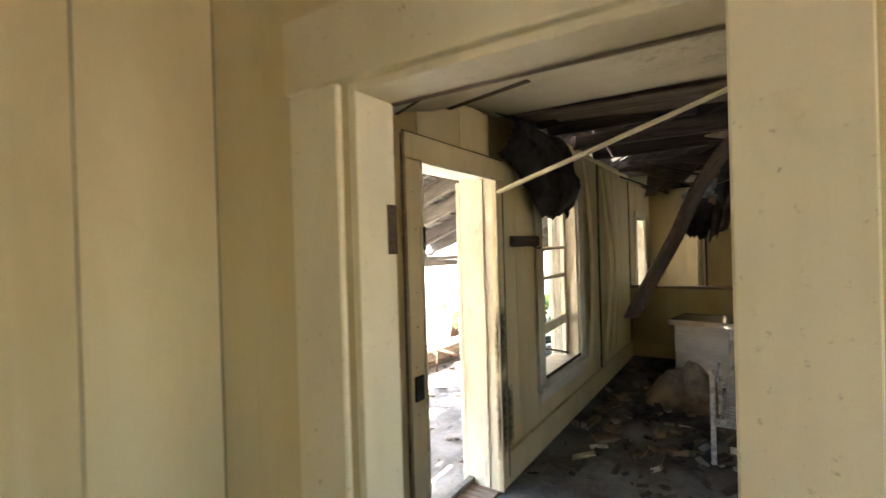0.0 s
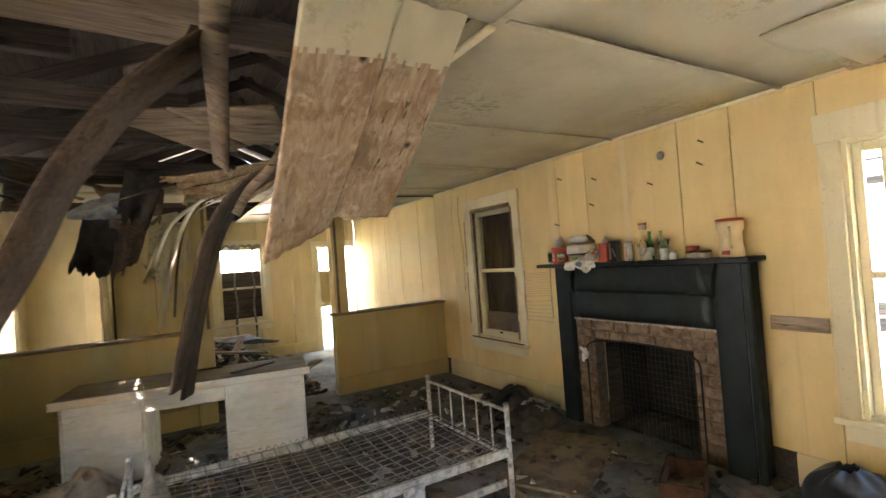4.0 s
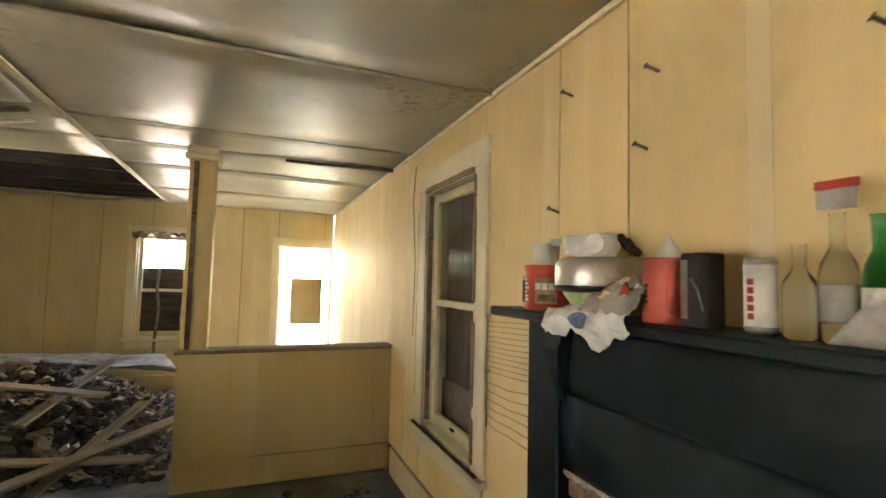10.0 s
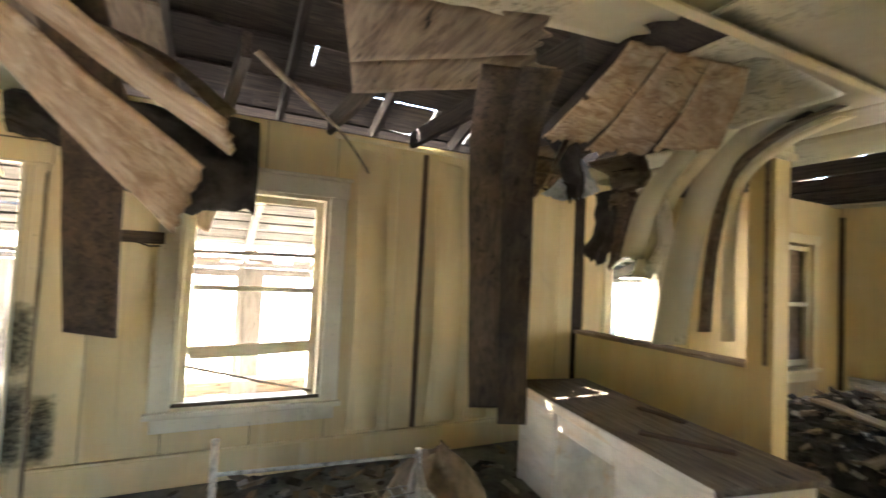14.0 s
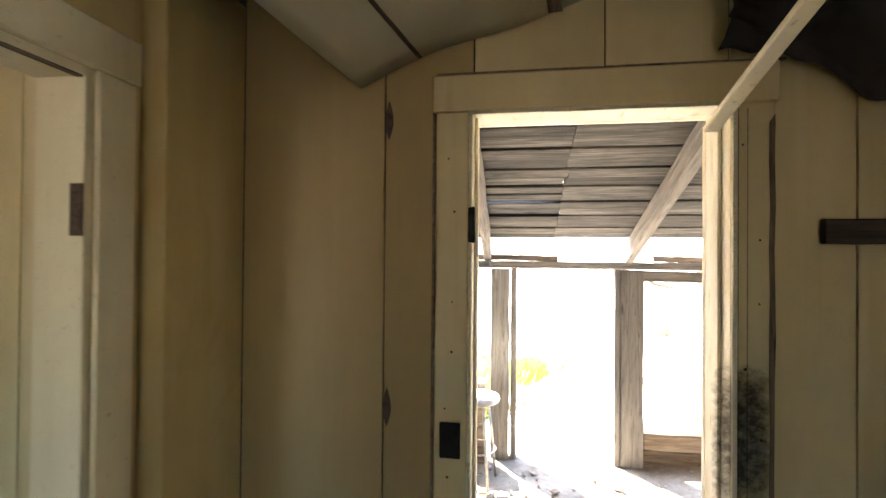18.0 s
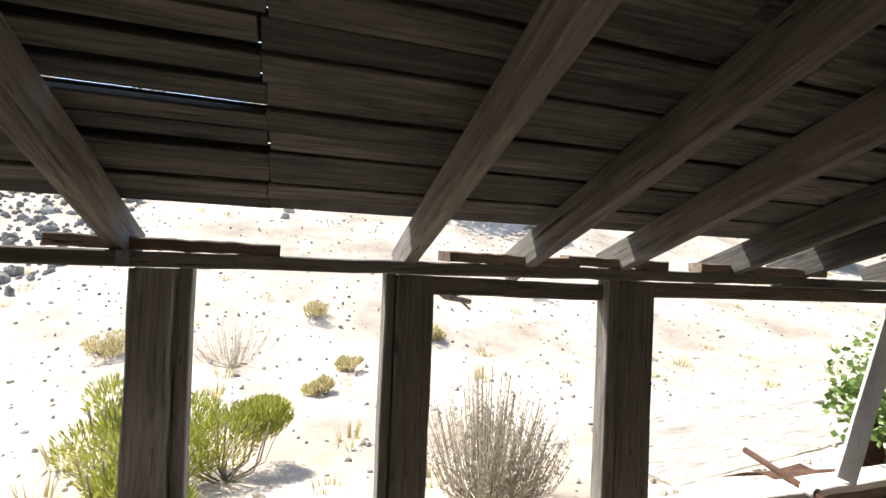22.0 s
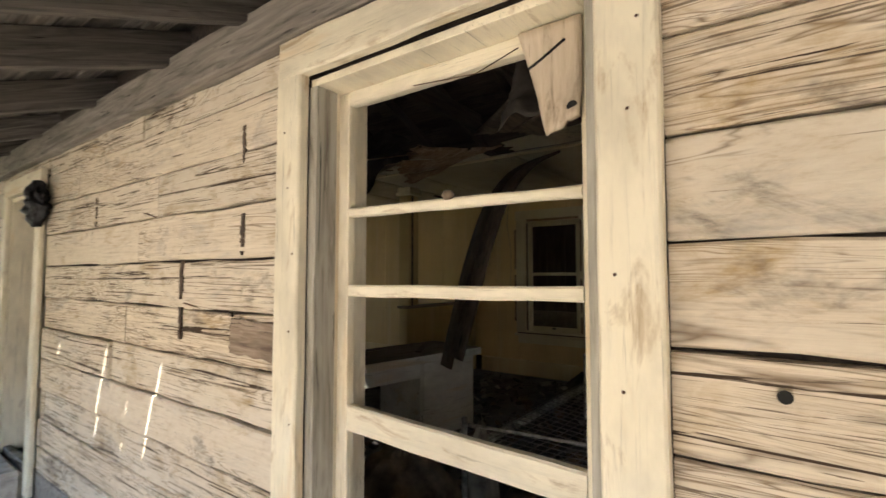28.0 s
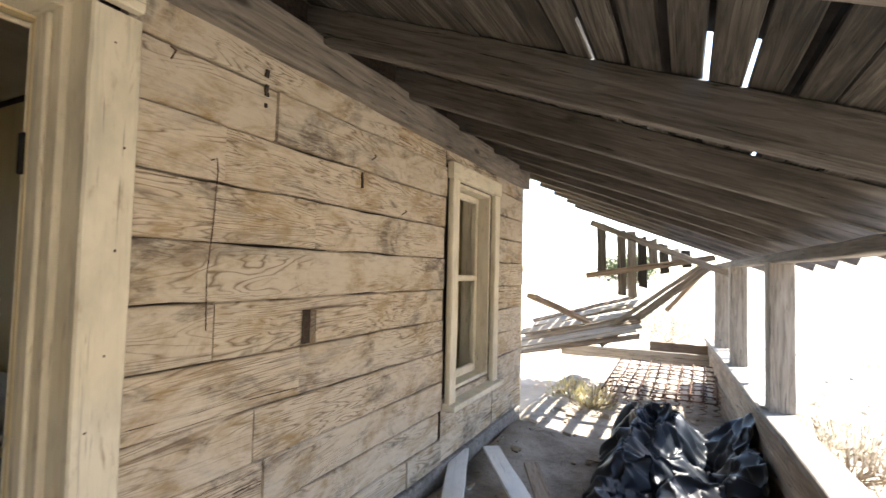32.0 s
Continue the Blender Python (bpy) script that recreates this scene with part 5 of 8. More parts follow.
solo("roof_beyond", box_bm(3.2, 5.7, 11.15, 12.6, 2.41, 2.46), ROOFWOOD, "unseen flat roof added to darken the space behind the hole", "roof", kind="structure")

# ---- fireplace ----
fire = thing("fireplace", (W, 3.33, 0), "black painted wooden mantelpiece round a sooty brick hearth", "fireplace", kind="")
X0 = W - 0.17
part("pilaster", box_bm(X0, W - 0.001, 4.03, 4.20, 0.0, 1.37, 0.006), BLACKPAINT, fire)
part("pilaster", box_bm(X0, W - 0.001, 2.572, 2.76, 0.0, 1.37, 0.006), BLACKPAINT, fire)
part("side_moulding", box_bm(X0 - 0.012, X0 + 0.035, 2.52, 2.570, 0.0, 1.37, 0.010), BLACKPAINT, fire)
part("side_moulding", box_bm(X0 + 0.036, W - 0.001, 2.553, 2.570, 0.0, 1.37, 0.005), BLACKPAINT, fire)
for z0, z1, xf, bulge in ((1.163, 1.368, X0 + 0.016, 0.012), (0.932, 1.158, X0 + 0.026, 0.014)):
    part("frieze", join_bm(box_bm(xf + 0.004, W - 0.001, 2.762, 4.028, z0, z1, 0.004), sheet_bm(lambda u, v, z0=z0, z1=z1, xf=xf, bulge=bulge: (xf - bulge * math.sin(math.pi * v) - 0.0015 * math.sin(9 * u), 2.763 + 1.264 * u, z0 + (z1 - z0) * v), 12, 14, 0.003)), BLACKPAINT, fire, "black frieze board with a bulging face")
part("shelf", box_bm(W - 0.225, W - 0.001, 2.50, 4.38, 1.372, 1.404, 0.006), BLACKPAINT, fire, "black mantel shelf with worn edge")
for y in (2.77, 4.0):
    bm = bmesh.new()
    prof = [(W - 0.205, 1.371), (X0 - 0.001, 1.371), (X0 - 0.001, 1.14), (X0 - 0.03, 1.20), (X0 - 0.045, 1.30)]
    half = [0.055 if z > 1.35 else (0.034 if z > 1.25 else 0.016) for x, z in prof]
    a = [bm.verts.new((x, y - h, z)) for (x, z), h in zip(prof, half)]
    c = [bm.verts.new((x, y + h, z)) for (x, z), h in zip(prof, half)]
    bm.faces.new(a)
    bm.faces.new(c[::-1])
    for i in range(5):
        bm.faces.new((a[i], c[i], c[(i + 1) % 5], a[(i + 1) % 5]))
    bmesh.ops.recalc_face_normals(bm, faces=bm.faces[:])
    part("bracket", bm, BLACKPAINT, fire, "black curved bracket under the shelf")
# brick surround
hearth = part("brick_backing", join_bm(box_bm(X0 + 0.055, W - 0.001, 3.84, 4.028, 0, 0.928), box_bm(X0 + 0.055, W - 0.001, 2.762, 2.96, 0, 0.928), box_bm(X0 + 0.055, W - 0.001, 2.96, 3.84, 0.76, 0.928)), MORTAR, fire, "rough mortar behind the bricks")
rb = random.Random(5)
for col0, col1 in ((3.845, 4.025), (2.765, 2.955)):
    z = 0.004
    n = 0
    while z < 0.9:
        h = min(0.066, 0.924 - z)
        if n % 2:
            cuts = (col0, col0 + 0.10, col1)
        else:
            cuts = (col0, col1)
        for a, c in zip(cuts, cuts[1:]):
            part("brick", box_bm(X0 + 0.035 + rb.uniform(0, 0.01), X0 + 0.056, a + 0.004, c - 0.004, z, z + h, 0.004), BRICK, hearth)
        z += 0.077
        n += 1
for n, z in enumerate((0.765, 0.845)):
    y = 2.962
    while y < 3.83:
        e = min(3.838, y + rb.uniform(0.13, 0.21) * (0.5 if n == 0 and y < 2.97 else 1))
        part("brick", box_bm(X0 + 0.030 + rb.uniform(0, 0.014), X0 + 0.056, y + 0.005, e - 0.005, z + rb.uniform(-0.004, 0.003), z + 0.068, 0.006), BRICK, hearth)
        y = e
for nm, q in (("firebox_back", (W + 0.55, W + 0.6, 2.8, 4.0, 0, 1.3)), ("firebox_side", (W, W + 0.549, 3.841, 4.0, 0, 1.3)), ("firebox_side", (W, W + 0.549, 2.8, 2.959, 0, 1.3)), ("firebox_top", (W, W + 0.6, 2.8, 4.0, 1.301, 1.35)), ("firebox_floor", (W, W + 0.549, 2.962, 3.838, -0.05, 0.01))):
    part(nm, box_bm(*q), SOOT, fire, "soot-black firebox brick")
part("ash", sheet_bm(lambda u, v: (W - 0.02 + 0.5 * u, 2.98 + 0.84 * v, 0.02 + 0.07 * math.sin(math.pi * u) * math.sin(math.pi * v) + 0.03 * noise.noise(Vector((u * 6, v * 8, 0)))), 14, 20), CHAR, fire, "heap of ash and litter")
part("ragged_mortar", sheet_bm(lambda u, v: (X0 + 0.026 + 0.006 * noise.noise(Vector((u * 40, v * 3, 1))), 2.768 + 1.255 * u, 0.931 - v * (0.010 + 0.020 * abs(noise.noise(Vector((u * 30, 0.0, 7)))) + 0.012 * abs(noise.noise(Vector((u * 83, 0.0, 3)))))), 120, 3, 0.006), PALEMORTAR, fire, "pale ragged mortar along the top of the bricks")
scr = thing("fire_screen", (X0, 3.4, 0), "dark wire mesh fire screen with an arched frame", "fire screen")
arch = [(X0 + 0.02, 2.90, 0.01)] + [(X0 + 0.02, 3.4 - 0.5 * math.cos(math.pi * i / 14), 0.66 + 0.11 * abs(math.sin(math.pi * i / 14)) ** 0.6) for i in range(15)] + [(X0 + 0.02, 3.90, 0.01)]
part("frame", tube_bm(arch, 0.007), IRON, scr)
DUSTYWIRE = mat_plain("dusty_wire", (0.11, 0.105, 0.09), 0.8, 0.1, 0.4, 20)
msh = []
for i in range(26):
    y = 2.95 + 0.036 * i
    top = 0.65 + 0.11 * max(0.0, math.sin(math.acos(max(-1, min(1, (3.4 - y) / 0.5))))) ** 0.6
    msh.append(tube_bm([(X0 + 0.02, y, 0.01), (X0 + 0.02, y, top)], 0.0012, 3))
for i in range(16):
    z = 0.03 + 0.045 * i
    wdt = 0.49 if z < 0.66 else 0.49 * max(0.1, 1 - ((z - 0.66) / 0.11) ** 1.6)
    msh.append(tube_bm([(X0 + 0.02, 3.4 - wdt, z), (X0 + 0.02, 3.4 + wdt, z)], 0.0012, 3))
part("mesh", join_bm(*msh), DUSTYWIRE, scr, "fine dark wire mesh")
solo("rag", sheet_bm(lambda u, v: (X0 - 0.006 - 0.012 * math.sin(7 * u + 4 * v), 3.90 + 0.06 * (u - 0.5) + 0.02 * math.sin(9 * v), 0.66 - 0.08 * v + 0.03 * math.sin(8 * u)), 6, 6), WHITEPL, "small white rag caught on the fire screen", "rag")

# ---- things on the mantel ----
MZ = 1.404
MX = W - 0.118


def put(name, bms, label, cat, x, y, group=""):
    t = thing(name, (x, y, MZ), label, cat, group)
    for pn, b, mt in bms:
        part(pn, b, mt, t, m=pose(x, y, MZ))
    return t


TANLABEL = mat_plain("tan_label", (0.42, 0.27, 0.15), 0.5, 0, 0.4, 30)


def facing(r, a0, a1, z0, z1, lift=0.0008):
    """A patch lying on a round side between two angles."""
    return sheet_bm(lambda u, v: ((r + lift) * math.cos(math.radians(a0 + (a1 - a0) * u)), (r + lift) * math.sin(math.radians(a0 + (a1 - a0) * u)), z0 + (z1 - z0) * v), 10, 2, 0.0006)


can_t = put("coffee_can", [("can", lathe_bm([(0.074, 0), (0.077, 0.004), (0.077, 0.010), (0.074, 0.016), (0.074, 0.126), (0.077, 0.132), (0.077, 0.146), (0.079, 0.150), (0.074, 0.150), (0.073, 0.02)], 30), REDTIN), ("label_panel", facing(0.075, 204, 262, 0.022, 0.108), TANLABEL), ("label_picture", facing(0.075, 212, 255, 0.030, 0.052, 0.0018), OLDWOOD)], "red coffee can with a tan label, paper cups in it", "can", MX, 4.165)
for z0, a0, a1 in ((0.068, 206, 220), (0.068, 223, 236), (0.068, 239, 252)):
    part("label_mark", facing(0.075, a0, a1, z0, z0 + 0.022, 0.0022), WHITEPL, can_t, m=pose(MX, 4.165, MZ))
for z0 in (0.030, 0.043, 0.056, 0.070, 0.084, 0.098):
    part("label_mark", facing(0.075, 160, 160 + 18 + 7 * math.sin(z0 * 300), z0, z0 + 0.007, 0.0012), WHITEPL, can_t, m=pose(MX, 4.165, MZ))
for dx, dy, ax, ay in ((0.0, 0.022, 6, 4), (-0.012, -0.028, -5, -6)):
    cup_t = thing("paper_cup", (MX + dx, 4.165 + dy, MZ + 0.03), "white paper cup upside down in the coffee can", "cup", "paper cups")
    part("cone", lathe_bm([(0.036, 0.0), (0.029, 0.20), (0.027, 0.203), (0.0, 0.200)], 18, pose(MX + dx, 4.165 + dy, MZ + 0.02, ax, ay, 0)), WHITEPL, cup_t)
solo("grey_card", box_bm(-0.002, 0.002, -0.022, 0.022, 0.0, 0.22, 0.0008), STEEL, "grey card strip standing in the coffee can", "card", m=pose(MX + 0.03, 4.205, MZ + 0.03, 4, 6, 20))
put("tin_can", [("can", lathe_bm([(0.036, 0), (0.038, 0.003), (0.036, 0.008), (0.036, 0.112), (0.038, 0.116), (0.034, 0.116)], 20), STEEL), ("paper_band", facing(0.0365, 120, 250, 0.02, 0.10), BLACKPL)], "small dull steel tin at the end of the shelf", "can", MX + 0.03, 4.305)
bowl_t = thing("green_bowl", (MX, 3.925, MZ), "pale green bowl under the steel pot", "bowl")
part("bowl", lathe_bm([(0.045, 0.0), (0.048, 0.004), (0.050, 0.010), (0.086, 0.058), (0.090, 0.068), (0.084, 0.068), (0.05, 0.018), (0.0, 0.014)], 30, pose(MX, 3.925, MZ)), PALEGREEN, bowl_t)
pot_t = thing("cooking_pot", (MX, 3.915, MZ + 0.069), "dented steel cooking pot resting in the green bowl", "pot")
part("pot", lathe_bm([(0.0, 0.0), (0.105, 0.0), (0.122, 0.004), (0.126, 0.014), (0.126, 0.070), (0.122, 0.084), (0.108, 0.096), (0.100, 0.098), (0.098, 0.090), (0.0, 0.060)], 36, pose(MX + 0.002, 3.905, MZ + 0.069)), STEEL, pot_t)
part("dark_foot", lathe_bm([(0.100, -0.002), (0.123, 0.0025), (0.1275, 0.012), (0.1270, 0.017)], 36, pose(MX + 0.002, 3.905, MZ + 0.069)), BLACKPL, pot_t, "dark scorched lower edge")
for cx, cy, rz, rl in ((-0.02, 3.965, 68, 0.040), (-0.012, 3.882, 118, 0.038)):
    cup_t = thing("paper_cup", (MX + cx, cy, MZ + 0.165), "white paper cup lying on the pot", "cup", "paper cups")
    part("cone", lathe_bm([(rl * 0.72, -0.045), (rl, 0.048), (rl * 1.06, 0.050), (rl * 0.96, 0.050), (rl * 0.70, -0.040), (0.0, -0.042)], 24, pose(MX + cx, cy, MZ + 0.167 + rl, 90, 0, rz)), WHITEPL, cup_t)
part("crumpled_foil", sheet_bm(lambda u, v: (MX + 0.04 + 0.05 * u, 3.99 - 0.17 * v, MZ + 0.15 + 0.085 * math.sin(math.pi * (0.15 + 0.75 * v)) + 0.02 * noise.noise(Vector((u * 6, v * 8, 2)))), 8, 16, 0.002), FIBRE, pot_t, "brown paper bent over the rim")


def bagf(u, v):
    """Thin film: gathered over the shelf, its folds falling over the edge to uneven corners."""
    y = 3.99 - 0.34 * u + 0.010 * math.sin(9 * v + 3 * u)
    cr = abs(noise.noise(Vector((u * 6, v * 5, 0)))) + 0.5 * abs(noise.noise(Vector((u * 15, v * 12, 3)))) + 0.25 * abs(noise.noise(Vector((u * 31, v * 26, 7))))
    edge = 0.55
    if v < edge:
        w_ = v / edge
        x = MX - 0.03 - 0.075 * w_ + 0.012 * math.sin(13 * u + 6 * v)
        hump = 0.012 + 0.075 * u ** 1.3
        z = MZ + 0.010 + hump * math.sin(math.pi * min(1.0, 0.35 + 0.6 * w_)) * (1.3 - 1.1 * cr)
        return (x, y, max(z, MZ + 0.005))
    w_ = (v - edge) / (1 - edge)
    drop = 0.058 - 0.026 * math.exp(-((u - 0.32) / 0.09) ** 2) + 0.020 * math.exp(-((u - 0.62) / 0.16) ** 2) - 0.03 * max(0.0, u - 0.8) / 0.2 + 0.016 * noise.noise(Vector((u * 13, 2, 8)))
    x = W - 0.229 - 0.022 * math.sin(math.pi * min(1, w_ * 1.1)) * (0.5 + cr) - 0.012 * abs(math.sin(12 * u + 4 * v))
    return (x, y - 0.02 * w_ * math.sin(5 * u), MZ + 0.020 * (1 - w_) - drop * w_)


bag_t = thing("plastic_bag", (MX - 0.1, 3.83, MZ), "crumpled white plastic bag with a blue print on the mantel edge", "plastic bag")
part("sheet", sheet_bm(bagf, 56, 56), WHITEPL, bag_t)
BLUEINK = mat_plain("blue_ink", (0.16, 0.20, 0.34), 0.5, 0, 0.5, 40)
part("print", sheet_bm(lambda u, v: tuple(a + d_ for a, d_ in zip(bagf(0.50 + 0.22 * (u - 0.5) * math.sqrt(max(0.05, 1 - (2 * v - 1) ** 2)) , 0.57 + 0.22 * v), (-0.003, 0, 0))), 14, 12), BLUEINK, bag_t, "smudged blue print")
wrap = thing("food_wrapper", (MX - 0.06, 3.74, MZ), "crumpled food wrapper with red and yellow print", "wrapper")


def wrapf(u, v):
    return (MX - 0.02 - 0.105 * v, 3.84 - 0.19 * u, MZ + 0.082 + 0.03 * math.sin(math.pi * u) * (1 - 0.8 * v) + 0.014 * noise.noise(Vector((u * 9, v * 7, 4))) - 0.065 * v * v)


part("film", sheet_bm(wrapf, 20, 14), PAPER, wrap)
for i, (u0, v0, du, mt) in enumerate(((0.12, 0.3, 0.18, REDTIN), (0.4, 0.2, 0.2, BEIGEPL), (0.62, 0.45, 0.16, REDTIN), (0.3, 0.6, 0.14, BEIGEPL))):
    part("print", sheet_bm(lambda u, v, u0=u0, v0=v0, du=du: tuple(a + d_ for a, d_ in zip(wrapf(u0 + du * u, v0 + 0.2 * v), (-0.001, 0, 0.0025))), 5, 4), mt, wrap, "coloured print")
mug_t = put("red_mug", [("body", lathe_bm([(0.058, 0), (0.061, 0.006), (0.060, 0.02), (0.057, 0.150), (0.059, 0.157), (0.053, 0.157), (0.054, 0.02), (0.0, 0.012)], 28), REDPLASTIC), ("handle", tube_bm([(-0.034, -0.042, 0.138), (-0.060, -0.062, 0.130), (-0.064, -0.066, 0.08), (-0.058, -0.060, 0.036), (-0.036, -0.044, 0.026)], 0.0095, 8), REDPLASTIC), ("tissue", sheet_bm(lambda u, v: (0.042 * math.cos(6.28 * u) * (1 - v) ** 0.8 * (1 + 0.2 * math.sin(17 * u)), 0.042 * math.sin(6.28 * u) * (1 - v) ** 0.8, 0.14 + 0.075 * v + 0.006 * math.sin(12 * u)), 24, 8), WHITEPL)], "tall red plastic mug with a paper tissue in it", "mug", MX - 0.01, 3.64)
for i in range(5):
    part("printed_mark", facing(0.0585, 150 + 4 * (i % 2), 172, 0.035 + 0.013 * i, 0.043 + 0.013 * i), BLACKPL, mug_t, "dark print", m=pose(MX - 0.01, 3.64, MZ))
put("black_box", [("box", box_bm(-0.03, 0.03, -0.033, 0.033, 0, 0.165, 0.004), BLACKPL), ("side_label", box_bm(-0.0315, -0.0298, 0.012, 0.03, 0.02, 0.15), STEEL), ("mark", tube_bm([(-0.031, -0.026, 0.04), (-0.031, -0.014, 0.085), (-0.031, 0.004, 0.11)], 0.003), STEEL)], "black box with a pale curved mark", "box", MX - 0.02, 3.54)
put("drink_can", [("can", lathe_bm([(0.024, 0), (0.029, 0.008), (0.029, 0.14), (0.024, 0.15), (0.023, 0.148)], 24), WHITEPL), ("rim", lathe_bm([(0.0295, 0.138), (0.0255, 0.152), (0.022, 0.152), (0.022, 0.146)], 24), STEEL), ("foot", lathe_bm([(0.0245, 0.0), (0.0295, 0.009), (0.0295, 0.016)], 24), STEEL), ("mark", join_bm(*[box_bm(-0.0305, -0.0285, -0.006, 0.006, 0.03 + 0.017 * i, 0.042 + 0.017 * i) for i in range(5)]), REDTIN)], "slim white drink can with red marks", "can", MX, 3.425)


def bottle(r, h, neck, mt, capm=None, lab=None):
    out = [("glass", lathe_bm([(r * 0.9, 0), (r, 0.006), (r, h * 0.52), (r * 0.85, h * 0.62), (neck, h * 0.74), (neck, h * 0.97), (neck * 1.15, h)], 20), mt)]
    if lab:
        out.append(("label_band", lathe_bm([(r + 0.0008, h * 0.16), (r + 0.0012, h * 0.18), (r + 0.0012, h * 0.44), (r + 0.0008, h * 0.45)], 20), lab))
    if capm:
        out.append(("cap", lathe_bm([(neck * 1.3, h * 0.97), (neck * 1.3, h * 1.03), (neck, h * 1.035)], 14), capm))
    return out


put("glass_bottle", bottle(0.029, 0.175, 0.011, GLASS), "clear empty glass bottle", "bottle", MX + 0.0, 3.352, "bottles on the mantel")
put("glass_bottle", bottle(0.029, 0.225, 0.011, GLASS, None, PAPER) + [("tag", box_bm(-0.004, 0.004, -0.032, 0.032, 0.232, 0.282, 0.002), PAPER), ("tag_band", box_bm(-0.006, 0.006, -0.033, 0.033, 0.268, 0.284, 0.001), REDTIN)], "clear bottle with a label and a card tag on its neck", "bottle", MX + 0.0, 3.288, "bottles on the mantel")
put("glass_bottle", bottle(0.026, 0.20, 0.010, GLASS), "clear empty glass bottle", "bottle", MX + 0.055, 3.25, "bottles on the mantel")
put("glass_bottle", bottle(0.026, 0.215, 0.011, PALEGLASS), "pale green empty glass bottle", "bottle", MX + 0.05, 3.17, "bottles on the mantel")
put("glass_bottle", bottle(0.026, 0.215, 0.0115, GREENGLASS, None, STEEL), "green glass beer bottle with a silvery label", "bottle", MX - 0.01, 3.222, "bottles on the mantel")
put("paper_scrap", [("paper", sheet_bm(lambda u, v: (-0.06 - 0.02 * v, -0.05 + 0.1 * u * (1 - 0.7 * v), 0.004 + 0.075 * v), 5, 6, 0.002), PAPER)], "white paper scrap leaning on the green bottle", "paper", MX, 3.225)
put("ribbed_can", [("can", lathe_bm([(0.034, 0), (0.035, 0.003)] + [(0.0335 + 0.0016 * (q % 2), 0.010 + 0.0045 * q) for q in range(15)] + [(0.035, 0.080), (0.036, 0.084), (0.032, 0.084)], 24), STEEL), ("crumpled_wrap", sheet_bm(lambda u, v: ((0.034 + 0.014 * math.sin(5 * u * 6.28) * v) * math.cos(6.28 * u) * (1 - 0.3 * v), (0.036 + 0.014 * math.sin(4 * u * 6.28) * v) * math.sin(6.28 * u), 0.095 + 0.06 * v), 20, 5), GLASS)], "ribbed steel can topped with crumpled clear wrap", "can", MX, 3.118)
put("small_jar", [("jar", lathe_bm([(0.026, 0), (0.03, 0.005), (0.03, 0.04), (0.022, 0.05)], 16), WHITEPL), ("lid", lathe_bm([(0.024, 0.05), (0.024, 0.062), (0.02, 0.064)], 16), STEEL)], "small squat white jar", "jar", MX - 0.01, 3.045)
put("flat_tin", [("tin", box_bm(-0.04, 0.04, -0.07, 0.07, 0, 0.045, 0.012), STEEL), ("lid", box_bm(-0.042, 0.042, -0.072, 0.072, 0.038, 0.052, 0.006), RUST), ("paper_label", box_bm(-0.0462, -0.045, -0.03, 0.02, 0.008, 0.042), PAPER)], "flat grey tin with a red lid", "tin", MX, 2.865)
put("round_tin", [("tin", lathe_bm([(0.04, 0.053), (0.042, 0.057), (0.042, 0.083), (0.036, 0.087)], 20, pose(0, 0, 0)), REDTIN)], "round red tin stacked on the flat tin", "tin", MX, 2.905)
jug = put("plastic_jug", [("body", lathe_bm([(0.068, 0), (0.074, 0.006), (0.075, 0.045), (0.068, 0.062), (0.065, 0.12), (0.066, 0.165), (0.078, 0.182), (0.080, 0.225), (0.074, 0.232)], 26), BEIGEPL), ("lid", lathe_bm([(0.08, 0.228), (0.081, 0.243), (0.074, 0.247)], 26), REDPLASTIC), ("handle", tube_bm([(-0.066, -0.03, 0.19), (-0.092, -0.045, 0.17), (-0.09, -0.045, 0.09), (-0.07, -0.035, 0.065)], 0.011), BEIGEPL), ("red_label", box_bm(-0.0835, -0.078, -0.03, 0.018, 0.018, 0.045, 0.001), REDTIN)], "large yellowed plastic jug with a red lid", "jug", MX, 2.645)

# ---- wire rack, nails, board, switch and bracket on the walls ----
rack = thing("wire_rack", (W, 4.55, 1.1), "bent grey wire rack hung on the yellow wall", "wire rack")
for i in range(11):
    z = 1.31 - 0.023 * i
    part("wire", tube_bm([(W - 0.015, 4.42, z + 0.018), (W - 0.02, 4.60, z + 0.007 + 0.002 * math.sin(i)), (W - 0.016, 4.80, z - 0.004)], 0.0018, 4), SPRINGWIRE, rack)
for i in range(6):
    z = 1.02 - 0.036 * i
    part("wire", tube_bm([(W - 0.015, 4.42, z + 0.03 - 0.008 * i), (W - 0.03, 4.58, z + 0.012 - 0.004 * (i % 3)), (W - 0.025, 4.69, z + 0.010 - 0.003 * i), (W - 0.02, 4.80, z + 0.003)], 0.0018, 4), SPRINGWIRE, rack)
for y, z0, z1 in ((4.418, 0.87, 1.335), (4.803, 0.82, 1.318)):
    part("side_wire", tube_bm([(W - 0.016, y, z1), (W - 0.024, y + 0.004, 1.08), (W - 0.018, y - 0.003, z0)], 0.004, 5), SPRINGWIRE, rack)
    for zh in (z1, 1.06):
        part("hook", tube_bm([(W - 0.016, y, zh), (W - 0.022, y + 0.006, zh + 0.018), (W - 0.006, y + 0.004, zh + 0.020), (W - 0.004, y, zh + 0.006)], 0.003, 5), SPRINGWIRE, rack)

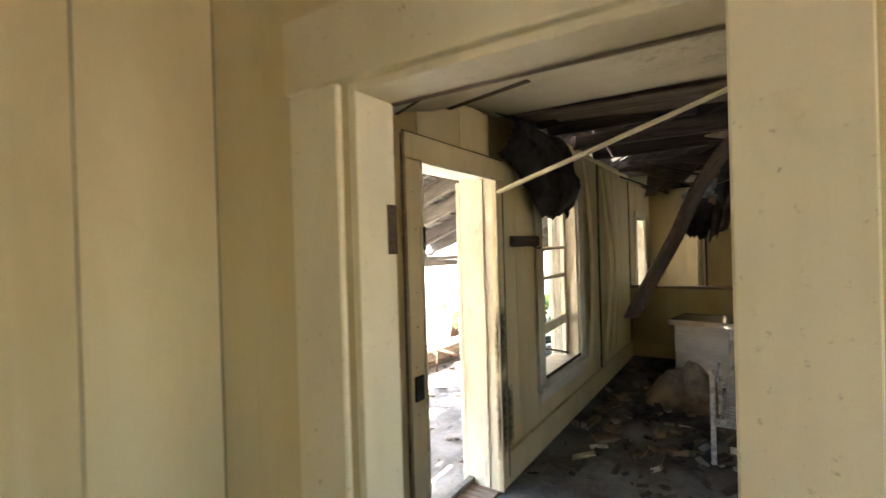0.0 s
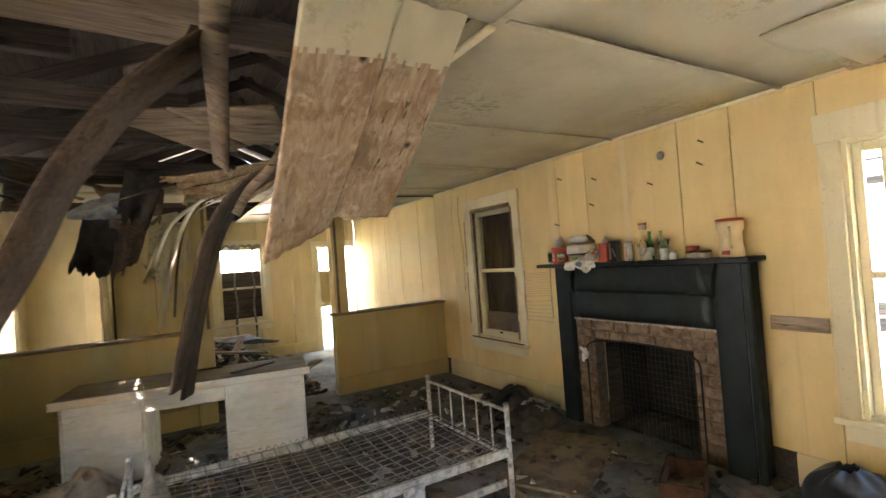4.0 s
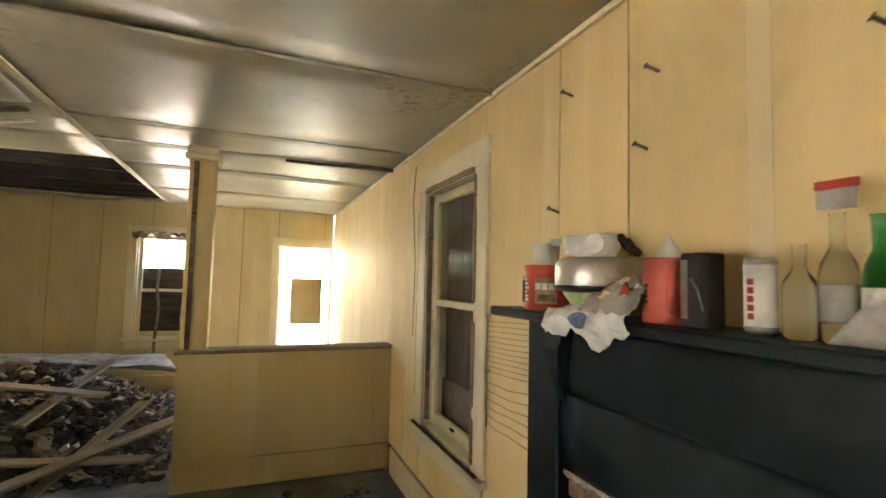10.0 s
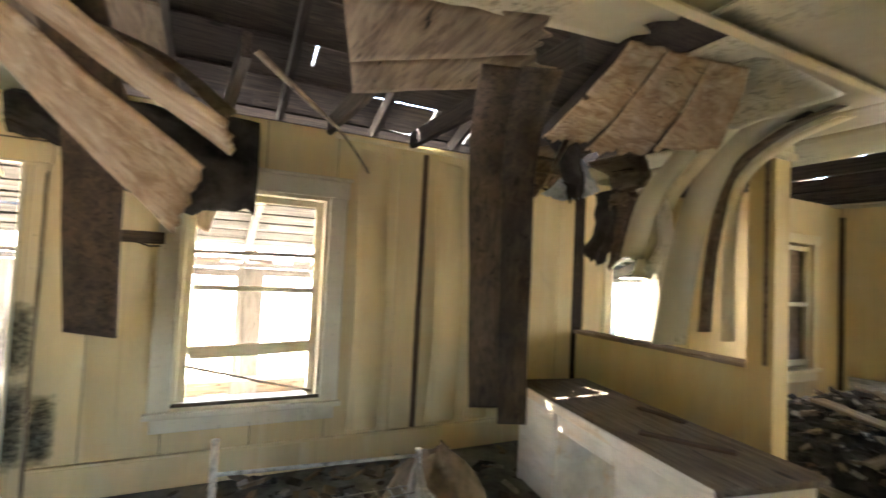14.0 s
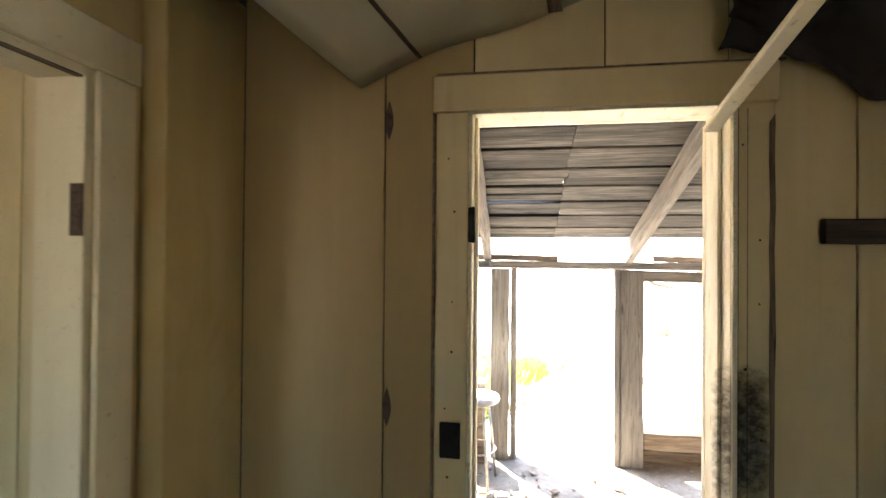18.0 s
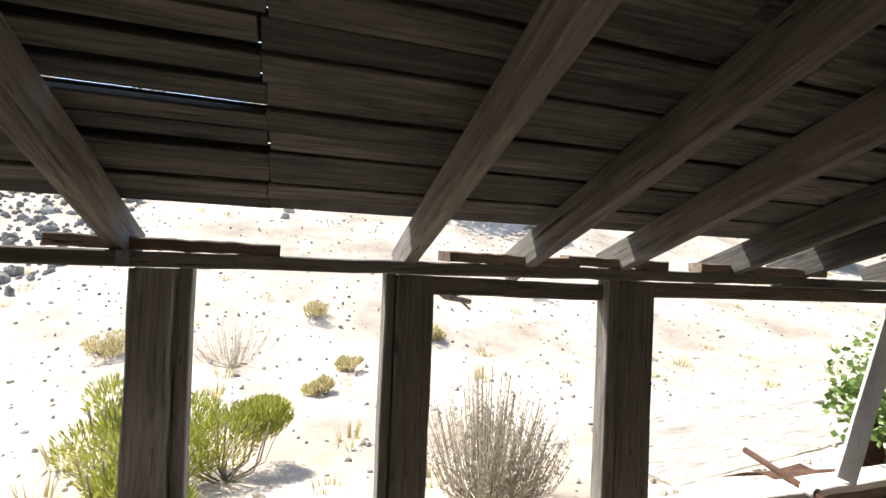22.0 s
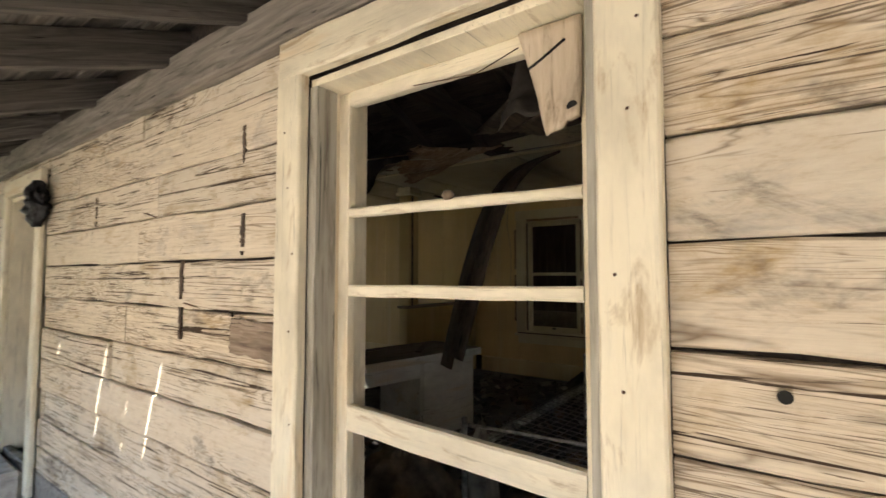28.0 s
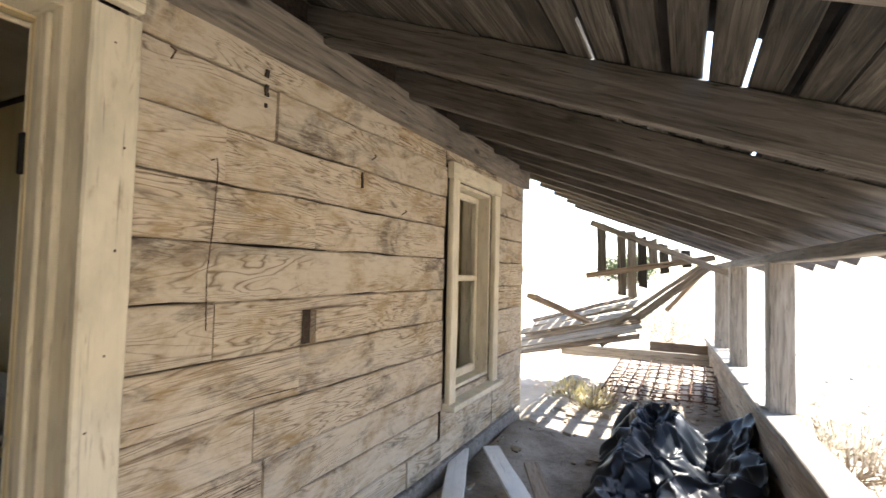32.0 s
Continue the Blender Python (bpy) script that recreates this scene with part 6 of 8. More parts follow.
NAILS = mat_plain("rusty_nail", (0.17, 0.13, 0.10), 0.7, 0.2, 0.4, 20)
for y, z in ((3.79, 2.11), (3.255, 1.976), (3.835, 1.894), (4.19, 2.18), (2.84, 2.2), (2.86, 2.05), (4.27, 1.76)):
    n_ = thing("nail", (W, y, z), "dark bent nail in the yellow wall", "nail", group="nails in the fireplace wall")
    part("shank", tube_bm([(W + 0.002, y, z), (W - 0.035, y + 0.012, z + 0.014)], 0.005, 6), NAILS, n_)
    part("head", lathe_bm([(0.009, 0), (0.009, 0.004)], 8, along((W - 0.036, y + 0.012, z + 0.014), (W - 0.04, y + 0.016, z + 0.018)) @ pose(0, 0, 0, 0, 90, 0)), NAILS, n_)
solo("wall_plate", lathe_bm([(0.03, 0), (0.034, 0.004), (0.026, 0.012), (0.012, 0.02)], 12, Matrix.Translation((W - 0.0005, 3.165, 2.18)) @ pose(0, 0, 0, 0, -90, 0)), STEEL, "small round grey plate on the yellow wall", "plate")
solo("wall_board", plank_bm(0.30, 0.085, 0.018, r2, 0.001, 4), OLDWOOD, "bare brown board nailed across the yellow wall", "board", m=along((W - 0.010, 2.502, 0.985), (W - 0.010, 2.202, 0.985), up=(-1, 0, 0)))
sw = thing("light_switch", (3.43, 0.585, 1.25), "old light switch plate on the partition", "switch")
part("plate", box_bm(3.39, 3.47, 0.585, 0.595, 1.19, 1.31, 0.004), WHITEPL, sw)
part("toggle", box_bm(3.42, 3.44, 0.595, 0.61, 1.235, 1.265, 0.003), BLACKPL, sw)
brk = thing("wall_bracket", (0, 2.8, 1.6), "dark wooden rail with a broken end on the porch wall", "bracket")
part("rail", plank_bm(0.48, 0.075, 0.03, r2, 0.002, 5), DARKSTRIP, brk, m=along((0.016, 2.56, 1.60), (0.016, 3.04, 1.60), up=(1, 0, 0)))
part("splinter", tube_bm([(0.035, 2.9, 1.565), (0.045, 2.96, 1.545), (0.05, 3.02, 1.55)], 0.007, 5), DARKSTRIP, brk)
for y in (4.84,):
    solo("wall_strip", plank_bm(2.2, 0.045, 0.014, r2, 0.003, 8), DARKSTRIP, "dark upright strip over a panel seam", "strip", group="seam strips", m=along((0.009, y, 0.22), (0.009, y + 0.015, 2.42), up=(1, 0, 0)))
for z in (0.99, 1.985):
    solo("wall_gouge", sheet_bm(lambda u, v, z=z: (0.0016, 1.205 + (v - 0.5) * 0.03 * math.sin(math.pi * u), z - 0.07 + 0.14 * u), 10, 2), DARKSTRIP, "dark spindle-shaped gouge in the wall panel", "gouge", group="gouges by the porch door")

# ---- white kneehole desk ----
desk = thing("desk", (1.512, 5.262, 0), "white painted double-pedestal desk with a worn grey top", "desk", rz=-9.87)


def dpart(name, x0, x1, y0, y1, z0, z1, mt, label="", bev=0.006):
    return part(name, box_bm(x0, x1, y0, y1, z0, z1, bev), mt, desk, label, local=True)


dpart("top", -0.90, 0.90, -0.04, 0.56, 0.665, 0.70, OLDWOOD, "worn grey-brown wooden top")
dpart("top_edge", -0.905, 0.905, -0.055, -0.041, 0.64, 0.70, WHITEWOOD)
dpart("side_panel", -0.86, -0.84, 0.0, 0.54, 0.0, 0.664, WHITEWOOD)
dpart("side_panel", 0.84, 0.86, 0.0, 0.54, 0.0, 0.664, WHITEWOOD)
dpart("pedestal_side", -0.34, -0.32, 0.0, 0.54, 0.0, 0.664, WHITEWOOD)
dpart("pedestal_side", 0.24, 0.26, 0.0, 0.54, 0.0, 0.664, WHITEWOOD)
dpart("apron", -0.318, 0.238, -0.005, 0.012, 0.52, 0.638, WHITEWOOD)
lf = dpart("front_panel", -0.84, -0.34, -0.012, 0.006, 0.03, 0.638, WHITEWOOD)
rf = dpart("front_panel", 0.26, 0.84, -0.012, 0.006, 0.03, 0.638, WHITEWOOD)
dpart("shelf", -0.838, -0.342, 0.02, 0.53, 0.3, 0.315, WHITEWOOD)
dpart("back_panel", 0.262, 0.838, 0.5, 0.515, 0.03, 0.66, WHITEWOOD)
part("loose_slat", plank_bm(0.42, 0.05, 0.015, r2, 0.004, 5), DARKSTRIP, desk, "dark slat lying on the top", m=pose(0.3, 0.1, 0.708, 0, 0, 40), local=True)
part("loose_slat", plank_bm(0.3, 0.04, 0.012, r2, 0.004, 5), DARKSTRIP, desk, "dark slat lying on the top", m=pose(-0.1, 0.42, 0.707, 0, 0, 12), local=True)

# ---- iron bed ----
bed = thing("bed_frame", (2.15, 3.9, 0), "chipped white iron bed frame with a bare wire spring base", "bed frame")
BX0, BX1, BY0, BY1 = 1.14, 3.17, 3.38, 4.40
for x, h in ((BX1, 0.60), (BX0, 0.66)):
    for y in (BY0, BY1):
        if x == BX0 and y == BY1:
            h = 0.5
        part("leg_post", lathe_bm([(0.02, 0), (0.017, 0.02), (0.017, h - 0.015), (0.02, h - 0.012), (0.016, h)], 12, Matrix.Translation((x, y, 0.0))), BEDPAINT, bed)
part("foot_rail", tube_bm([(BX1, BY0, 0.55), (BX1, BY1, 0.55)], 0.011, 8), BEDPAINT, bed)
part("foot_rail", tube_bm([(BX1, BY0, 0.26), (BX1, BY1, 0.26)], 0.010, 8), BEDPAINT, bed)
for i in range(5):
    y = BY0 + (BY1 - BY0) * (i + 1) / 6
    part("foot_bar", tube_bm([(BX1, y, 0.26), (BX1, y, 0.55)], 0.007, 6), BEDPAINT, bed)
part("head_rail", tube_bm([(BX0, BY0, 0.5), (BX0, BY1, 0.46)], 0.010, 8), BEDPAINT, bed)
for y in (BY0, BY1):
    part("side_rail", box_bm(BX0, BX1, y - 0.012, y + 0.012, 0.27, 0.325, 0.003), BEDPAINT, bed)
part("lower_rail", box_bm(BX0 + 0.1, BX1 - 0.05, BY0 - 0.02, BY0 - 0.004, 0.10, 0.145, 0.003), BEDPAINT, bed)
for a, b in (((1.5, 0.12), (1.95, 0.28)), ((2.7, 0.12), (2.25, 0.28))):
    part("brace", plank_bm(math.hypot(b[0] - a[0], b[1] - a[1]), 0.03, 0.008, r2), BEDPAINT, bed, m=along((a[0], BY0 - 0.018, a[1]), (b[0], BY0 - 0.018, b[1]), up=(0, 1, 0)))
part("bracket_plate", box_bm(2.42, 2.55, BY0 - 0.03, BY0 - 0.021, 0.11, 0.30, 0.003), BEDPAINT, bed)
spr = []
for i in range(14):
    y = BY0 + 0.05 + (BY1 - BY0 - 0.1) * i / 13
    spr.append(tube_bm([(BX0 + 0.04 + (BX1 - BX0 - 0.08) * k_ / 8, y, 0.335 - 0.05 * math.sin(math.pi * k_ / 8) + rb.uniform(-0.008, 0.008)) for k_ in range(9)], 0.0035, 4))
for i in range(24):
    x = BX0 + 0.06 + (BX1 - BX0 - 0.12) * i / 23
    s_ = 0.05 * math.sin(math.pi * i / 23)
    spr.append(tube_bm([(x, BY0 + 0.02, 0.335), (x, (BY0 + BY1) / 2, 0.333 - s_), (x, BY1 - 0.02, 0.335)], 0.0035, 4))
part("spring_mesh", join_bm(*spr), SPRINGWIRE, bed, "bare grey wire spring mesh")
coil = []
for y in (BY0 + 0.02, BY1 - 0.02):
    coil.append(tube_bm([(BX0 + 0.05 + (BX1 - BX0 - 0.1) * i / 280, y + 0.014 * math.sin(2 * math.pi * i / 7), 0.345 + 0.014 * math.cos(2 * math.pi * i / 7)) for i in range(281)], 0.0025, 3))
part("edge_coil", join_bm(*coil), SPRINGWIRE, bed, "row of small coil springs along the edge")


# ---- hanging boards, strips and cloth from the fallen ceiling ----
def ribbon(points, width, thick, twist=0.0, seg=18, side=(1, 0, 0)):
    """A bent strip through points."""
    pts = [Vector(p) for p in points]

    def at(t):
        f = t * (len(pts) - 1)
        i = min(int(f), len(pts) - 2)
        p0, p1, p2, p3 = pts[max(i - 1, 0)], pts[i], pts[i + 1], pts[min(i + 2, len(pts) - 1)]
        w = f - i
        return 0.5 * ((2 * p1) + (p2 - p0) * w + (2 * p0 - 5 * p1 + 4 * p2 - p3) * w * w + (3 * p1 - p0 - 3 * p2 + p3) * w ** 3)

    def f(u, v):
        p = at(u)
        d = (at(min(1, u + 0.02)) - at(max(0, u - 0.02))).normalized()
        s = Vector(side)
        s = (s - d * s.dot(d)).normalized()
        s = Matrix.Rotation(twist * u, 3, d) @ s
        return p + s * (v - 0.5) * width
    return sheet_bm(f, seg, 2, thick)


def hang(name, points, width, mt, label, cat, thick=0.012, twist=0.0, side=(1, 0, 0), group="", seg=18):
    return solo(name, ribbon(points, width, thick, twist, seg, side), mt, label, cat, group)


def sloping_board(a, b, c, d, seed):
    """A ceiling board that has dropped at one end; cream paint is left on its upper fifth, with a ragged edge."""
    bm = sheet_bm(quad_sheet(a, b, c, d, -0.015, 0.012, seed, 0.018), 24, 60, 0.016)
    a_, d_ = Vector(a), Vector(d)
    dn = (d_ - a_).normalized()
    ln = (d_ - a_).length
    for f in bm.faces:
        p = f.calc_center_median()
        v = (p - a_).dot(dn) / ln
        if v < 0.205 + 0.05 * noise.noise(Vector((p.x * 31, seed, 0))) + 0.03 * noise.noise(Vector((p.x * 90, seed, 4))):
            f.material_index = 1
    t = solo("ceiling_board", bm, [BARE_CEIL, CEIL], "bare brown ceiling board hanging down, cream paint left near its top", "ceiling board", "boards hanging from the ceiling")
    return t


sloping_board((1.775, 2.36, 2.445), (2.105, 2.36, 2.445), (2.085, 3.275, 1.735), (1.75, 3.195, 1.568), 2)
sloping_board((2.108, 2.36, 2.43), (2.37, 2.36, 2.43), (2.42, 3.315, 1.788), (2.10, 3.345, 1.785), 4)
hang("ceiling_board", ((1.60, 2.80, 2.40), (1.405, 2.83, 2.242), (1.26, 2.84, 2.093), (1.105, 2.84, 1.859), (0.99, 2.83, 1.598), (0.871, 2.82, 1.375), (0.72, 2.81, 1.09)), 0.23, DARKBOARD, "dark brown board bent down from the ceiling near the porch wall", "ceiling board", 0.014, 0, (0.25, 1, 0), "boards hanging from the ceiling", 22)
hang("board_scrap", ((0.15, 3.12, 2.30), (0.10, 3.20, 2.05), (0.12, 3.26, 1.86)), 0.15, TARPAPER, "torn black flap hanging over the window corner", "flap", 0.006, 0.4, (0.2, 1, 0.2), "", 8)
hang("lath_strip", ((1.55, 2.52, 2.42), (1.56, 2.75, 2.32), (1.60, 3.1, 2.2), (1.625, 3.34, 2.02)), 0.09, FIBRE, "pale lath tapering to a splinter", "lath", 0.008, 0.9, (1, 0, 0), "laths under the ceiling", 16)
for i, (y, x0, x1, z) in enumerate(((2.44, 0.06, 1.72, 2.45), (2.68, 0.05, 1.6, 2.43), (2.93, 0.2, 1.5, 2.46))):
    solo("bare_board", plank_bm(x1 - x0, 0.225, 0.016, r2, 0.008, 10, 0.04), FIBRE, "bare brown ceiling board with peeled paint", "board", "bare ceiling boards", m=along((x0, y, z + 0.02), (x1, y + 0.03, z - 0.01 * (i % 3))))
for o_, zb_ in ((-0.076, 0.78), (0.076, 0.70)):
    hang("hanging_plank", [(x + 0.44 * o_, y + 0.9 * o_, z) for x, y, z in ((2.12, 4.30, 2.25), (1.88, 4.40, 2.11), (1.70, 4.50, 1.86), (1.59, 4.585, 1.50), (1.50, 4.65, 1.10), (1.43, 4.71, zb_))], 0.150, DARKBOARD_UP, "dark brown plank hanging from the ceiling to desk height", "plank", 0.02, 0.05, (0.44, 0.9, 0), "planks hanging upright", 22)
slat = solo("wooden_lath", plank_bm(2.05, 0.045, 0.018, r2, 0.002, 8), CREAM, "pale wooden slat slanting from the porch door up to the ceiling", "slat", m=along((0.09, 2.215, 1.90), (1.66, 2.29, 2.415)))
hang("lath_strip", ((1.93, 3.40, 2.16), (1.88, 3.55, 2.07), (1.80, 3.72, 1.98), (1.74, 3.85, 1.86)), 0.05, FIBRE, "thin curled lath behind the hanging fibreboard", "lath", 0.008, 0.5, (1, 0, 0), "laths under the ceiling", 20)
# painted sheets that peel off beside the post in long curls
for i, (y0, w_, zt, zb_, x1, mt) in enumerate(((5.75, 0.17, 2.40, 1.62, 1.30, CEIL), (5.92, 0.12, 2.41, 1.50, 1.22, CREAM), (6.10, 0.26, 2.42, 1.05, 1.32, CEIL), (6.28, 0.10, 2.40, 1.15, 1.45, FIBRE), (6.36, 0.10, 2.36, 1.10, 1.56, CREAM))):
    hang("curled_sheet", ((2.32, y0 - 0.2, zt), (1.98, y0 - 0.1, zt - 0.05), (1.66, y0, zt - 0.22), ((x1 + 1.58) / 2, y0 + 0.03, (zt - 0.3 + zb_) / 2 + 0.12), (x1, y0 + 0.05, zb_)), w_, mt, "pale painted ceiling strip curling down beside the post", "ceiling sheet", 0.006, 0.15, (0.1, 1, 0.1), "curled ceiling sheets", 22)
def flap(a, b, c, d, mt, label, seed, bow=0.05, thick=0.006):
    """A torn sheet hanging from the edge a-b, ragged and crumpled towards its foot."""
    base = quad_sheet(a, b, c, d, bow, 0.05, seed, 0.22)
    n_ = (Vector(b) - Vector(a)).cross(Vector(d) - Vector(a)).normalized()

    def f(u, v):
        return base(u, v) + n_ * (0.035 * v * math.sin(9 * u + seed) + 0.012 * noise.noise(Vector((u * 9, v * 11, seed))))
    return solo("torn_flap", sheet_bm(f, 16, 22, thick), mt, label, "flap", "torn flaps")


flap((0.92, 5.75, 2.33), (1.42, 5.70, 2.30), (1.38, 5.80, 2.02), (1.00, 5.86, 1.98), FIBRE, "torn brown fibre flap curling down from the broken ceiling", 2.0, 0.10)
flap((0.82, 5.92, 2.12), (1.10, 5.88, 2.12), (0.98, 5.90, 1.60), (0.70, 5.94, 1.64), TARPAPER, "black tar paper flap hanging in the broken ceiling", 3.3)
flap((1.05, 5.86, 2.12), (1.30, 5.84, 2.06), (1.18, 5.90, 1.68), (1.00, 5.92, 1.58), DARKBOARD, "dark torn flap hanging in the broken ceiling", 5.1)
flap((1.30, 5.84, 2.08), (1.52, 5.82, 2.12), (1.42, 5.95, 1.53), (1.24, 5.96, 1.50), CEIL, "pale painted flap curling down from the ceiling", 6.7, 0.08)
flap((1.18, 5.10, 2.36), (1.46, 5.08, 2.34), (1.30, 5.40, 1.98), (1.08, 5.42, 2.02), TARPAPER, "black tar paper flap hanging in the broken ceiling", 8.2)
flap((0.40, 5.55, 2.50), (0.98, 5.50, 2.42), (0.74, 5.64, 2.20), (0.36, 5.66, 2.10), FIBRE, "stained brown fibre flap drooping along the wall top", 9.4, 0.06)
for i, (a, b) in enumerate((((0.15, 5.30, 2.42), (0.86, 5.62, 2.20)), ((0.30, 5.15, 2.46), (0.98, 5.50, 2.28)), ((0.10, 5.62, 2.36), (0.62, 5.72, 2.12)))):
    solo("broken_lath", plank_bm((Vector(b) - Vector(a)).length, 0.06, 0.014, r2, 0.006, 8, 0.03), ROOFWOOD if i else FIBRE, "splintered lath hanging in the broken ceiling", "lath", "broken laths", m=along(a, b))
SA, SB, SC, SD = Vector((2.22, 4.74, 2.425)), Vector((2.34, 5.30, 2.40)), Vector((1.96, 5.64, 2.17)), Vector((1.26, 5.0, 2.25))
for i, (u0, u1, reach, drop) in enumerate(((0.0, 0.30, 0.92, 0.0), (0.315, 0.66, 1.0, -0.012), (0.675, 1.0, 0.86, -0.03))):
    a, b = SA.lerp(SB, u0), SA.lerp(SB, u1)
    d, c = SD.lerp(SC, u0), SD.lerp(SC, u1)
    c, d = b.lerp(c, reach), a.lerp(d, reach * (0.94 + 0.05 * i))
    dz = Vector((0, 0, drop))
    solo("fallen_ceiling_board", sheet_bm(quad_sheet(a, b, c + dz, d + dz, -0.03, 0.014, 6 + 3 * i, 0.16), 14, 34, 0.014), BARE_CEIL, "stained brown ceiling board sagging loose over the desk", "ceiling board", "loose ceiling sheets")
solo("ceiling_sheet", sheet_bm(quad_sheet((1.92, 5.15, 2.36), (2.44, 5.25, 2.42), (2.40, 5.95, 2.41), (1.95, 5.85, 2.34), 0.0, 0.02, 3, 0.1), 10, 10, 0.01), CEIL, "painted ceiling sheet with a torn edge", "ceiling sheet", "loose ceiling sheets")
solo("bare_board", sheet_bm(quad_sheet((1.42, 3.83, 2.43), (1.10, 3.93, 2.41), (1.76, 4.72, 2.40), (1.93, 4.50, 2.43), 0.0, 0.01, 5, 0.1), 8, 14, 0.014), FIBRE, "bare brown ceiling board with peeled paint", "board", "bare ceiling boards")
solo("bare_board", sheet_bm(quad_sheet((1.94, 3.66, 2.44), (1.43, 3.825, 2.43), (1.94, 4.49, 2.425), (2.20, 4.36, 2.44), 0.0, 0.01, 7, 0.1), 8, 14, 0.014), FIBRE, "bare brown ceiling board with peeled paint", "board", "bare ceiling boards")
solo("ceiling_sheet", sheet_bm(quad_sheet((2.0, 3.55, 2.44), (2.48, 3.45, 2.43), (2.48, 4.75, 2.43), (2.18, 4.72, 2.43), 0.0, 0.01, 13, 0.1), 8, 10, 0.008), CEIL, "painted ceiling sheet with a torn edge", "ceiling sheet", "loose ceiling sheets")
solo("torn_cloth", sheet_bm(lambda u, v: (0.72 + 1.75 * u, 9.535 - 0.02 * math.sin(9 * u) - 0.02 * v, 2.425 - 0.045 * math.sin(math.pi * u) - 0.012 * math.sin(13 * u) - (0.035 + 0.02 * noise.noise(Vector((u * 9, 1, 2)))) * v), 40, 4, 0.003), CEIL, "pale torn cloth sagging along the edge of the ceiling hole", "cloth")
solo("tar_paper", sheet_bm(lambda u, v: (0.06 + 0.13 * math.sin(3.0 * v) + 0.08 * noise.noise(Vector((u * 4, v * 4, 2))) + 0.035 * abs(noise.noise(Vector((u * 11, v * 9, 5)))), 2.24 + 1.32 * u, 2.44 - (0.30 + 0.38 * min(1, u * 1.4)) * v + 0.05 * math.sin(9 * u) * v + 0.06 * noise.noise(Vector((u * 12, 1, 3))) * v), 60, 36, 0.003), TARPAPER, "black tar paper sagging down the wall above the porch door", "tar paper")
solo("foil_scrap", sheet_bm(lambda u, v: (0.76 + 0.46 * u, 5.62 + 0.05 * math.sin(4 * u) - 0.16 * v, 2.05 + 0.14 * u * v + 0.10 * v * (1 - abs(1.2 * u - 0.7)) + 0.03 * noise.noise(Vector((u * 5, v * 5, 1)))), 14, 12, 0.004), INSUL, "crumpled silvery foil hanging in the broken ceiling", "foil")
solo("peeled_sheet", sheet_bm(lambda u, v: (3.65 + 0.95 * u, 1.25 + 0.75 * v, 2.40 - 0.30 * (1 - v) ** 2 * (0.3 + 0.7 * u) - 0.02 * math.sin(7 * u)), 14, 14, 0.01), CEIL, "painted ceiling sheet curling down near the bright window", "ceiling sheet")
hang("hanging_board", ((3.95, 1.23, 2.38), (3.98, 1.18, 2.0), (4.0, 1.13, 1.68)), 0.14, PALEWOOD, "short bare board hanging by the corner", "board", 0.018, 0, (1, 0.2, 0), "boards hanging from the ceiling", 6)


# ---- floor litter ----
def scatter(n, x0, x1, y0, y1, smin, smax, seed, height=lambda x, y: 0.0, flat=0.5):
    """Many small scraps joined into one mesh."""
    r = random.Random(seed)
    verts, faces = [], []
    for _ in range(n):
        x, y = r.uniform(x0, x1), r.uniform(y0, y1)
        s = r.uniform(smin, smax)
        m = Matrix.Translation((x, y, height(x, y) + s * 0.25)) @ Euler((r.uniform(-flat, flat), r.uniform(-flat, flat), r.uniform(0, 6.3))).to_matrix().to_4x4()
        l_, w_, h_ = s * r.uniform(0.6, 1.6), s * r.uniform(0.3, 0.9), s * r.uniform(0.05, 0.3)
        b0 = len(verts)
        for dx, dy, dz in ((-1, -1, -1), (1, -1, -1), (1, 1, -1), (-1, 1, -1), (-1, -1, 1), (1, -1, 1), (1, 1, 1), (-1, 1, 1)):
            verts.append(m @ Vector((dx * l_ / 2 * r.uniform(0.7, 1), dy * w_ / 2 * r.uniform(0.7, 1), dz * h_ / 2)))
        for q in ((3, 2, 1, 0), (4, 5, 6, 7), (0, 1, 5, 4), (1, 2, 6, 5), (2, 3, 7, 6), (3, 0, 4, 7)):
            faces.append([b0 + i for i in q])
    me = bpy.data.meshes.new("litter")
    me.from_pydata(verts, [], faces)
    return me


def litter(name, me, mt, label, cat="litter"):
    me.materials.append(mt)
    ob = new(name, me)
    return tagged(ob, label, cat, kind="stuff")


litter("floor_litter", scatter(900, 0.1, 4.4, 2.6, 6.3, 0.02, 0.10, 2), CHAR, "dark charred scraps scattered over the floor")
litter("floor_litter", scatter(260, 0.1, 3.4, 3.2, 6.2, 0.03, 0.14, 3), CARD, "brown card and wood scraps on the floor")
litter("floor_litter", scatter(110, 0.1, 4.2, 3.0, 6.2, 0.03, 0.12, 4), PAPER, "dirty paper scraps on the floor")
litter("floor_litter", scatter(160, 1.6, 4.5, 0.8, 3.0, 0.02, 0.08, 5), CHAR, "dark scraps along the hearth side of the floor")


def heap_z(x, y):
    d = math.hypot((x - 1.7) / 1.25, (y - 8.2) / 1.35)
    return max(0.0, 0.60 * (1 - d ** 1.6)) + 0.05 * noise.noise(Vector((x * 4, y * 4, 0)))


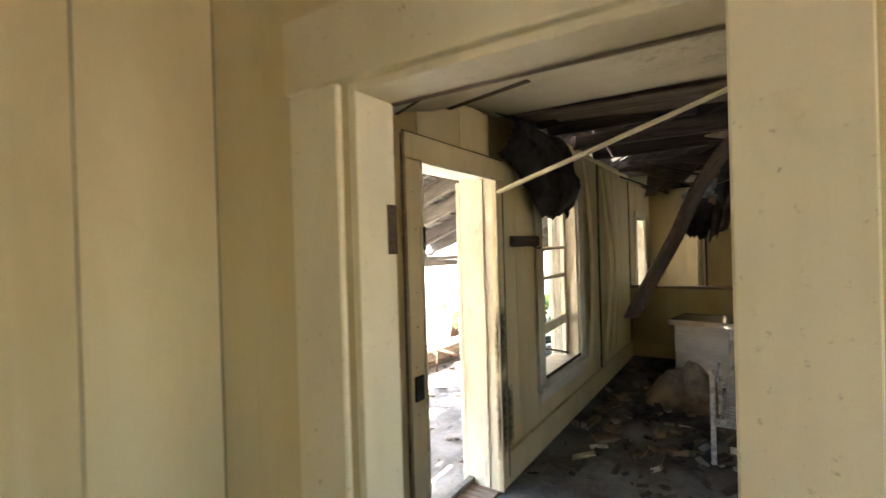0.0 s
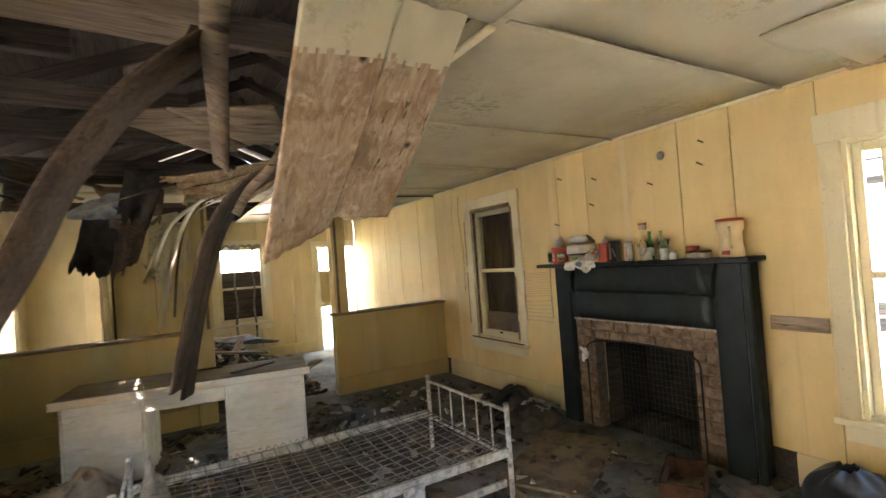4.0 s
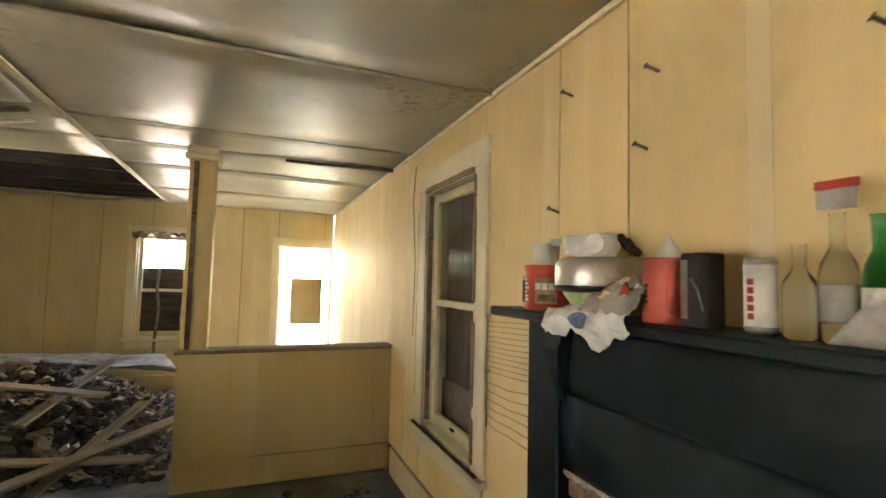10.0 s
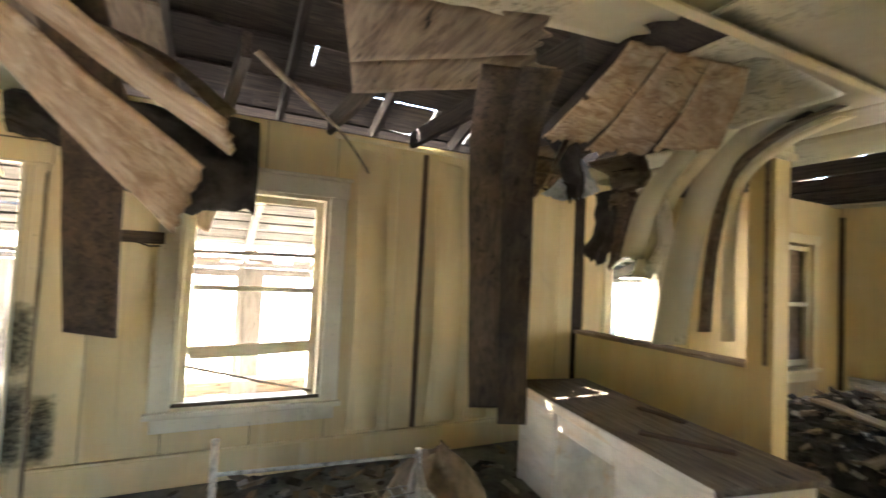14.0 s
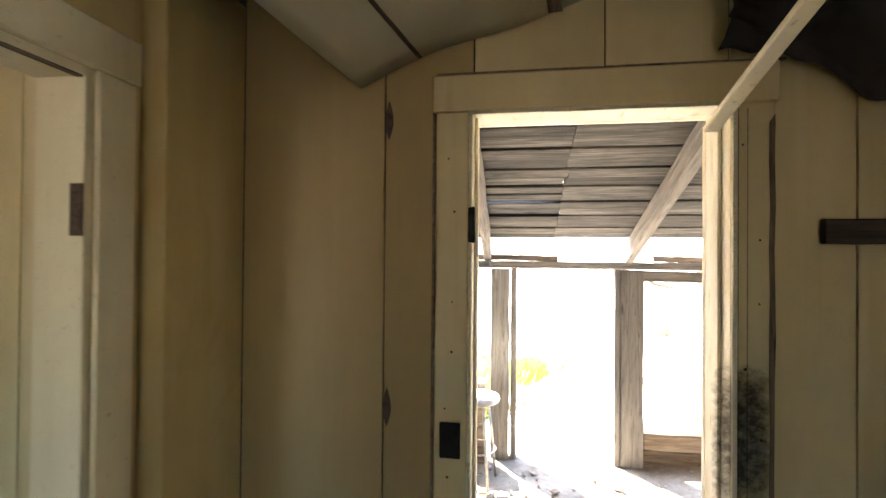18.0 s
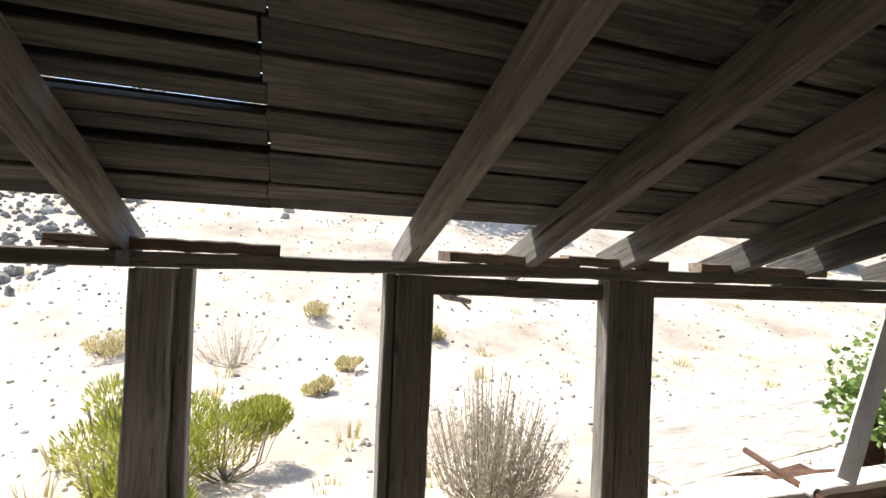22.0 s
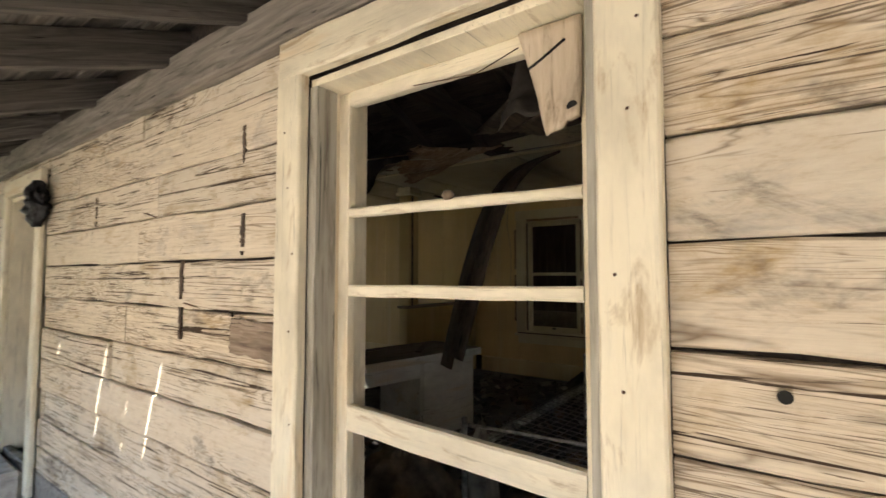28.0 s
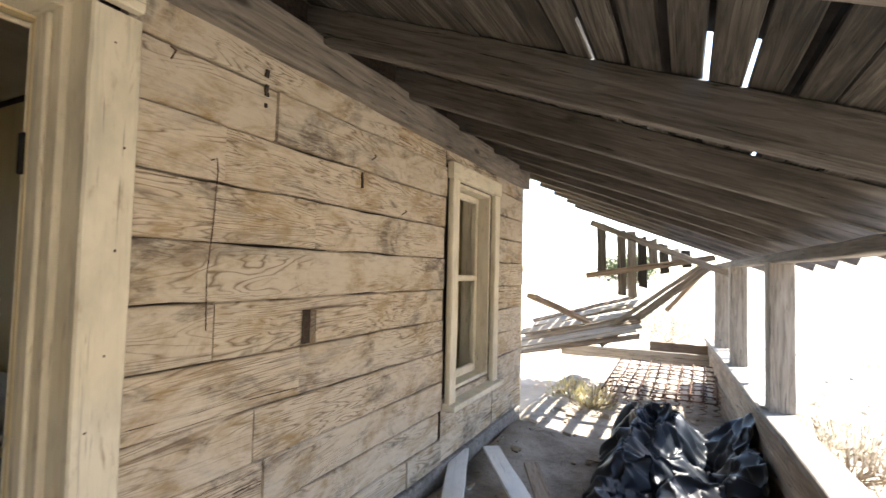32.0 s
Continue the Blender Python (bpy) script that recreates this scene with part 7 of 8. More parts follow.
solo("rubble_heap", sheet_bm(lambda u, v: (0.72 + 2.3 * u, 6.75 + 2.95 * v, heap_z(0.72 + 2.3 * u, 6.75 + 2.95 * v) - 0.02 + 0.06 * noise.noise(Vector((u * 19, v * 23, 4)))), 40, 46), CHAR, "mound of burnt debris in the far room", "rubble", kind="stuff")
litter("rubble_scraps", scatter(3200, 0.75, 3.0, 6.8, 9.6, 0.02, 0.12, 7, heap_z, 0.7), CHAR, "broken charred scraps on the mound", "rubble")
litter("rubble_scraps", scatter(420, 0.75, 3.0, 6.8, 9.6, 0.03, 0.16, 8, heap_z, 0.6), OLDWOOD, "splintered wood on the mound", "rubble")
litter("rubble_scraps", scatter(260, 0.75, 3.0, 7.2, 9.6, 0.03, 0.13, 9, heap_z, 0.6), PAPER, "pale scraps on the mound", "rubble")
for i, (a, b, w_) in enumerate((((2.1, 6.55, 0.12), (3.05, 7.15, 0.34), 0.14), ((1.75, 6.9, 0.22), (2.9, 6.8, 0.16), 0.12), ((2.3, 6.6, 0.05), (2.75, 7.5, 0.4), 0.1), ((1.5, 7.6, 0.62), (2.5, 7.4, 0.5), 0.14), ((2.0, 7.2, 0.35), (2.3, 8.4, 0.62), 0.1))):
    solo("fallen_board", plank_bm((Vector(b) - Vector(a)).length, w_, 0.025, r2, 0.004, 8, 0.02), OLDWOOD, "grey-brown board fallen across the rubble", "board", "fallen boards", m=along(a, b))
solo("fallen_sheet", sheet_bm(quad_sheet((0.9, 9.5, 0.55), (2.6, 9.5, 0.5), (2.9, 8.7, 0.45), (1.3, 8.6, 0.62), 0.05, 0.08, 14, 0.1), 18, 14, 0.01), PAPER, "pale crumpled sheet lying on the mound", "ceiling sheet", "loose ceiling sheets")
for i, (x, y, sx, sy, h, mt, lb) in enumerate(((0.88, 4.66, 0.40, 0.34, 0.36, TANCLOTH, "heap of grey-brown cloth beside the desk"), (1.5, 4.0, 0.35, 0.28, 0.14, CARD, "crumpled brown card on the bed springs side"), (4.2, 4.35, 0.3, 0.25, 0.15, CHAR, "heap of dark rags at the foot of the wall"), (4.30, 4.75, 0.25, 0.3, 0.2, CHAR, "heap of dark rags at the foot of the wall"), (1.25, 4.35, 0.12, 0.10, 0.42, PAPER, "twisted clear plastic scrap standing up"))):
    solo("rag", sheet_bm(lambda u, v, x=x, y=y, sx=sx, sy=sy, h=h: (x + sx * (1 - v) * math.cos(6.2832 * u) * (1 + 0.25 * noise.noise(Vector((math.cos(6.28 * u) * 2, math.sin(6.28 * u) * 2, i)))), y + sy * (1 - v) * math.sin(6.2832 * u), h * (1 - (1 - v) ** 2) * (1 + 0.25 * noise.noise(Vector((math.cos(6.28 * u) * 1.5, math.sin(6.28 * u) * 1.5, v * 2 + i)))) - 0.06 * abs(noise.noise(Vector((math.cos(6.28 * u) * 3, math.sin(6.28 * u) * 3, v * 4)))) + 0.02), 44, 18), mt, lb, "rags")
solo("white_rag", sheet_bm(lambda u, v: (4.18 + 0.22 * u, 4.2 + 0.3 * v, 0.16 + 0.05 * noise.noise(Vector((u * 4, v * 4, 0))) - 0.08 * abs(u - 0.5)), 10, 10, 0.006), PAPER, "pale rag on the dark heap by the hearth", "rag")
solo("floor_board", plank_bm(0.95, 0.6, 0.018, r2, 0.003, 8), CARD, "flat brown panel lying on the floor by the bed", "panel", m=along((3.35, 3.35, 0.02), (4.12, 3.75, 0.03)))
box_t = thing("wooden_box", (4.05, 2.8, 0), "shallow dull red wooden box on the hearth floor", "box", rz=28)
for nm, b in (("bottom", box_bm(-0.2, 0.2, -0.11, 0.11, 0.0, 0.012)), ("side", box_bm(-0.2, 0.2, -0.122, -0.11, 0.0, 0.12, 0.002)), ("side", box_bm(-0.2, 0.2, 0.11, 0.122, 0.0, 0.12, 0.002)), ("end", box_bm(-0.212, -0.2, -0.122, 0.122, 0.0, 0.12, 0.002)), ("end", box_bm(0.2, 0.212, -0.122, 0.122, 0.0, 0.12, 0.002))):
    part(nm, b, RUST if nm != "bottom" else CARD, box_t, local=True)
solo("rubbish_bag", sheet_bm(lambda u, v: (4.35 + 0.22 * math.cos(6.2832 * u) * math.sin(math.pi * (0.08 + 0.9 * v)) * (1 + 0.2 * noise.noise(Vector((u * 5, v * 5, 3)))), 2.08 + 0.2 * math.sin(6.2832 * u) * math.sin(math.pi * (0.08 + 0.9 * v)), 0.30 - 0.30 * v + 0.04 * noise.noise(Vector((math.cos(6.28 * u) * 3, math.sin(6.28 * u) * 3, v * 4)))), 26, 16), BLACKPL, "crumpled dark rubbish bag below the bright window", "rubbish bag")

# door leaf leaning on the partition, with a stick and a shovel blade
leaf = thing("panel_door", (2.35, 1.0, 0), "grey panelled door leaf leaning on its side against the partition", "door leaf")


def leafp(name, x0, x1, z0, z1, t, label=""):
    return part(name, box_bm(x0, x1, -t / 2, t / 2, z0, z1, 0.004), WHITEWOOD if not label else DARKBOARD, leaf, label, m=along((1.55, 1.18, 0.03), (3.3, 1.2, 0.03), up=(0, -0.5, 0.66)))


for x0, x1, z0, z1 in ((0, 1.75, 0, 0.1), (0, 1.75, 0.62, 0.74), (0, 0.12, 0.1, 0.62), (1.63, 1.75, 0.1, 0.62), (1.08, 1.2, 0.1, 0.62)):
    leafp("stile", x0, x1, z0, z1, 0.035)
for x0, x1 in ((0.12, 0.425), (0.455, 0.74), (0.77, 1.08)):
    leafp("panel_board", x0, x1, 0.1, 0.62, 0.014)
solo("stick", tube_bm([(1.68, 0.86, 0.35), (1.52, 0.70, 1.2)], 0.014, 7), OLDWOOD, "wooden stick leaning on the door leaf", "stick")
sh = thing("shovel", (W - 0.03, 0.97, 0.6), "dark shovel blade hung on the yellow wall", "shovel")
part("blade", sheet_bm(lambda u, v: (W - 0.012 - 0.02 * math.sin(math.pi * u), 0.97 + (u - 0.5) * 0.2 * (1 - 0.75 * max(0, v - 0.55) ** 1.0), 0.72 - 0.24 * v), 8, 10, 0.003), IRON, sh)
part("socket", tube_bm([(W - 0.02, 0.97, 0.72), (W - 0.02, 0.97, 0.80)], 0.018, 8), IRON, sh)
patch = thing("bare_patch", (0.9, 0.585, 2.2), "bare brown patch where the paint board is torn off above the doorway", "wall patch", kind="structure")
part("lath_backing", box_bm(0.66, 1.22, 0.5855, 0.589, 2.135, 2.33), DARKSTRIP, patch)
for i in range(3):
    part("lath", plank_bm(0.55, 0.05, 0.008, r2, 0.004, 6, 0.02), OLDWOOD, patch, m=along((0.665, 0.593, 2.165 + 0.062 * i), (1.215, 0.593, 2.167 + 0.062 * i), up=(0, 1, 0)))

# dark seams along the sagging sheets over the porch door
for v, u1, w_ in ((0.17, 0.42, 0.014), (0.52, 0.2, 0.045)):
    part("dark_strip", ribbon([Vector(sag_sheet(u1 * i / 8 + 0.004, v)) - Vector((0, 0, 0.016)) for i in range(9)], w_, 0.005, 0, 24, (0, 1, 0)), DARKSTRIP, bat, "dark open seam strip")

# wall panels that have buckled off the porch wall
for y, w_, b_ in ((4.42, 0.24, 0.05), (5.08, 0.26, 0.075), (5.42, 0.22, 0.05)):
    hang("buckled_panel", ((0.012, y, 0.24), (0.012 + b_ * 0.8, y + 0.01, 0.9), (0.012 + b_, y, 1.5), (0.012 + b_ * 0.4, y - 0.01, 2.1), (0.012, y, 2.38)), w_, YELLOW_PALE, "yellow painted wall panel buckled away from the studs", "wall panel", 0.008, 0.12, (0, 1, 0), "buckled wall panels", 20)

solo("torn_flap", sheet_bm(quad_sheet((2.75, 1.62, 2.365), (3.25, 1.5, 2.37), (3.35, 1.12, 2.27), (2.95, 1.05, 2.22), 0.02, 0.02, 9, 0.12), 12, 12, 0.008), FIBRE, "torn brown ceiling sheet curling down by the partition", "ceiling sheet")

# nail heads and small holes in the porch casings and sidings
nr = random.Random(91)
nails = thing("casing_nails", (-0.28, 2.8, 1.0), "rusty nail heads along the porch door and window casings", "nails", kind="structure")
for y in (D1[0] - 0.07, D1[1] + 0.07, PW[0] - 0.062, PW[1] + 0.062):
    for k in range(7):
        z = 0.35 + 0.25 * k + nr.uniform(-0.06, 0.06)
        part("nail_head", lathe_bm([(nr.uniform(0.0025, 0.004), 0), (0.002, 0.002)], 8, Matrix.Translation((-0.2845, y + nr.uniform(-0.04, 0.04), z)) @ pose(0, 0, 0, 0, -90, 0)), RUST, nails)
for y in (D1[0] - 0.06, D1[1] + 0.06):
    for k in range(8):
        z = 0.3 + 0.22 * k + nr.uniform(-0.06, 0.06)
        part("nail_head", lathe_bm([(nr.uniform(0.003, 0.005), 0), (0.002, 0.002)], 8, Matrix.Translation((0.0245, y + nr.uniform(-0.04, 0.04), z)) @ pose(0, 0, 0, 0, 90, 0)), IRON, nails)


# ---- plants ----
def mat_leaf(name, a, b, c):
    k = Mat(name, 0.7, 0, 0.25)
    geo = k.n.new("ShaderNodeNewGeometry")
    k.color(k.ramp(geo.outputs["Random Per Island"], (0.0, a), (0.5, b), (1.0, c)))
    tr = k.n.new("ShaderNodeBsdfTranslucent")
    mx = k.n.new("ShaderNodeMixShader")
    mx.inputs[0].default_value = 0.3
    k.l.new(k.b.inputs["Base Color"].links[0].from_socket, tr.inputs["Color"])
    k.l.new(k.b.outputs[0], mx.inputs[1])
    k.l.new(tr.outputs[0], mx.inputs[2])
    k.l.new(mx.outputs[0], k.n["Material Output"].inputs["Surface"])
    return k.m


RABBIT = mat_leaf("rabbitbrush_green", (0.24, 0.28, 0.05), (0.36, 0.39, 0.08), (0.52, 0.48, 0.13))
SAGE = mat_leaf("sagebrush_grey", (0.40, 0.38, 0.29), (0.50, 0.47, 0.37), (0.58, 0.54, 0.44))
VINE = mat_leaf("vine_green", (0.09, 0.15, 0.04), (0.15, 0.23, 0.06), (0.27, 0.36, 0.11))
JUNIPER = mat_leaf("juniper_green", (0.05, 0.07, 0.035), (0.08, 0.10, 0.05), (0.12, 0.14, 0.07))
DRYGRASS = mat_leaf("dry_yellow_grass", (0.46, 0.39, 0.16), (0.54, 0.46, 0.22), (0.60, 0.54, 0.34))
TWIG = mat_plain("dry_twigs", (0.30, 0.24, 0.17), 0.95, 0, 0.4, 20)


def leaves(n, centre, size, leaf, seed, long=1.6, up=0.0, inside=0.35, lobes=5):
    """Leaf blades filling an uneven lobed crown; each blade is an island of its own."""
    r = random.Random(seed)
    c = Vector(centre)
    lob = [(Vector((r.uniform(-0.6, 0.6) * size[0], r.uniform(-0.6, 0.6) * size[1], r.uniform(-0.35, 0.55) * size[2])), r.uniform(0.4, 0.7)) for _ in range(lobes)]
    vs, fs = [], []
    for _ in range(n):
        o, k_ = lob[r.randrange(lobes)]
        d = Vector((r.gauss(0, 1), r.gauss(0, 1), r.gauss(0, 1))).normalized() * (r.uniform(inside, 1) ** 0.6) * k_
        p = c + o + Vector((d.x * size[0], d.y * size[1], d.z * size[2]))
        ax = Vector((d.x, d.y, d.z * 0.5 + up + r.uniform(-0.3, 0.3))).normalized() if up else Vector((r.gauss(0, 1), r.gauss(0, 1), r.gauss(0, 0.6))).normalized()
        sd = ax.cross(Vector((r.gauss(0, 1), r.gauss(0, 1), r.gauss(0, 1)))).normalized()
        s = leaf * r.uniform(0.6, 1.35)
        b0 = len(vs)
        vs += [p - ax * s * long / 2, p + sd * s / 2, p + ax * s * long / 2, p - sd * s / 2]
        fs.append((b0, b0 + 1, b0 + 2, b0 + 3))
    me = bpy.data.meshes.new("leaves")
    me.from_pydata(vs, [], fs)
    return me


def stems(base, n, h, spread, r0, seed, bend=0.3):
    r = random.Random(seed)
    out = []
    for _ in range(n):
        a, q = r.uniform(0, 6.283), r.uniform(0.2, 1) * spread
        b = Vector(base) + Vector((r.uniform(-0.06, 0.06), r.uniform(-0.06, 0.06), -0.03))
        tip = b + Vector((q * math.cos(a), q * math.sin(a), h * r.uniform(0.7, 1.0)))
        mid = b.lerp(tip, 0.5) + Vector((bend * q * math.cos(a), bend * q * math.sin(a), -bend * h * 0.25))
        out.append(tube_bm([b, mid, tip], r0 * r.uniform(0.6, 1.2), 4))
    return join_bm(*out)


def bush(name, base, size, n, leaf, mt, label, seed, stem=24, long=2.6, up=0.6, cat="bush", group=""):
    z = ground_z(base[0], base[1])
    t = thing(name, (base[0], base[1], z), label, cat, group)
    sc = part("twig_core", stems((base[0], base[1], z), stem, size[2] * 1.5, max(size[0], size[1]) * 0.9, 0.008, seed), TWIG, t)
    tagged(sc, "thin dry stems", kind="stuff")
    me = leaves(n, (base[0], base[1], z + size[2] * 0.75), size, leaf, seed, long, up)
    me.materials.append(mt)
    part("foliage", None, None, t, data=me)
    return t


bush("rabbitbrush", (-4.9, 1.55), (0.62, 0.62, 0.42), 9000, 0.013, RABBIT, "yellow-green rabbitbrush beside the porch steps", 1, long=5)
bush("rabbitbrush", (-4.3, 1.0), (0.5, 0.5, 0.34), 6000, 0.013, RABBIT, "fresh green bush beside the porch steps", 2, long=5)
for i, (x, y, s_) in enumerate(((-9.5, 4.2, 0.4), (-10.5, 5.2, 0.34), (-11.5, 2.6, 0.4), (-8.6, 3.1, 0.26), (-13, 9, 0.45), (-9, 9.5, 0.3), (-14, 5.5, 0.4), (-12, 12, 0.4), (-10, -1, 0.4), (-7.4, 2.5, 0.22))):
    bush("yellow_shrub", (x, y), (s_, s_, s_ * 0.6), 900, 0.02, DRYGRASS, "small dry yellow shrub on the pale slope", 100 + i, 14, 4, group="shrubs on the slope")
bush("rabbitbrush", (-5.6, 0.6), (0.5, 0.5, 0.42), 2200, 0.018, RABBIT, "yellow-green rabbitbrush in the yard", 3, long=5)


def sagebrush(base, h, spread, n, seed):
    """Fine upright grey shoots, each with small leaves."""
    z = ground_z(base[0], base[1])
    t = thing("sagebrush", (base[0], base[1], z), "tall feathery grey sagebrush outside the porch rail", "bush")
    r = random.Random(seed)
    out, vs, fs = [], [], []
    for _ in range(n):
        a, q = r.uniform(0, 6.283), spread * r.uniform(0.05, 1) ** 0.7
        b = Vector((base[0], base[1], z - 0.02))
        hh = h * r.uniform(0.55, 1.0) * (1 - 0.35 * q / spread)
        tip = b + Vector((q * math.cos(a), q * math.sin(a), hh))
        mid = b.lerp(tip, 0.45) + Vector((0.2 * q * math.cos(a), 0.2 * q * math.sin(a), -0.1 * hh))
        out.append(tube_bm([b, mid, tip], 0.0028, 3))
        for k_ in range(34):
            w = r.uniform(0.25, 1.0)
            p = b.lerp(mid, w * 2) if w < 0.5 else mid.lerp(tip, (w - 0.5) * 2)
            ax = ((tip - mid).normalized() + Vector((r.gauss(0, 0.5), r.gauss(0, 0.5), r.gauss(0, 0.3)))).normalized()
            sd = ax.orthogonal().normalized()
            s = r.uniform(0.02, 0.05)
            b0 = len(vs)
            vs += [p, p + ax * s * 0.5 + sd * 0.004, p + ax * s, p + ax * s * 0.5 - sd * 0.004]
            fs.append((b0, b0 + 1, b0 + 2, b0 + 3))
    tagged(part("shoot_core", join_bm(*out), TWIG, t), "fine grey shoots", kind="stuff")
    me = bpy.data.meshes.new("sage_leaves")
    me.from_pydata(vs, [], fs)
    me.materials.append(SAGE)
    part("foliage", None, None, t, data=me)


sagebrush((-3.42, 3.42), 1.12, 0.52, 190, 4)
sagebrush((-3.62, 3.8), 0.75, 0.42, 70, 5)
sagebrush((-9.0, 1.2), 1.0, 0.9, 60, 6)

# tufts and stones over the yard and hillside
rt = random.Random(31)
vs, fs = [], []
for i in range(330):
    d = rt.uniform(0, 1) ** 1.6
    x, y = -4.2 - 38 * d, rt.uniform(-16, 30)
    z = ground_z(x, y)
    s = rt.uniform(0.08, 0.24)
    for b in range(26):
        a, q = rt.uniform(0, 6.283), s * rt.uniform(0.1, 0.8)
        p = Vector((x + 0.12 * math.cos(a), y + 0.12 * math.sin(a), z - 0.02))
        tip = p + Vector((q * math.cos(a), q * math.sin(a), s * rt.uniform(0.6, 1.3)))
        sd = Vector((-math.sin(a), math.cos(a), 0)) * 0.03 * s * 2
        b0 = len(vs)
        vs += [p - sd, p + sd, tip]
        fs.append((b0, b0 + 1, b0 + 2))
me = bpy.data.meshes.new("tufts")
me.from_pydata(vs, [], fs)
me.materials.append(DRYGRASS)
tagged(new("dry_grass", me), "dry yellow grass tufts over the yard and hillside", "grass", kind="stuff")


def pebble_mesh(n, x0, x1, y0, y1, smin, smax, seed, power=1.5):
    r = random.Random(seed)
    ico = bmesh.new()
    bmesh.ops.create_icosphere(ico, subdivisions=1, radius=1)
    iv = [v.co.copy() for v in ico.verts]
    fi = [[v.index for v in f.verts] for f in ico.faces]
    ico.free()
    vs, fs = [], []
    for _ in range(n):
        x = x1 + (x0 - x1) * r.uniform(0, 1) ** power
        y = r.uniform(y0, y1)
        s = r.uniform(smin, smax) * r.uniform(0.4, 1)
        m = Matrix.Translation((x, y, ground_z(x, y) + s * 0.15)) @ Euler((r.uniform(0, 6), r.uniform(0, 6), r.uniform(0, 6))).to_matrix().to_4x4() @ Matrix.Diagonal((s, s * r.uniform(0.6, 1), s * r.uniform(0.4, 0.8), 1))
        b0 = len(vs)
        vs += [m @ (v * r.uniform(0.8, 1.15)) for v in iv]
        fs += [[b0 + i for i in f] for f in fi]
    me = bpy.data.meshes.new("stones")
    me.from_pydata(vs, [], fs)
    return me


litter("stones", pebble_mesh(4200, -30, -3.0, -10, 24, 0.015, 0.075, 12), STONE, "loose stones over the pale soil", "stones")
litter("stones", pebble_mesh(1500, -26, -13.0, -16, -3.6, 0.08, 0.26, 18, 1.1), DARKSTONE, "dark broken rocks on the slope", "rocks")
litter("stones", pebble_mesh(420, -24, -9, -3.4, 14, 0.025, 0.085, 19, 1.0), DARKSTONE, "dark scattered stones on the slope", "stones")
litter("stones", pebble_mesh(150, -60, -20, -30, 50, 0.15, 0.5, 13, 1.0), STONE, "rocks on the hillside", "stones")
litter("porch_debris", pebble_mesh(500, -2.4, -0.3, -3.5, 9.2, 0.006, 0.03, 14, 1.0), STONE, "clods and gravel on the porch dirt", "gravel")
me = scatter(420, -2.3, -0.3, -3.5, 9.0, 0.02, 0.11, 15, lambda x, y: ground_z(x, y), 0.3)
litter("porch_debris", me, TWIG, "twigs and splinters on the porch dirt", "litter")


litter("porch_debris", scatter(220, -2.35, -0.35, 5.0, 9.2, 0.03, 0.12, 16, lambda x, y: ground_z(x, y), 0.5), CHAR, "dark broken sticks and rubbish on the shaded porch dirt", "litter")
litter("porch_debris", scatter(420, -2.35, -0.35, 4.6, 9.2, 0.02, 0.10, 17, lambda x, y: ground_z(x, y), 0.5), OLDWOOD, "grey wood scraps on the shaded porch dirt", "litter")


def tree(name, x, y, h, w, seed, label):
    z = ground_z(x, y)
    t = thing(name, (x, y, z), label, "tree", "hillside junipers")
    r = random.Random(seed)
    part("trunk", tube_bm([(x, y, z - 0.3), (x + 0.1, y, z + h * 0.3), (x - 0.05, y + 0.1, z + h * 0.75)], 0.05 * h, 7), TWIG, t)
    part("limbs", join_bm(*[tube_bm([(x, y, z + h * (0.15 + 0.06 * i)), (x + w * 0.3 * math.cos(i * 2.1), y + w * 0.3 * math.sin(i * 2.1), z + h * (0.35 + 0.06 * i))], 0.014 * h, 5) for i in range(7)]), TWIG, t)
    me = leaves(3800, (x, y, z + h * 0.55), (w * 0.5, w * 0.5, h * 0.5), 0.05 * h, seed, 1.5, 0, 0.3, 11)
    me.materials.append(JUNIPER)
    part("crown", None, None, t, data=me)


for i, (x, y, h, w) in enumerate(((-25, 10.9, 3.6, 7.0), (-28, 23.5, 3.4, 4.5), (-36, 4, 4, 5), (-19, 12.5, 1.2, 1.6), (-42, 30, 5, 6), (-38, -8, 4, 5), (-17, 28, 3.5, 5), (-8, 34, 4, 7), (3.0, -44, 3.2, 5))):
    tree("juniper", x, y, h, w, 40 + i, "dark green juniper tree on the dry slope")

litter("porch_straw", leaves(520, (-1.9, 6.3, ground_z(-1.9, 6.3) + 0.02), (0.55, 1.9, 0.03), 0.010, 333, 9.0, 0, 0.0, 12), TWIG, "dry grey straw and twigs strewn on the porch dirt", "straw")

solo("flat_board", plank_bm(0.88, 0.42, 0.025, r2, 0.003, 6, 0.01), PALEWOOD, "flat grey board lying on the porch dirt", "board", m=along((-0.73, 6.21, -0.105), (-0.46, 5.38, -0.105)))

# vines over the far end of the porch
vine = thing("vine", (-2.5, 7.2, -0.3), "green creeper climbing the far porch posts and hanging from the beam", "vine")
for i, (c, s, n) in enumerate((((-2.65, 6.7, 0.55), (0.26, 0.42, 0.7), 750), ((-2.45, 7.6, 1.15), (0.2, 0.45, 0.3), 900), ((-3.1, 7.6, 0.45), (0.5, 1.2, 0.8), 2500), ((-2.32, 7.15, 1.05), (0.16, 0.22, 0.5), 700), ((-2.38, 6.75, 0.3), (0.2, 0.3, 0.55), 700), ((-2.75, 6.2, 0.35), (0.25, 0.35, 0.5), 350), ((-3.0, 9.2, 0.6), (0.5, 0.7, 0.8), 2000), ((-2.6, 8.6, 0.55), (0.35, 0.7, 0.7), 1800))):
    me = leaves(n, c, s, 0.05, 60 + i, 1.3, 0, 0.2, 8)
    me.materials.append(VINE)
    part("foliage", None, None, vine, data=me)
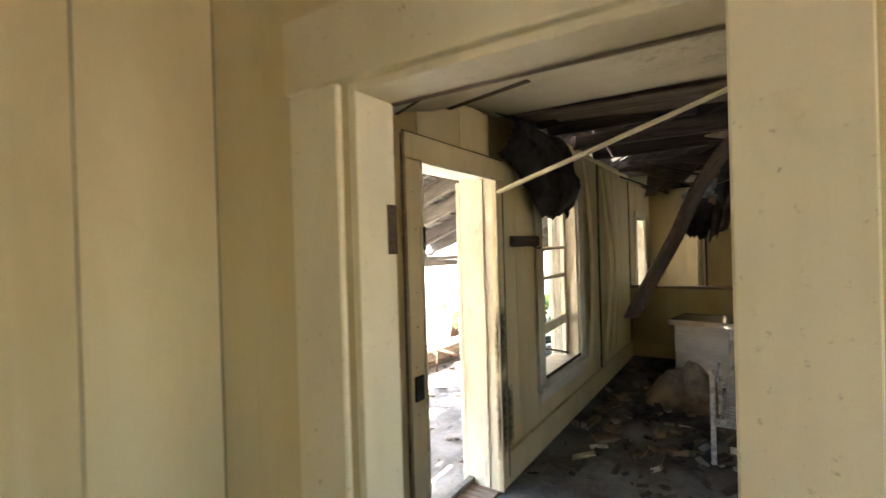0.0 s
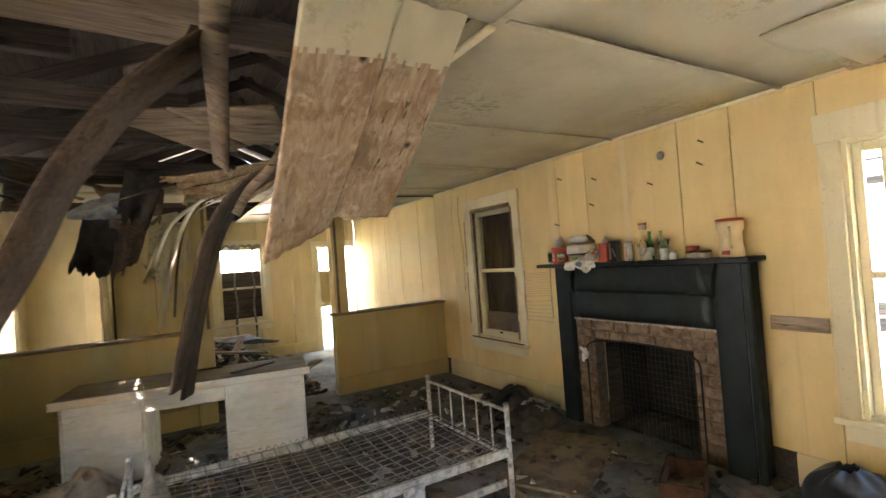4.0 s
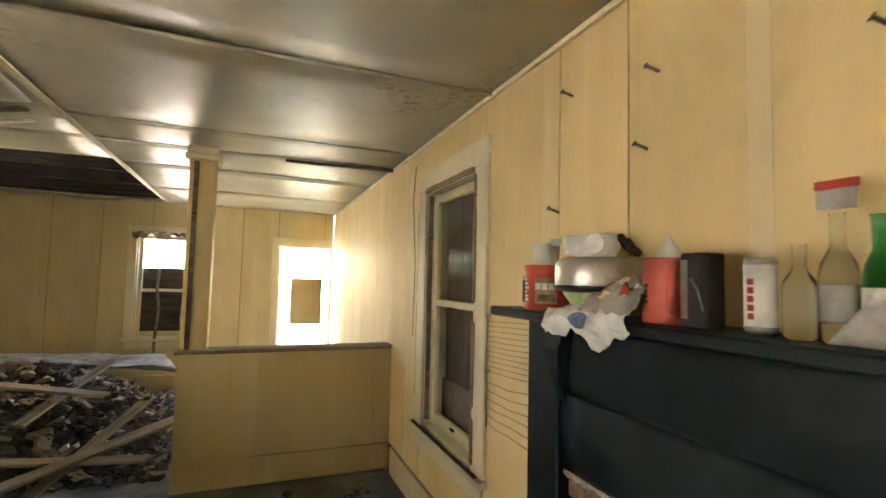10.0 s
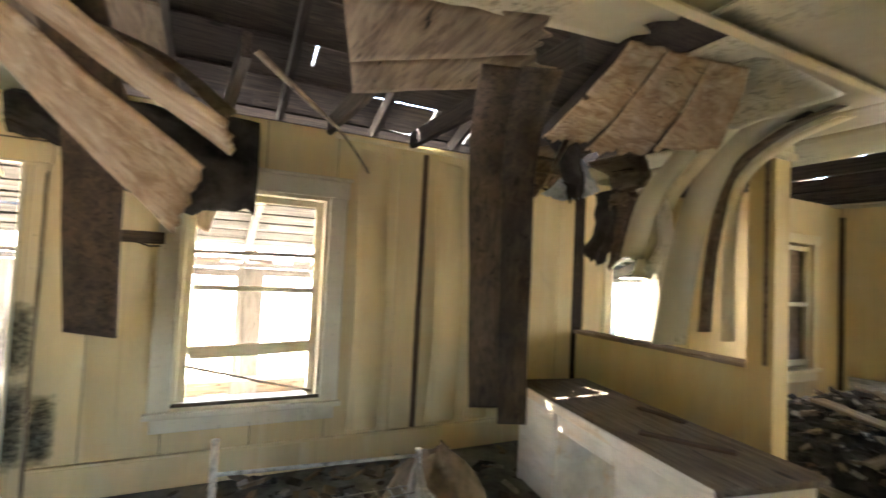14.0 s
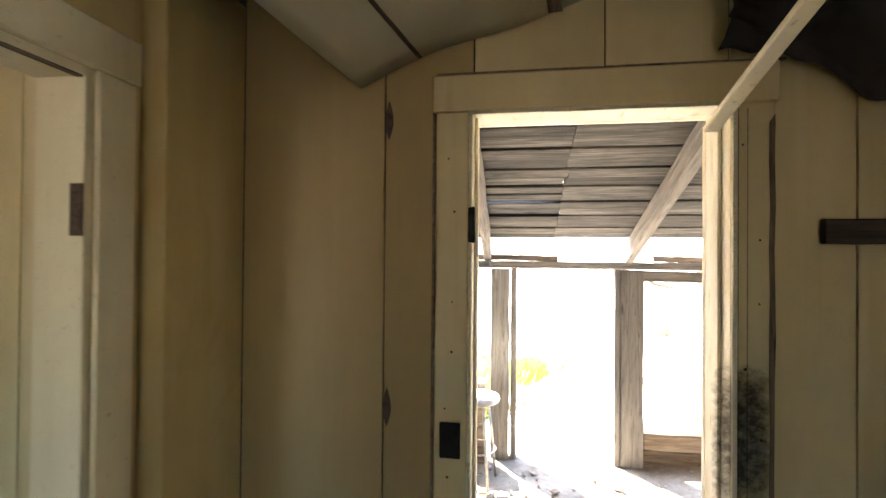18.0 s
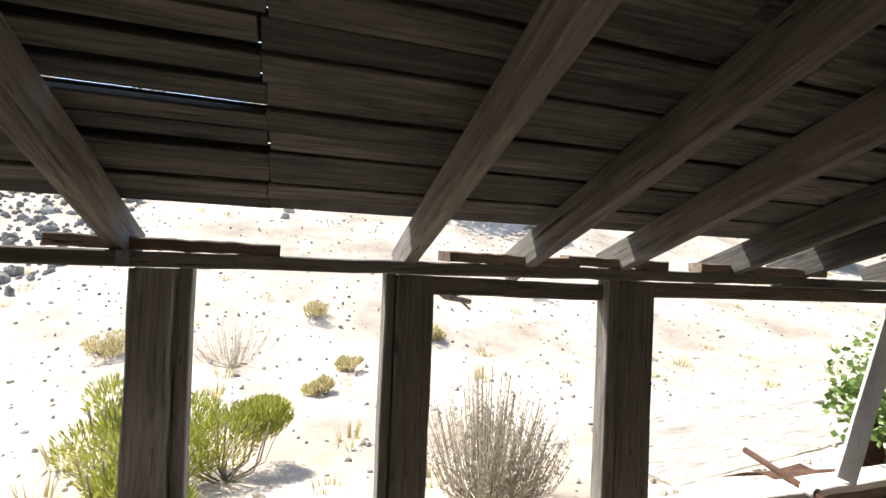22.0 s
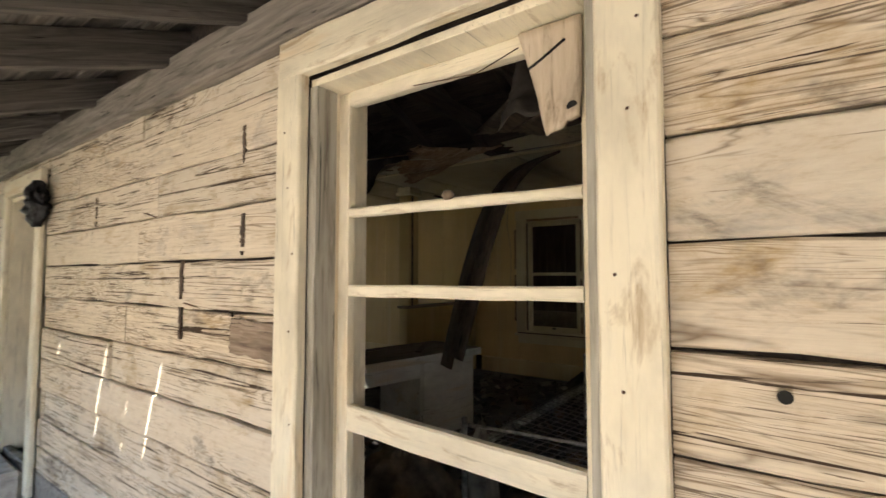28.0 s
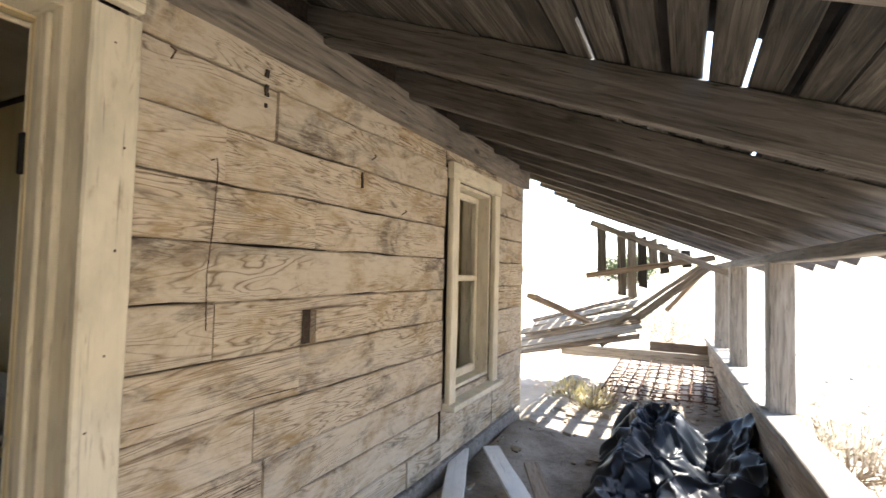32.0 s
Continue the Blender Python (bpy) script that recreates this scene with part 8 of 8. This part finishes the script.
for i in range(16):
    y = 6.62 + 0.19 * i + rt.uniform(-0.08, 0.08)
    drop = rt.uniform(0.25, 0.95) if i not in (6, 7) else 1.5
    x = -2.46 + rt.uniform(-0.1, 0.06)
    me = leaves(int(110 * drop) + (260 if drop > 1 else 0), (x, y, 1.40 - drop / 2), (0.09 if drop < 1 else 0.17, 0.10, drop * 0.62), 0.05, 160 + i, 1.3, 0, 0.0, 7)
    me.materials.append(VINE)
    part("strand", None, None, vine, data=me)
part("twig_core", join_bm(*[tube_bm([(-2.5 + rt.uniform(-0.1, 0.1), 6.6 + 0.25 * i, -0.3), (-2.45 + rt.uniform(-0.15, 0.1), 6.7 + 0.25 * i, 0.6), (-2.4, 6.9 + 0.25 * i, 1.4)], 0.008, 5) for i in range(9)]), TWIG, vine)
hedge = thing("hedge", (-1.2, 9.8, -0.2), "dense dark green creeper bank filling the far end of the porch", "shrub")
for i, (c, s, n) in enumerate((((-1.7, 9.7, 0.2), (0.7, 0.7, 0.55), 3600), ((-0.7, 9.9, 0.25), (0.7, 0.7, 0.6), 3600), ((-1.2, 10.6, 0.4), (1.2, 0.6, 0.6), 2600), ((-2.6, 10.0, 0.2), (0.6, 0.8, 0.6), 1800))):
    me = leaves(n, c, s, 0.055, 70 + i, 1.3, 0, 0.2, 9)
    me.materials.append(VINE)
    part("foliage", None, None, hedge, data=me)
part("twig_core", stems((-1.2, 9.8, -0.2), 40, 0.9, 1.2, 0.008, 77), TWIG, hedge)

# ---- far end of the porch ----
end = thing("porch_end", (-1.3, 9.55, 1.5), "open end of the porch with a tie beam and short upright boards", "porch", kind="structure")
part("tie_beam", plank_bm(2.3, 0.08, 0.06, r2, 0.004, 10), POST, end, m=along((-2.45, 9.5, 1.45), (-0.15, 9.5, 1.53)))
for i, (x, w_) in enumerate(((-0.36, 0.10), (-0.62, 0.12), (-0.77, 0.17), (-0.94, 0.165), (-1.11, 0.16), (-1.285, 0.17), (-1.45, 0.165), (-1.62, 0.17), (-1.79, 0.165), (-1.96, 0.17), (-2.13, 0.165), (-2.30, 0.17))):
    part("board", plank_bm(max(0.12, raf_z(x) - 1.52 + 0.05), w_, 0.02, r2, 0.003, 4), PORCHWOOD, end, m=along((x, 9.56, 1.51), (x, 9.56, max(1.62, raf_z(x) + 0.05)), up=(0, 1, 0)))

# ---- things on the porch ----
solo("brace_board", plank_bm(1.2, 0.12, 0.025, r2, 0.002, 6), WHITEWOOD, "white painted board leaning between rail and beam", "board", m=along((-2.40, 5.45, 0.17), (-2.42, 5.98, 1.36), up=(0.8, -0.5, 0)))
pipe = thing("pipe", (-2.3, 5.0, 0.18), "rusty iron pipe lying across the porch rail with a white rag", "pipe")
part("tube", tube_bm([(-2.85, 5.15, 0.21), (-1.82, 4.98, 0.12)], 0.022, 10), RUST, pipe)
part("rag_wrap", sheet_bm(lambda u, v: (-2.40 + 0.09 * v, 5.08 - 0.014 * v + 0.036 * math.cos(6.283 * u), 0.17 + 0.036 * math.sin(6.283 * u) - (0.08 * v if u > 0.7 else 0)), 12, 5, 0.003), WHITEPL, pipe)
part("leg", tube_bm([(-2.28, 5.06, 0.16), (-2.26, 5.0, -0.2)], 0.009, 6), RUST, pipe)
solo("rusty_sheet", sheet_bm(lambda u, v: (-2.70 - 0.50 * u, 5.35 + 0.85 * v, 0.0 - 0.12 * u + 0.05 * math.sin(4 * u + 2 * v)), 12, 12, 0.006), RUST, "bent rusty metal sheet outside the rail", "metal sheet")
solo("rusty_sheet", sheet_bm(lambda u, v: (-2.62 - 0.1 * u, 6.0 + 0.28 * v, 0.02 + 0.42 * u), 6, 6, 0.006), RUST, "rusty metal plate standing outside the rail", "metal sheet")
slabs = thing("wood_slabs", (-4.5, 7.0, -0.5), "wide pale weathered planks lying in the yard with a dark crack", "planks")
for i, (x, w_) in enumerate(((-3.75, 0.60), (-4.38, 0.62), (-5.02, 0.6))):
    part("slab", plank_bm(4.4, w_, 0.09, r2, 0.012, 24, 0.05), PALEWOOD, slabs, m=along((x + 0.1, 5.0 + 0.3 * i, ground_z(x, 5) + 0.03), (x - 0.75, 9.3 + 0.3 * i, ground_z(x - 0.75, 9) + 0.05)))
hose = thing("hose_coil", (-1.15, 7.15, -0.15), "coil of black hose lying on the porch dirt", "hose")
part("coil", tube_bm([(-1.15 + (0.60 + 0.03 * math.sin(i * 0.37)) * math.cos(i * 0.2), 7.1 + (0.46 + 0.03 * math.cos(i * 0.29)) * math.sin(i * 0.2), -0.12 + 0.02 * ((i // 31) % 6) + 0.012 * math.sin(i * 0.7)) for i in range(200)], 0.017, 6), HOSE, hose)
part("tail", tube_bm([(-0.56, 7.2, -0.12), (-0.6, 6.8, -0.13), (-0.8, 6.4, -0.14), (-0.9, 6.1, -0.14)], 0.017, 6), HOSE, hose)
for x, y, s, sd in ((-1.25, 7.0, 0.2, 1), (-1.0, 7.15, 0.13, 2), (-1.55, 6.2, 0.08, 3), (-1.2, 5.6, 0.07, 4), (-1.7, 7.9, 0.14, 5)):
    bm = bmesh.new()
    bmesh.ops.create_icosphere(bm, subdivisions=2, radius=s)
    for v in bm.verts:
        v.co *= 1 + 0.25 * noise.noise(v.co * 6 + Vector((sd, 0, 0)))
        v.co.z *= 0.55
    solo("stone", bm, STONE, "rounded grey stone on the porch dirt", "stone", "stones on the porch", m=pose(x, y, ground_z(x, y) + s * 0.25, 0, 0, sd * 50))
solo("leaning_pole", tube_bm([(-1.86, 7.6, -0.18), (-2.1, 7.3, 0.6), (-2.28, 7.15, 1.38)], 0.024, 8), POST, "thin grey pole leaning against the eave beam", "pole")
solo("paper_lump", sheet_bm(lambda u, v: (-1.85 + 0.12 * math.cos(6.283 * u) * (1 - v), 7.55 + 0.12 * math.sin(6.283 * u) * (1 - v), -0.16 + 0.14 * v + 0.03 * noise.noise(Vector((math.cos(6.283 * u) * 3, math.sin(6.283 * u) * 3, v * 3)))), 18, 6), PAPER, "crumpled white wrapper at the foot of the pole", "wrapper")
solo("step_block", box_bm(-0.66, -0.27, 6.95, 7.75, -0.22, 0.05, 0.03), STONE, "grey concrete step below the far porch door", "step")
solo("leaning_board", plank_bm(0.75, 0.13, 0.025, r2, 0.003, 6), OLDWOOD, "short grey board leaning beside the far door", "board", m=along((-0.52, 7.85, -0.1), (-0.28, 7.95, 0.62), up=(0, 1, 0.2)))
def bagn(u, v):
    a_, s_ = 6.2832 * u, math.sin(math.pi * (0.08 + 0.84 * v)) ** 0.7
    q = 1 + 0.9 * abs(noise.noise(Vector((math.cos(a_) * 2.5, math.sin(a_) * 2.5, v * 5)))) - 0.5 * abs(noise.noise(Vector((math.cos(a_) * 6, math.sin(a_) * 6, v * 9))))
    return (-0.31 + 0.055 * math.cos(a_) * s_ * q, 6.78 + 0.10 * math.sin(a_) * s_ * q, 1.95 - 0.30 * v)


solo("plastic_bag", sheet_bm(bagn, 40, 24), BLACKPL, "crumpled black plastic bag hung on the far door head", "plastic bag")

stool = thing("stool", (-1.95, 1.36, -0.15), "old metal stool with a white seat standing on the porch", "stool")
part("seat", lathe_bm([(0.17, 0.58), (0.18, 0.59), (0.175, 0.615), (0.1, 0.62)], 24, pose(-1.95, 1.36, -0.15)), WHITEPL, stool)
for a in (0.6, 2.2, 3.8, 5.3):
    part("leg", tube_bm([(-1.95 + 0.11 * math.cos(a), 1.36 + 0.11 * math.sin(a), 0.43), (-1.95 + 0.18 * math.cos(a), 1.36 + 0.18 * math.sin(a), -0.17)], 0.011, 7), STEEL, stool)
part("ring", tube_bm([(-1.95 + 0.15 * math.cos(i * 0.393), 1.36 + 0.15 * math.sin(i * 0.393), 0.08) for i in range(17)], 0.007, 6), STEEL, stool)


def tarp(u, v):
    """Plastic sheet thrown in a heap against the rail: sharp ridges, a hollow beside the rail."""
    x, y = -1.12 - 0.98 * u, -2.65 + 2.1 * v
    e = min(1, 5 * u, 6 * v, 5 * (1 - v)) ** 0.6
    p = Vector((u * 2.6 + 0.4 * noise.noise(Vector((u * 3, v * 3, 7))), v * 4.4, 2.2))
    r1 = 1 - abs(noise.noise(p)) * 2.2
    r2_ = 1 - abs(noise.noise(p * 2.7 + Vector((3, 1, 0)))) * 2
    r3 = 1 - abs(noise.noise(p * 6.5)) * 2
    h = 0.18 * r1 + 0.06 * r2_ + 0.016 * r3
    h += 0.14 * math.exp(-((v - 0.25) / 0.22) ** 2) + 0.10 * max(0, u - 0.75) * 4
    h -= 0.22 * math.exp(-(((u - 0.72) / 0.13) ** 2 + ((v - 0.42) / 0.17) ** 2))
    return (x + 0.07 * r2_ - 0.03 * r3, y + 0.06 * r1 + 0.03 * noise.noise(p * 5), max(ground_z(x, y) + 0.012, ground_z(x, y) + 0.03 + e * h))


solo("tarp", sheet_bm(tarp, 110, 190), TARP, "crumpled shiny black plastic sheet heaped on the porch", "plastic sheet")
mat_t = thing("spring_mattress", (-1.38, -3.9, 0), "bare rusty box spring lying on the ground", "box spring")


def spring_at(u, v, h=0.0):
    return (-0.84 - 1.08 * u - 0.05 * v, -3.27 - 1.3 * v, 0.08 + 0.13 * v + h + 0.02 * math.sin(9 * u) * math.sin(7 * v))


for i in range(10):
    part("long_wire", tube_bm([spring_at(i / 9, j / 6) for j in range(7)], 0.011, 5), RUST, mat_t, "rusty wire")
for i in range(9):
    part("cross_wire", tube_bm([spring_at(j / 8, i / 8, -0.012) for j in range(9)], 0.008, 4), RUST, mat_t, "rusty wire")
co = []
for i in range(10):
    for j in range(9):
        x, y, z = spring_at(i / 9, j / 8, -0.13)
        co.append(tube_bm([(x + 0.035 * math.cos(k_ * 1.2), y + 0.035 * math.sin(k_ * 1.2), z + 0.010 * k_) for k_ in range(12)], 0.004, 3))
tagged(part("coil_layer", join_bm(*co), RUST, mat_t, "rows of rusty coil springs"), "rows of rusty coil springs", kind="stuff")
for i, (a, b, w_, mt) in enumerate((((-0.56, -0.12, 0.0), (-0.20, -1.03, 0.03), 0.13, WHITEWOOD), ((-0.98, -0.32, 0.0), (-0.38, -1.18, 0.03), 0.125, WHITEWOOD), ((-1.05, -0.35, 0.0), (-0.72, -1.05, 0.03), 0.10, OLDWOOD))):
    solo("loose_plank", plank_bm((Vector(b) - Vector(a)).length, w_, 0.02, r2, 0.003, 6, 0.01), mt, "short pale plank lying against the wall foot", "plank", "planks at the wall foot", m=along(a, b))

# collapsed south end of the porch
for i, (a, b, w_, th) in enumerate((
        ((-0.65, -4.3, 0.40), (-1.90, -4.3, 1.44), 0.13, 0.09), ((-0.48, -4.35, 1.29), (-1.95, -4.35, 1.54), 0.11, 0.07), ((-0.60, -4.0, 1.95), (-2.12, -4.0, 1.33), 0.12, 0.07),
        ((-1.42, -4.7, 0.86), (-1.90, -4.55, 1.44), 0.06, 0.05), ((-0.62, -4.22, 0.52), (-1.80, -4.2, 1.44), 0.06, 0.05), ((-0.10, -3.1, 1.05), (-0.55, -4.0, 0.72), 0.12, 0.05))):
    solo("collapsed_beam", plank_bm((Vector(b) - Vector(a)).length, w_, th, r2, 0.005, 10, 0.02), RAFTER if i % 2 == 0 else OLDWOOD, "weathered timber of the collapsed porch end", "beam", "collapsed porch timbers", m=along(a, b))
rc = random.Random(77)
for i in range(11):
    a = (0.35 - 0.05 * rc.uniform(0, 3), -3.8 - 0.07 * i + rc.uniform(-0.04, 0.04), 0.30 + 0.035 * i * rc.uniform(0.6, 1.2))
    b = (-0.95 - rc.uniform(0, 0.25), -4.05 - 0.06 * i, 0.62 + 0.04 * i + rc.uniform(-0.05, 0.05))
    solo("bleached_board", plank_bm((Vector(b) - Vector(a)).length, rc.uniform(0.07, 0.14), 0.02, r2, 0.004, 8, 0.03), PALEWOOD if i % 3 else OLDWOOD, "bleached roof slat fallen in a slanting heap", "board", "fallen porch boards", m=along(a, b, up=(0.2, 0.5, 1)))
for i in range(9):
    x = -0.66 - 0.125 * i
    zt, zb_ = 1.98 - 0.045 * i, (1.28, 1.5, 1.06, 1.0, 1.14, 1.42, 1.36, 1.45, 1.40)[i]
    if i != 1:
        solo("upright_board", plank_bm(zt - zb_, 0.11, 0.02, r2, 0.004, 5, 0.03), POST if i % 2 else PORCHWOOD, "weathered upright board at the open porch end", "board", "boards at the porch end", m=along((x, -4.42, zb_), (x + 0.02, -4.42, zt), up=(0, 1, 0)))
solo("low_wall_board", plank_bm(1.95, 0.16, 0.04, r2, 0.005, 12), PALEWOOD, "low pale board across the end of the porch", "board", m=along((-1.95, -5.0, 0.21), (-0.05, -5.0, 0.20), up=(0, 1, 0)))
solo("low_wall_board", plank_bm(0.75, 0.14, 0.04, r2, 0.005, 8), OLDWOOD, "low grey board across the end of the porch", "board", m=along((-1.95, -5.06, 0.33), (-1.2, -5.06, 0.34), up=(0, 1, 0)))
for i in range(4):
    bush("dry_brush", ((-2.75, -2.95, -3.25, -3.05)[i], (-2.5, -3.3, -2.6, -1.7)[i]), (0.42, 0.5, 0.22), 500, 0.012, SAGE, "tangle of dry grey twigs outside the rail", 90 + i, 46, 5, 0.3, group="dry brush")
bush("green_bush", (-1.2, -8.5), (1.0, 0.8, 0.6), 3600, 0.022, SAGE, "green bush beyond the porch end", 95, 20)
bush("weeds", (-0.7, -3.2), (0.4, 0.4, 0.22), 700, 0.01, DRYGRASS, "dry weeds at the house corner", 96, 30, 6, 0.7)

# ---- siding details ----
GOUGES = ((4.475, 1.755, 1.914, 0.016), (4.475, 1.406, 1.563, 0.018), (4.94, 1.06, 1.398, 0.022), (4.535, 1.04, 1.19, 0.012), (5.945, 1.6, 1.765, 0.018), (0.878, 1.915, 2.06, 0.012), (0.27, 1.71, 1.86, 0.010))
solo("hook_wire", tube_bm([(-0.243, 1.10, 1.665), (-0.252, 1.085, 1.675), (-0.25, 1.078, 1.64), (-0.246, 1.085, 1.45), (-0.245, 1.10, 1.28), (-0.246, 1.095, 1.10)], 0.0018, 5), RUST, "rusty wire hanging from a hook on the siding", "wire")
blk = thing("patch_block", (-0.25, 0.5, 1.05), "short wooden patch set proud into the log siding", "block")
part("block", plank_bm(0.36, 0.14, 0.035, r2, 0.002, 4), LOGWOOD_WORN, blk, m=along((-0.255, 0.60, 1.07), (-0.255, 0.24, 1.07), up=(-1, 0, 0)))
part("notch", box_bm(-0.2445, -0.242, 0.605, 0.65, 1.0, 1.14), DARKSTRIP, blk, "dark open notch")
solo("stained_piece", plank_bm(0.40, 0.13, 0.012, r2, 0.006, 8, 0.02), OLDWOOD, "brown stained board piece let into the siding", "board piece", m=along((-0.243, 4.52, 1.105), (-0.243, 4.12, 1.095), up=(-1, 0, 0)))
solo("bullet_hole", lathe_bm([(0.010, 0), (0.012, 0.002)], 10, Matrix.Translation((-0.243, 2.837, 1.127)) @ pose(0, 0, 0, 0, -90, 0)), SOOT, "dark hole in the log siding", "hole")
for y, z in ((1.25, 1.95), (0.2, 1.86), (-0.1, 1.62), (4.8, 1.2), (5.2, 1.6)):
    solo("siding_nail", tube_bm([(-0.238, y, z), (-0.275, y + 0.01, z + 0.015), (-0.28, y + 0.03, z + 0.018)], 0.003, 5), RUST, "rusty bent nail in the siding", "nail", "nails in the siding")

# gouges and stained pieces of the siding
gouge_t = thing("siding_gouge", (-0.24, 5, 1.2), "dark gouged slots across the weathered siding", "gouge", kind="structure")
rg = random.Random(8)
for y, z0, z1, w_ in GOUGES:
    n = 10
    bm = bmesh.new()
    for j in range(n):
        za, zb_ = z0 + (z1 - z0) * j / n, z0 + (z1 - z0) * (j + 1) / n
        if rg.random() < 0.85:
            q = [(y + rg.uniform(-0.4, 0.4) * w_ - w_ / 2, za), (y + rg.uniform(-0.4, 0.4) * w_ + w_ / 2, za), (y + rg.uniform(-0.3, 0.3) * w_ + w_ / 2, zb_), (y + rg.uniform(-0.3, 0.3) * w_ - w_ / 2, zb_)]
            vs_ = [bm.verts.new((-0.2435, a_, b_)) for a_, b_ in q] + [bm.verts.new((-0.236, a_, b_)) for a_, b_ in q]
            for f_ in ((0, 1, 2, 3), (7, 6, 5, 4), (0, 4, 5, 1), (1, 5, 6, 2), (2, 6, 7, 3), (3, 7, 4, 0)):
                bm.faces.new([vs_[i_] for i_ in f_])
    part("slot", bm, DARKSTRIP, gouge_t)

# dead branch hanging under the lintel
br = solo("dead_branch", join_bm(tube_bm([(-2.75, 2.72, 1.36), (-2.8, 2.85, 1.27), (-2.85, 3.02, 1.24)], 0.016, 6), tube_bm([(-2.8, 2.85, 1.27), (-2.85, 3.0, 1.29), (-2.9, 3.1, 1.28)], 0.009, 5), tube_bm([(-2.82, 2.95, 1.25), (-2.9, 3.04, 1.19)], 0.008, 5)), TWIG, "dead grey branch hanging below the porch beam", "branch")

# ---- lean-to outside the bright window ----
lt = thing("lean_to", (5.8, 1.5, 0), "rough open lean-to outside the bright window", "lean-to", kind="structure")
for i in range(8):
    part("roof_board", plank_bm(4.0, 0.17, 0.02, r2, 0.004, 6), PORCHWOOD, lt, m=along((4.95 + 0.19 * i, -0.6, 2.42 - 0.05 * i), (4.95 + 0.19 * i, 3.4, 2.42 - 0.05 * i)))
part("beam", plank_bm(4.0, 0.09, 0.07, r2, 0.004, 8), POST, lt, m=along((6.45, -0.6, 1.92), (6.45, 3.4, 1.92)))
for y in (0.0, 1.45, 3.1):
    part("post", plank_bm(2.2, 0.09, 0.09, r2, 0.003, 8), POST, lt, m=along((6.45, y, -0.3), (6.45, y, 1.88), up=(1, 0, 0)))
for z in (0.85, 0.72):
    part("rail", plank_bm(4.0, 0.12, 0.03, r2, 0.004, 8), OLDWOOD, lt, m=along((6.48, -0.6, z), (6.48, 3.4, z), up=(1, 0, 0)))
